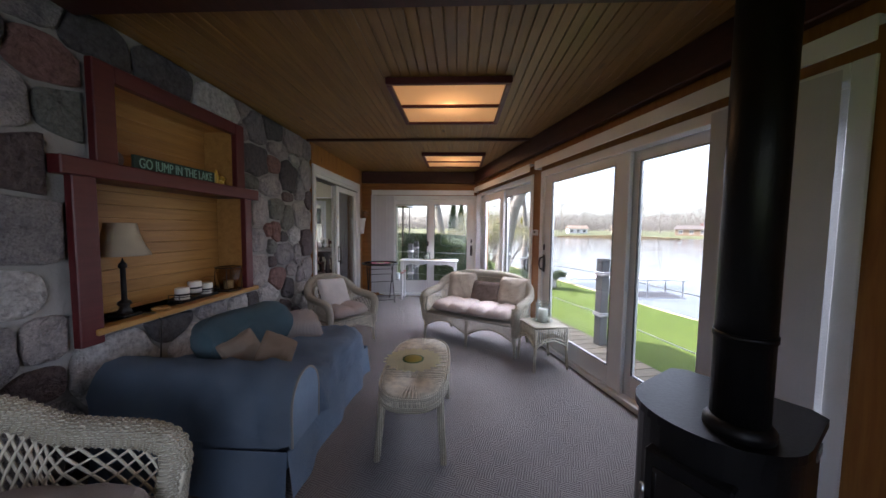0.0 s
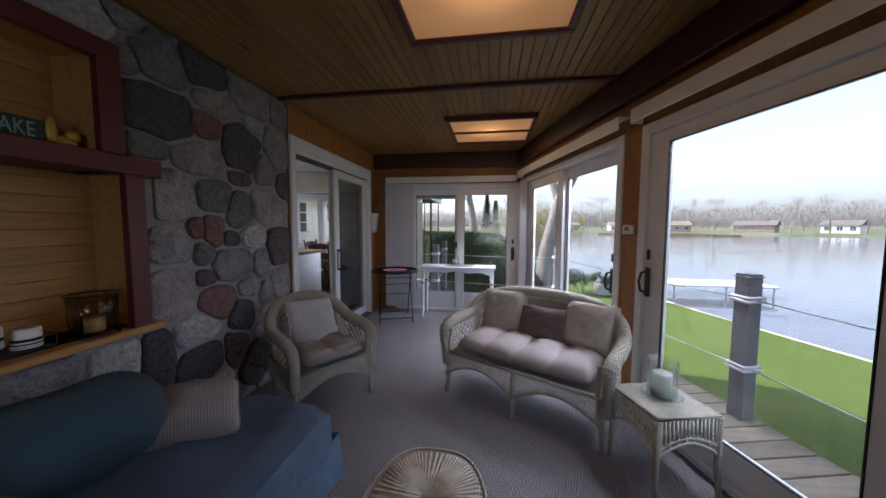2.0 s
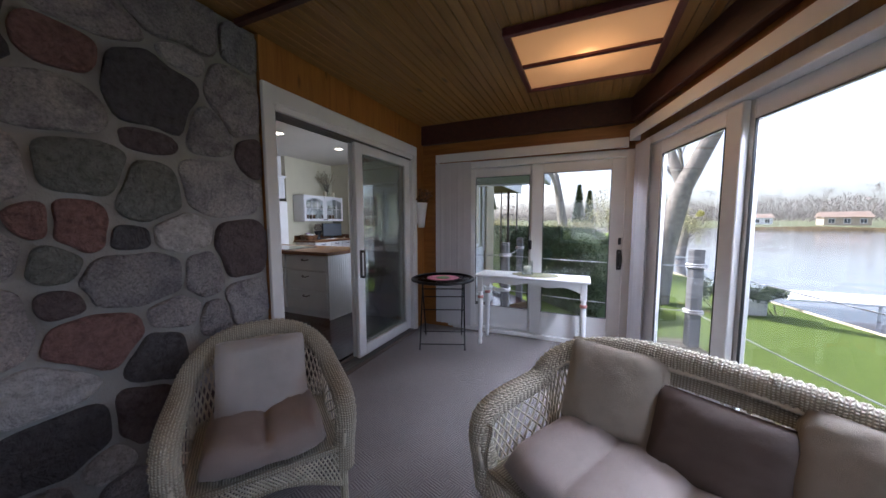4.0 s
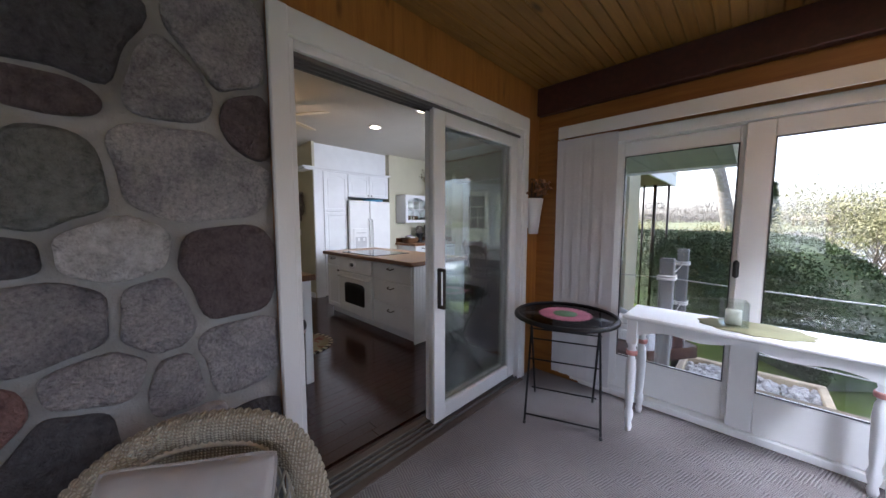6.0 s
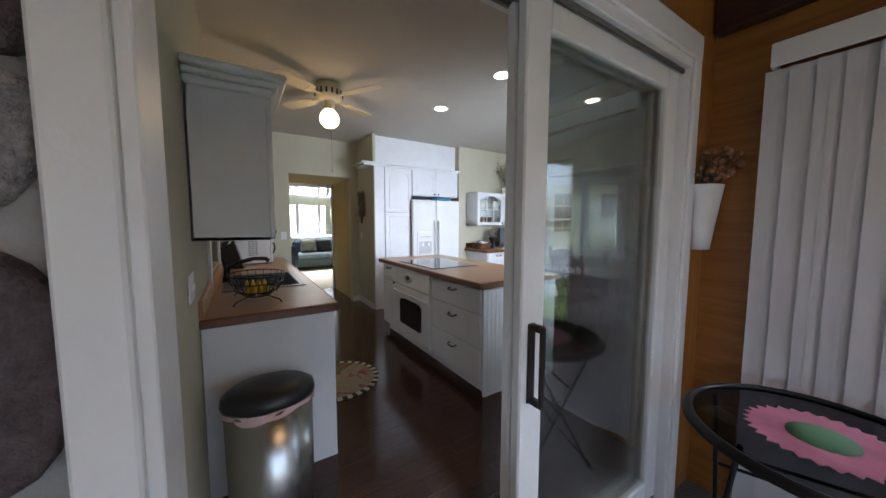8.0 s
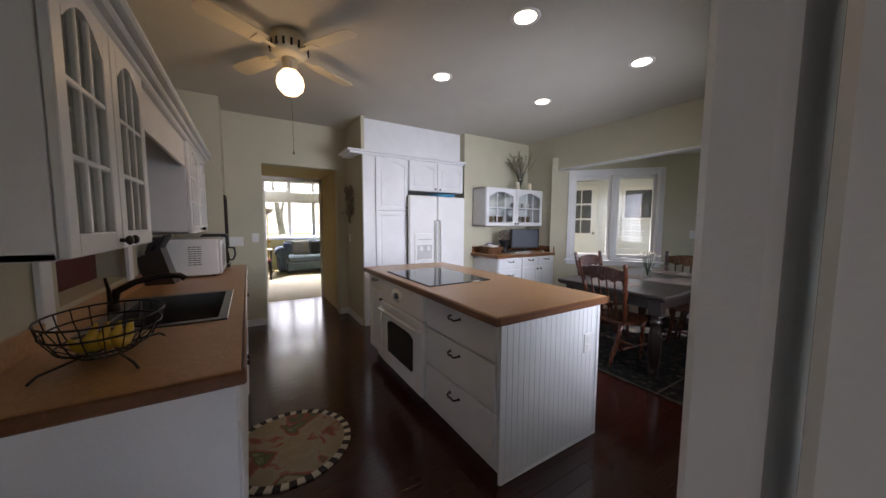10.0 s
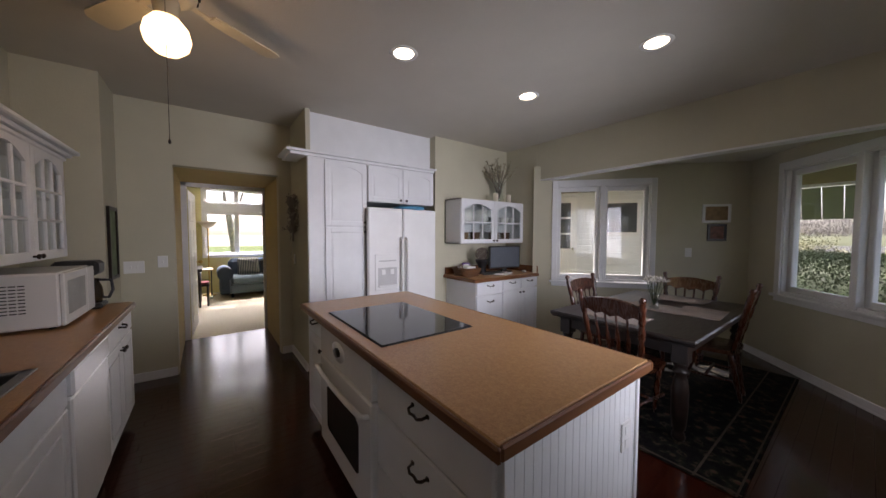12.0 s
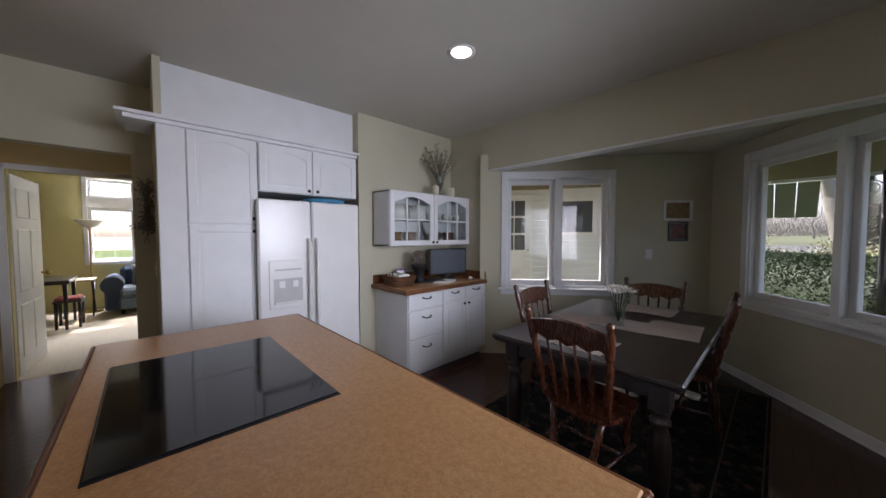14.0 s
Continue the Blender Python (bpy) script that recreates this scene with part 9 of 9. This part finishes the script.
def console_table():
    s = thing("console_table", "white painted console table with turned legs", "console table", pose(-0.555, 6.035, 0))
    part("tabletop", G().box((-0.555, -0.19, 0.735), (0.555, 0.17, 0.76), 0.008), WHITE_PAINT, s)
    n = 40
    for y in (-0.15, 0.13):
        bot = [(-0.5 + i / n, 0.64 + 0.045 * abs(math.sin(math.pi * 1.0 * i / n)) ** 0.6 - 0.012 * math.cos(6 * math.pi * i / n)) for i in range(n + 1)]
        part("apron", G().prism(bot + [(0.5, 0.736), (-0.5, 0.736)], y - 0.01, y + 0.01, UPRIGHT), WHITE_PAINT, s)
    part("apron", G().box((-0.51, -0.15, 0.64), (-0.49, 0.13, 0.736), 0.002), WHITE_PAINT, s)
    part("apron", G().box((0.49, -0.15, 0.64), (0.51, 0.13, 0.736), 0.002), WHITE_PAINT, s)
    leg = G().box((-0.028, -0.028, 0.58), (0.028, 0.028, 0.736), 0.004).lathe([(0, 0), (0.014, 0), (0.022, 0.03), (0.016, 0.06), (0.024, 0.09), (0.026, 0.12), (0.018, 0.15), (0.024, 0.2), (0.03, 0.4), (0.026, 0.47), (0.018, 0.49), (0.03, 0.515), (0.03, 0.53), (0.02, 0.55), (0.028, 0.582), (0, 0.583)], n=16).mesh("leg", WHITE_PAINT)
    ringm = G().lathe([(0.0305, 0.505), (0.0325, 0.513), (0.0325, 0.525), (0.0305, 0.535)], n=16).mesh("ring", mat_plain("faded_pink", (0.5, 0.22, 0.2), 0.6))
    for x in (-0.5, 0.5):
        for y in (-0.145, 0.125):
            l = part("leg", leg, WHITE_PAINT, s, "", pose(x, y, 0))
            part("ring", ringm, WHITE_PAINT, l, "faded pink turned ring")
    d = solid("lace_mat", G().prism([((0.23 + 0.01 * math.sin(11 * a)) * math.cos(a), (0.15 + 0.008 * math.sin(11 * a)) * math.sin(a)) for a in [2 * math.pi * i / 66 for i in range(66)]], 0.0, 0.003), mat_fabric("olive_lace", (0.26, 0.25, 0.13), 0.2, 90), "oval olive lace mat on the console table", "placemat", pose(-0.52, 6.04, 0.761))
    c = thing("square_candle_vase", "square glass vase holding a white candle", "candle", pose(-0.60, 6.04, 0.765, 0, 0, 12))
    g = G()
    for q in (((-0.055, -0.055, 0.0), (0.055, 0.055, 0.008)), ((-0.055, -0.055, 0.008), (-0.051, 0.055, 0.14)), ((0.051, -0.055, 0.008), (0.055, 0.055, 0.14)), ((-0.051, -0.055, 0.008), (0.051, -0.051, 0.14)), ((-0.051, 0.051, 0.008), (0.051, 0.055, 0.14))):
        g.box(q[0], q[1], 0.001)
    part("glass", g, CLEAR, c)
    part("candle", G().lathe([(0, 0.009), (0.036, 0.009), (0.036, 0.085), (0, 0.08)], n=18), WAX, c)


console_table()


def wall_planter():
    s = thing("wall_planter", "white tapered wall planter with dried flowers", "planter", pose(XS, 6.16, 1.24, 0, 0, 90))
    n = 20
    rows = []
    for z, w in ((0.0, 0.055), (0.1, 0.068), (0.2, 0.082), (0.30, 0.098)):
        rows.append([(w * math.cos(math.pi * k / n), -0.012 - w * 0.9 * math.sin(math.pi * k / n), z) for k in range(n + 1)])
    g = G().grid(rows)
    g.add([r[0] for r in rows] + [r[-1] for r in rows[::-1]], [list(range(8))])
    g.add(rows[0], [list(range(n + 1))])
    part("pot", g, WHITE_PAINT, s)
    part("backplate", G().box((-0.07, -0.012, 0.05), (0.07, 0.0, 0.3), 0.003), WHITE_PAINT, s)
    part("hanger", G().tube([(0.06, -0.03, 0.3), (0.045, -0.03, 0.42), (0.0, -0.02, 0.47), (-0.045, -0.03, 0.42), (-0.06, -0.03, 0.3)], 0.004, 5), TWIG, s)
    st, bl = G(), G()
    rng = random.Random(12)
    for i in range(60):
        a = rng.uniform(0, math.pi)
        r = rng.uniform(0.02, 0.17)
        p = Vector((r * math.cos(a), -0.05 - 0.6 * r * math.sin(a), 0.32 + rng.uniform(0.0, 0.13)))
        st.tube([(0.3 * p.x, -0.05, 0.25), p * 0.7 + Vector((0, 0, 0.1)), p], 0.0018, 4)
        bl.ball(p, rng.uniform(0.006, 0.018), 6, 4)
    part("stems", st, TWIG, s)
    tagged(part("dried_flowers", bl, mat_plain("mixed_dried_flowers", (0.32, 0.16, 0.08), 0.9, vary=0.7, scale=35), s), kind="stuff")


wall_planter()


def stove():
    T = pose(0.95, 1.16, 0, 0, 0, 36)
    s = thing("wood_stove", "black steel wood stove with a tall flue pipe", "stove", T)
    poly = [(-0.06 + 0.21 * math.cos(a), 0.235 * math.sin(a)) for a in [math.pi * (0.5 + k / 16) for k in range(17)]][::-1]
    poly = [(0.22, -0.235), (0.26, -0.19), (0.26, 0.19), (0.22, 0.235)][::1] + poly[::-1]
    part("body", G().prism([(x * 0.95, y * 0.95) for x, y in poly], 0.08, 0.69), BLACK, s)
    part("top_plate", G().prism(poly, 0.69, 0.72), BLACK, s)
    part("pedestal", G().prism([(x * 0.7, y * 0.7) for x, y in poly], 0.0, 0.08), BLACK, s)
    part("fire_door", G().box((-0.275, -0.12, 0.28), (-0.2, 0.12, 0.60), 0.008), BLACK, s)
    part("door_glass", G().box((-0.279, -0.09, 0.33), (-0.274, 0.09, 0.55), 0.003), DARK_GLASS, s)
    part("handle", G().tube([(-0.27, 0.10, 0.42), (-0.31, 0.10, 0.42), (-0.32, 0.10, 0.5)], 0.009, 6), STEEL, s)
    part("maker_plate", G().box((0.12, -0.228, 0.6), (0.2, -0.221, 0.64), 0.001), mat_plain("silver_plate", (0.5, 0.5, 0.5), 0.4, 0.5), s)
    px, py = -0.123, -0.084
    part("flue_pipe", G().cyl((px, py, 0.715), (px, py, HP - 0.03), 0.074, n=28).lathe([(0.09, 0.0), (0.09, 0.03), (0.076, 0.05)], (px, py, 0.715), 24).lathe([(0.078, 0.0), (0.078, 0.02)], (px, py, 1.02), 24).lathe([(0.074, 0.0), (0.1, 0.02), (0.15, 0.03), (0.15, 0.055)], (px, py, HP - 0.07), 24), BLACK, s)


stove()
thb = thing("thermostat", "white thermostat on the pine post between the doors", "thermostat", WW @ pose(1.51, 0.0, 1.32, 0, 0, 180))
part("case", G().box((-0.055, -0.02, -0.035), (0.055, 0.0, 0.035), 0.005), WHITE, thb)
part("display", G().box((-0.03, -0.0215, -0.008), (0.02, -0.0195, 0.02), 0.001), mat_plain("lcd_grey", (0.2, 0.22, 0.2), 0.3), thb)

# ---- living room beyond the passage ----
XW = -12.2
structure("floor_living", G().box((XW - 0.2, 2.9, -0.1), (-8.05, 8.6, 0.0), 0), BEIGE_CARPET, "pale beige living room carpet", "carpet")
structure("ceiling_living", G().box((XW - 0.2, 2.9, 2.8), (-7.95, 8.6, 2.95), 0), CEIL_WHITE, "matt living room ceiling", "ceiling")
structure("wall_living_far", wall_with_holes(5.7, 2.85, 0.15, [(2.3, 4.9, 0.92, 1.98), (2.3, 4.9, 2.22, 2.6)]), YELLOW, "yellow living room wall with tall windows", "wall", pose(XW, 2.9, 0, 0, 0, 90))
structure("wall_living_left", wall_with_holes(4.4, 2.85, 0.15, []), YELLOW, "yellow living room side wall", "wall", pose(-7.95, 3.2, 0, 0, 0, 180))
structure("wall_living_right", wall_with_holes(4.3, 2.85, 0.15, []), YELLOW, "yellow living room side wall", "wall", pose(XW - 0.1, 8.4, 0))
structure("wall_living_near", G().box((-8.15, 7.5, 0), (-8.05, 8.5, 2.85), 0), YELLOW, "yellow living room near wall", "wall")
lw = thing("window_4", "white living room window with transoms", "window", pose(XW, 5.2, 0, 0, 0, 90), kind="structure")
g = G()
for q in (((-0.07, -0.02, 0.86), (0.0, 0.03, 2.63)), ((2.6, -0.02, 0.86), (2.67, 0.03, 2.63)), ((0, -0.02, 2.56), (2.6, 0.03, 2.63)), ((0, -0.02, 1.98), (2.6, 0.03, 2.22)), ((0, -0.02, 0.86), (2.6, 0.03, 0.93))):
    g.box(q[0], q[1], 0.004)
part("window_casing", g, WHITE_PAINT, lw)
for a in (0.0, 0.65, 1.3, 1.95):
    f = G().box((a, 0.04, 0.92), (a + 0.05, 0.09, 2.56), 0.004).box((a + 0.6, 0.04, 0.92), (a + 0.65, 0.09, 2.56), 0.004).box((a + 0.05, 0.04, 0.92), (a + 0.6, 0.09, 0.98), 0.004).box((a + 0.05, 0.04, 1.93), (a + 0.6, 0.09, 2.26), 0.004).box((a + 0.05, 0.04, 2.5), (a + 0.6, 0.09, 2.56), 0.004)
    sash = part("sash", f, WHITE_PAINT, lw)
    p = part("pane", G().box((a + 0.045, 0.06, 0.97), (a + 0.605, 0.066, 2.51), 0), GLASS, sash)
    p.visible_shadow = False


def living_sofa():
    s = thing("rolled_arm_sofa", "pale blue rolled-arm sofa below the window", "sofa", pose(-11.55, 6.62, 0, 0, 0, 90))
    bl = mat_fabric("grey_blue_upholstery", (0.14, 0.19, 0.23))
    dk = mat_fabric("navy_upholstery", (0.05, 0.07, 0.11))
    part("base", G().box((-1.0, -0.42, 0.08), (1.0, 0.42, 0.30), 0.03), bl, s)
    for x in (-0.5, 0.5):
        part("seat_pad", G().box((x - 0.48, -0.46, 0.30), (x + 0.48, 0.25, 0.48), 0.05), bl, s)
    part("backrest", G().box((-1.0, 0.2, 0.3), (1.0, 0.46, 0.85), 0.08), dk, s)
    for x in (-1.08, 1.08):
        part("arm", G().box((x - 0.1, -0.4, 0.08), (x + 0.1, 0.4, 0.5), 0.03).cyl((x, -0.44, 0.54), (x, 0.42, 0.54), 0.15, n=20), dk, s)
    for x in (-0.95, 0.95):
        for y in (-0.36, 0.36):
            part("foot", G().cyl((x, y, 0), (x, y, 0.09), 0.03, n=8), DARK_WOOD, s)


living_sofa()
pillow("navy and white striped sofa pillow", 0.46, 0.42, 0.15, mat_fabric("navy_stripe", (0.05, 0.06, 0.09), 0.1, 260, 0.9, (9.0, (0.5, 0.48, 0.42), "X")), pose(-11.46, 6.02, 0.48, -22, 0, 90), 21)
pillow("olive yellow sofa pillow", 0.42, 0.4, 0.14, mat_fabric("olive_pillow", (0.3, 0.3, 0.06)), pose(-11.42, 6.95, 0.48, -22, 5, 96), 22)
pillow("dark square pillow on the sofa", 0.42, 0.4, 0.14, mat_fabric("dark_pillow", (0.04, 0.045, 0.05)), pose(-11.5, 6.5, 0.48, -22, -5, 88), 23)
fl = thing("floor_lamp", "brass floor lamp with an upturned white shade", "floor lamp", pose(-11.8, 5.25, 0))
part("pole", G().lathe([(0, 0), (0.14, 0), (0.14, 0.02), (0.03, 0.04), (0.014, 0.06), (0.014, 1.55), (0.03, 1.58), (0, 1.6)], n=18), BRASS, fl)
part("shade", G().lathe([(0.03, 1.58), (0.1, 1.62), (0.2, 1.73), (0.195, 1.735), (0.09, 1.63), (0.03, 1.6)], n=26), mat_plain("frosted_shade", (0.8, 0.76, 0.66), 0.4), fl)
ds = thing("writing_desk", "dark wooden writing desk with slender legs", "desk", pose(-10.75, 4.72, 0))
part("tabletop", G().box((-0.45, -0.35, 0.7), (0.45, 0.42, 0.76), 0.01), DARK_WOOD, ds)
for x in (-0.4, 0.4):
    for y in (-0.3, 0.37):
        part("leg", G().cyl((x, y, 0), (x, y, 0.7), 0.018, 0.028, 10), DARK_WOOD, ds)
stl = thing("wooden_stool", "dark wooden stool with a red seat pad", "stool", pose(-10.6, 5.1, 0))
part("seat", G().box((-0.2, -0.15, 0.4), (0.2, 0.15, 0.44), 0.01), DARK_WOOD, stl)
part("pad", G().box((-0.19, -0.14, 0.44), (0.19, 0.14, 0.475), 0.015), mat_fabric("red_pad", (0.25, 0.05, 0.05)), stl)
for x in (-0.17, 0.17):
    for y in (-0.12, 0.12):
        part("leg", G().cyl((x, y, 0), (x, y, 0.4), 0.018, 0.022, 8), DARK_WOOD, stl)
tt = thing("folding_tray_table", "small tray table on crossed dark legs", "side table", pose(-11.5, 5.12, 0))
part("tabletop", G().box((-0.25, -0.2, 0.64), (0.25, 0.2, 0.66), 0.005), STEPW, tt)
for y in (-0.17, 0.17):
    part("leg", G().tube([(-0.2, y, 0.0), (0.2, y, 0.64)], 0.012, 6), BLACK, tt)
    part("leg", G().tube([(0.2, y, 0.0), (-0.2, y, 0.64)], 0.012, 6), BLACK, tt)

# ---- pieces: floor planks ----
rng = random.Random(5)
fk = thing("floor_kitchen", "glossy dark cherry plank floor", "floor", kind="structure")
plank = {}
for k in range(4):
    L = 0.9 + 0.35 * k
    rows = []
    pm_ = G()
    w = 0.0835
    pm_.box((0.0003, 0.001, -0.011), (w - 0.0003, L - 0.001, -0.0001), 0.0011)
    plank[k] = (L, pm_.mesh("plank", CHERRY, False))
x = XO
while x < XS - 0.26:
    y = 4.0
    end = 9.1 if x < BAY_A.x else (BAY_A.y + 0.1 + (x + 0.08 - BAY_A.x) * 0.869 if x < BAY_C.x else BAY_C.y + 0.05 - (x - BAY_C.x) * 1.151)
    first = rng.uniform(0.4, 1.0)
    while y < end - 0.02:
        L, me = plank[rng.randrange(4)]
        s = min(first, (end - y) / L)
        part("plank", me, CHERRY, fk, "", pose(x, y, 0) @ Matrix.Diagonal((1, s, 1, 1)))
        y += L * s
        first = 1.0
    x += 0.0835

# ---- pieces: fieldstones ----
# place along the wall, height, half width, half height, tone
UPPER = [(3.58, 1.91, 0.17, 0.18, 2), (3.54, 1.70, 0.10, 0.06, 5), (3.80, 1.80, 0.12, 0.13, 0), (3.94, 1.99, 0.13, 0.19, 0), (4.02, 1.69, 0.08, 0.13, 5), (3.86, 1.50, 0.20, 0.15, 0),
         (3.53, 1.45, 0.12, 0.13, 4), (2.96, 1.98, 0.20, 0.15, 2), (3.27, 2.36, 0.16, 0.13, 2), (3.36, 2.18, 0.16, 0.08, 0), (3.25, 2.00, 0.12, 0.08, 1), (3.20, 1.77, 0.17, 0.10, 0),
         (3.31, 1.54, 0.13, 0.11, 4), (3.02, 1.51, 0.13, 0.14, 0), (3.68, 2.33, 0.20, 0.14, 0), (3.99, 2.32, 0.12, 0.11, 0), (2.87, 1.77, 0.12, 0.07, 4), (2.98, 2.28, 0.15, 0.14, 0)]
LOWER = [(3.65, 1.26, 0.12, 0.10, 3), (3.94, 1.15, 0.14, 0.17, 5), (3.44, 1.24, 0.07, 0.06, 2), (3.45, 1.05, 0.18, 0.12, 0), (3.74, 1.03, 0.10, 0.12, 0), (3.96, 0.84, 0.13, 0.13, 0),
         (3.59, 0.86, 0.11, 0.08, 0), (3.78, 0.78, 0.08, 0.10, 0), (3.28, 1.30, 0.08, 0.11, 1), (3.30, 0.80, 0.15, 0.12, 1), (3.50, 0.65, 0.11, 0.13, 2), (3.00, 1.22, 0.13, 0.11, 0),
         (2.99, 0.92, 0.14, 0.15, 0), (3.13, 0.67, 0.15, 0.10, 3), (2.68, 0.62, 0.10, 0.12, 3), (2.88, 0.56, 0.09, 0.17, 2), (3.16, 0.42, 0.17, 0.12, 2), (3.44, 0.42, 0.11, 0.14, 5), (3.63, 0.24, 0.15, 0.15, 5)]


def stone_norm(site, y, z):
    return ((abs(y - site[0]) / site[2]) ** 2.5 + (abs(z - site[1]) / site[3]) ** 2.5) ** 0.4


def outline(k, site, others, most=1.24, n=40):
    """The edge of a stone, where its neighbours leave room for it."""
    near = [q for q in others if q is not site and abs(q[0] - site[0]) < 1.3 * (q[2] + site[2]) and abs(q[1] - site[1]) < 1.3 * (q[3] + site[3])]
    pts = []
    for i in range(n):
        a = 2 * math.pi * i / n
        uy, uz = math.cos(a) * site[2], math.sin(a) * site[3]
        unit = stone_norm(site, site[0] + uy, site[1] + uz)
        s, step = 0.0, 0.04
        limit = most * (1 + 0.10 * noise.noise(Vector((2.2 * math.cos(a), 2.2 * math.sin(a), k * 1.7))))
        while s < limit:
            y, z = site[0] + uy * (s + step) / unit, site[1] + uz * (s + step) / unit
            if any(stone_norm(q, y, z) < s + step for q in near):
                break
            s += step
        pts.append((uy * s / unit, uz * s / unit))
    for _ in range(2):
        pts = [((a[0] + 2 * b[0] + c[0]) / 4, (a[1] + 2 * b[1] + c[1]) / 4) for a, b, c in zip(pts[-1:] + pts[:-1], pts, pts[1:] + pts[:1])]
    return [(site[0] + y, site[1] + z) for y, z in pts]


def cut_axis(poly, axis, sign, v):
    """Keeps the part of poly with sign * coordinate <= sign * v."""
    out = []
    for i, a in enumerate(poly):
        b = poly[(i + 1) % len(poly)]
        da, db = sign * (a[axis] - v), sign * (b[axis] - v)
        if da <= 0:
            out.append(a)
        if da * db < 0:
            t = da / (da - db)
            out.append((a[0] + (b[0] - a[0]) * t, a[1] + (b[1] - a[1]) * t))
    return out


def area(poly):
    return abs(sum(a[0] * b[1] - b[0] * a[1] for a, b in zip(poly, poly[1:] + poly[:1]))) / 2


rng = random.Random(11)
sites = UPPER + LOWER
for tries in range(9000):
    y, z = rng.uniform(-1.25, 2.85), rng.uniform(0.03, HP - 0.03)
    if tries > 7500:
        y, z = rng.uniform(2.7, 4.05), rng.uniform(0.03, HP - 0.03)
    if 1.40 < y < 2.92 and 0.70 < z < 1.70 or 1.57 < y < 2.76 and 1.6 <= z < 2.25:
        continue
    k = 1.0 - 0.55 * tries / 9000
    hw, hh = rng.uniform(0.13, 0.23) * k, rng.uniform(0.11, 0.18) * k
    if all(((y - q[0]) / (hw + q[2])) ** 2 + ((z - q[1]) / (hh + q[3])) ** 2 > 0.86 for q in sites):
        sites.append((y, z, hw, hh, rng.choice((0, 0, 0, 0, 3, 5, 4, 2, 1, 3, 2))))
stone_wall = bpy.data.objects["wall_stone"]
INV = stone_wall.matrix_basis.inverted()
TONES = (STONE, STONE_RED, STONE_DARK, STONE_PALE, STONE_GREEN, mat_stone_tinted("plum_fieldstone", (0.115, 0.09, 0.094)))
for k, site in enumerate(sites):
    y, z, c = site[0], site[1], site[4]
    poly = outline(k, site, sites)
    for ax, sg, v in ((0, 1, 4.104), (0, -1, -1.28), (1, 1, HP - 0.005), (1, -1, 0.005)):
        poly = cut_axis(poly, ax, sg, v)
    # keep stones clear of the niche and its frame
    for y0, y1, z0, z1 in ((1.465, 2.835, 0.745, 1.70), (1.415, 2.905, 1.59, 1.69), (1.58, 2.755, 1.69, 2.225)):
        ys, zs_ = [p[0] for p in poly], [p[1] for p in poly]
        if len(poly) > 2 and max(ys) > y0 and min(ys) < y1 and max(zs_) > z0 and min(zs_) < z1:
            best = []
            for ax, sg, v, ok in ((0, 1, y0, y < y0), (0, -1, y1, y > y1), (1, 1, z0, z < z0), (1, -1, z1, z > z1)):
                if ok:
                    cut = cut_axis(poly, ax, sg, v)
                    best.append((area(cut), cut))
            poly = max(best)[1] if best else []
    if len(poly) < 3:
        continue
    cx, cy = sum(p[0] for p in poly) / len(poly), sum(p[1] for p in poly) / len(poly)
    inset = []
    for p in poly:
        d = math.hypot(p[0] - cx, p[1] - cy)
        s = max(0.2, 1 - 0.010 / max(d, 0.03))
        inset.append((cx + (p[0] - cx) * s, cy + (p[1] - cy) * s))
    ring = inset
    n = len(ring)
    dep = rng.uniform(0.022, 0.042)
    g = G()
    lev = []
    for sc, h in ((1.0, -0.004), (1.0, dep * 0.5), (0.975, dep * 0.9), (0.9, dep), (0.45, dep * 1.08)):
        row = []
        for p in ring:
            jit = 0.006 * noise.noise(Vector((p[0] * 9, p[1] * 9, h * 60 + k)))
            row.append((XS - 0.03 + h + jit * (1 if h > 0.01 else 0), cx + (p[0] - cx) * (sc + jit), cy + (p[1] - cy) * (sc + jit)))
        lev.append(row)
    g.grid(lev, True, True)
    g.add(lev[-1], [list(range(n))], True)
    me = g.mesh("stone", TONES[c])
    ob = part("stone", me, TONES[c], stone_wall)
    ob.matrix_basis = INV
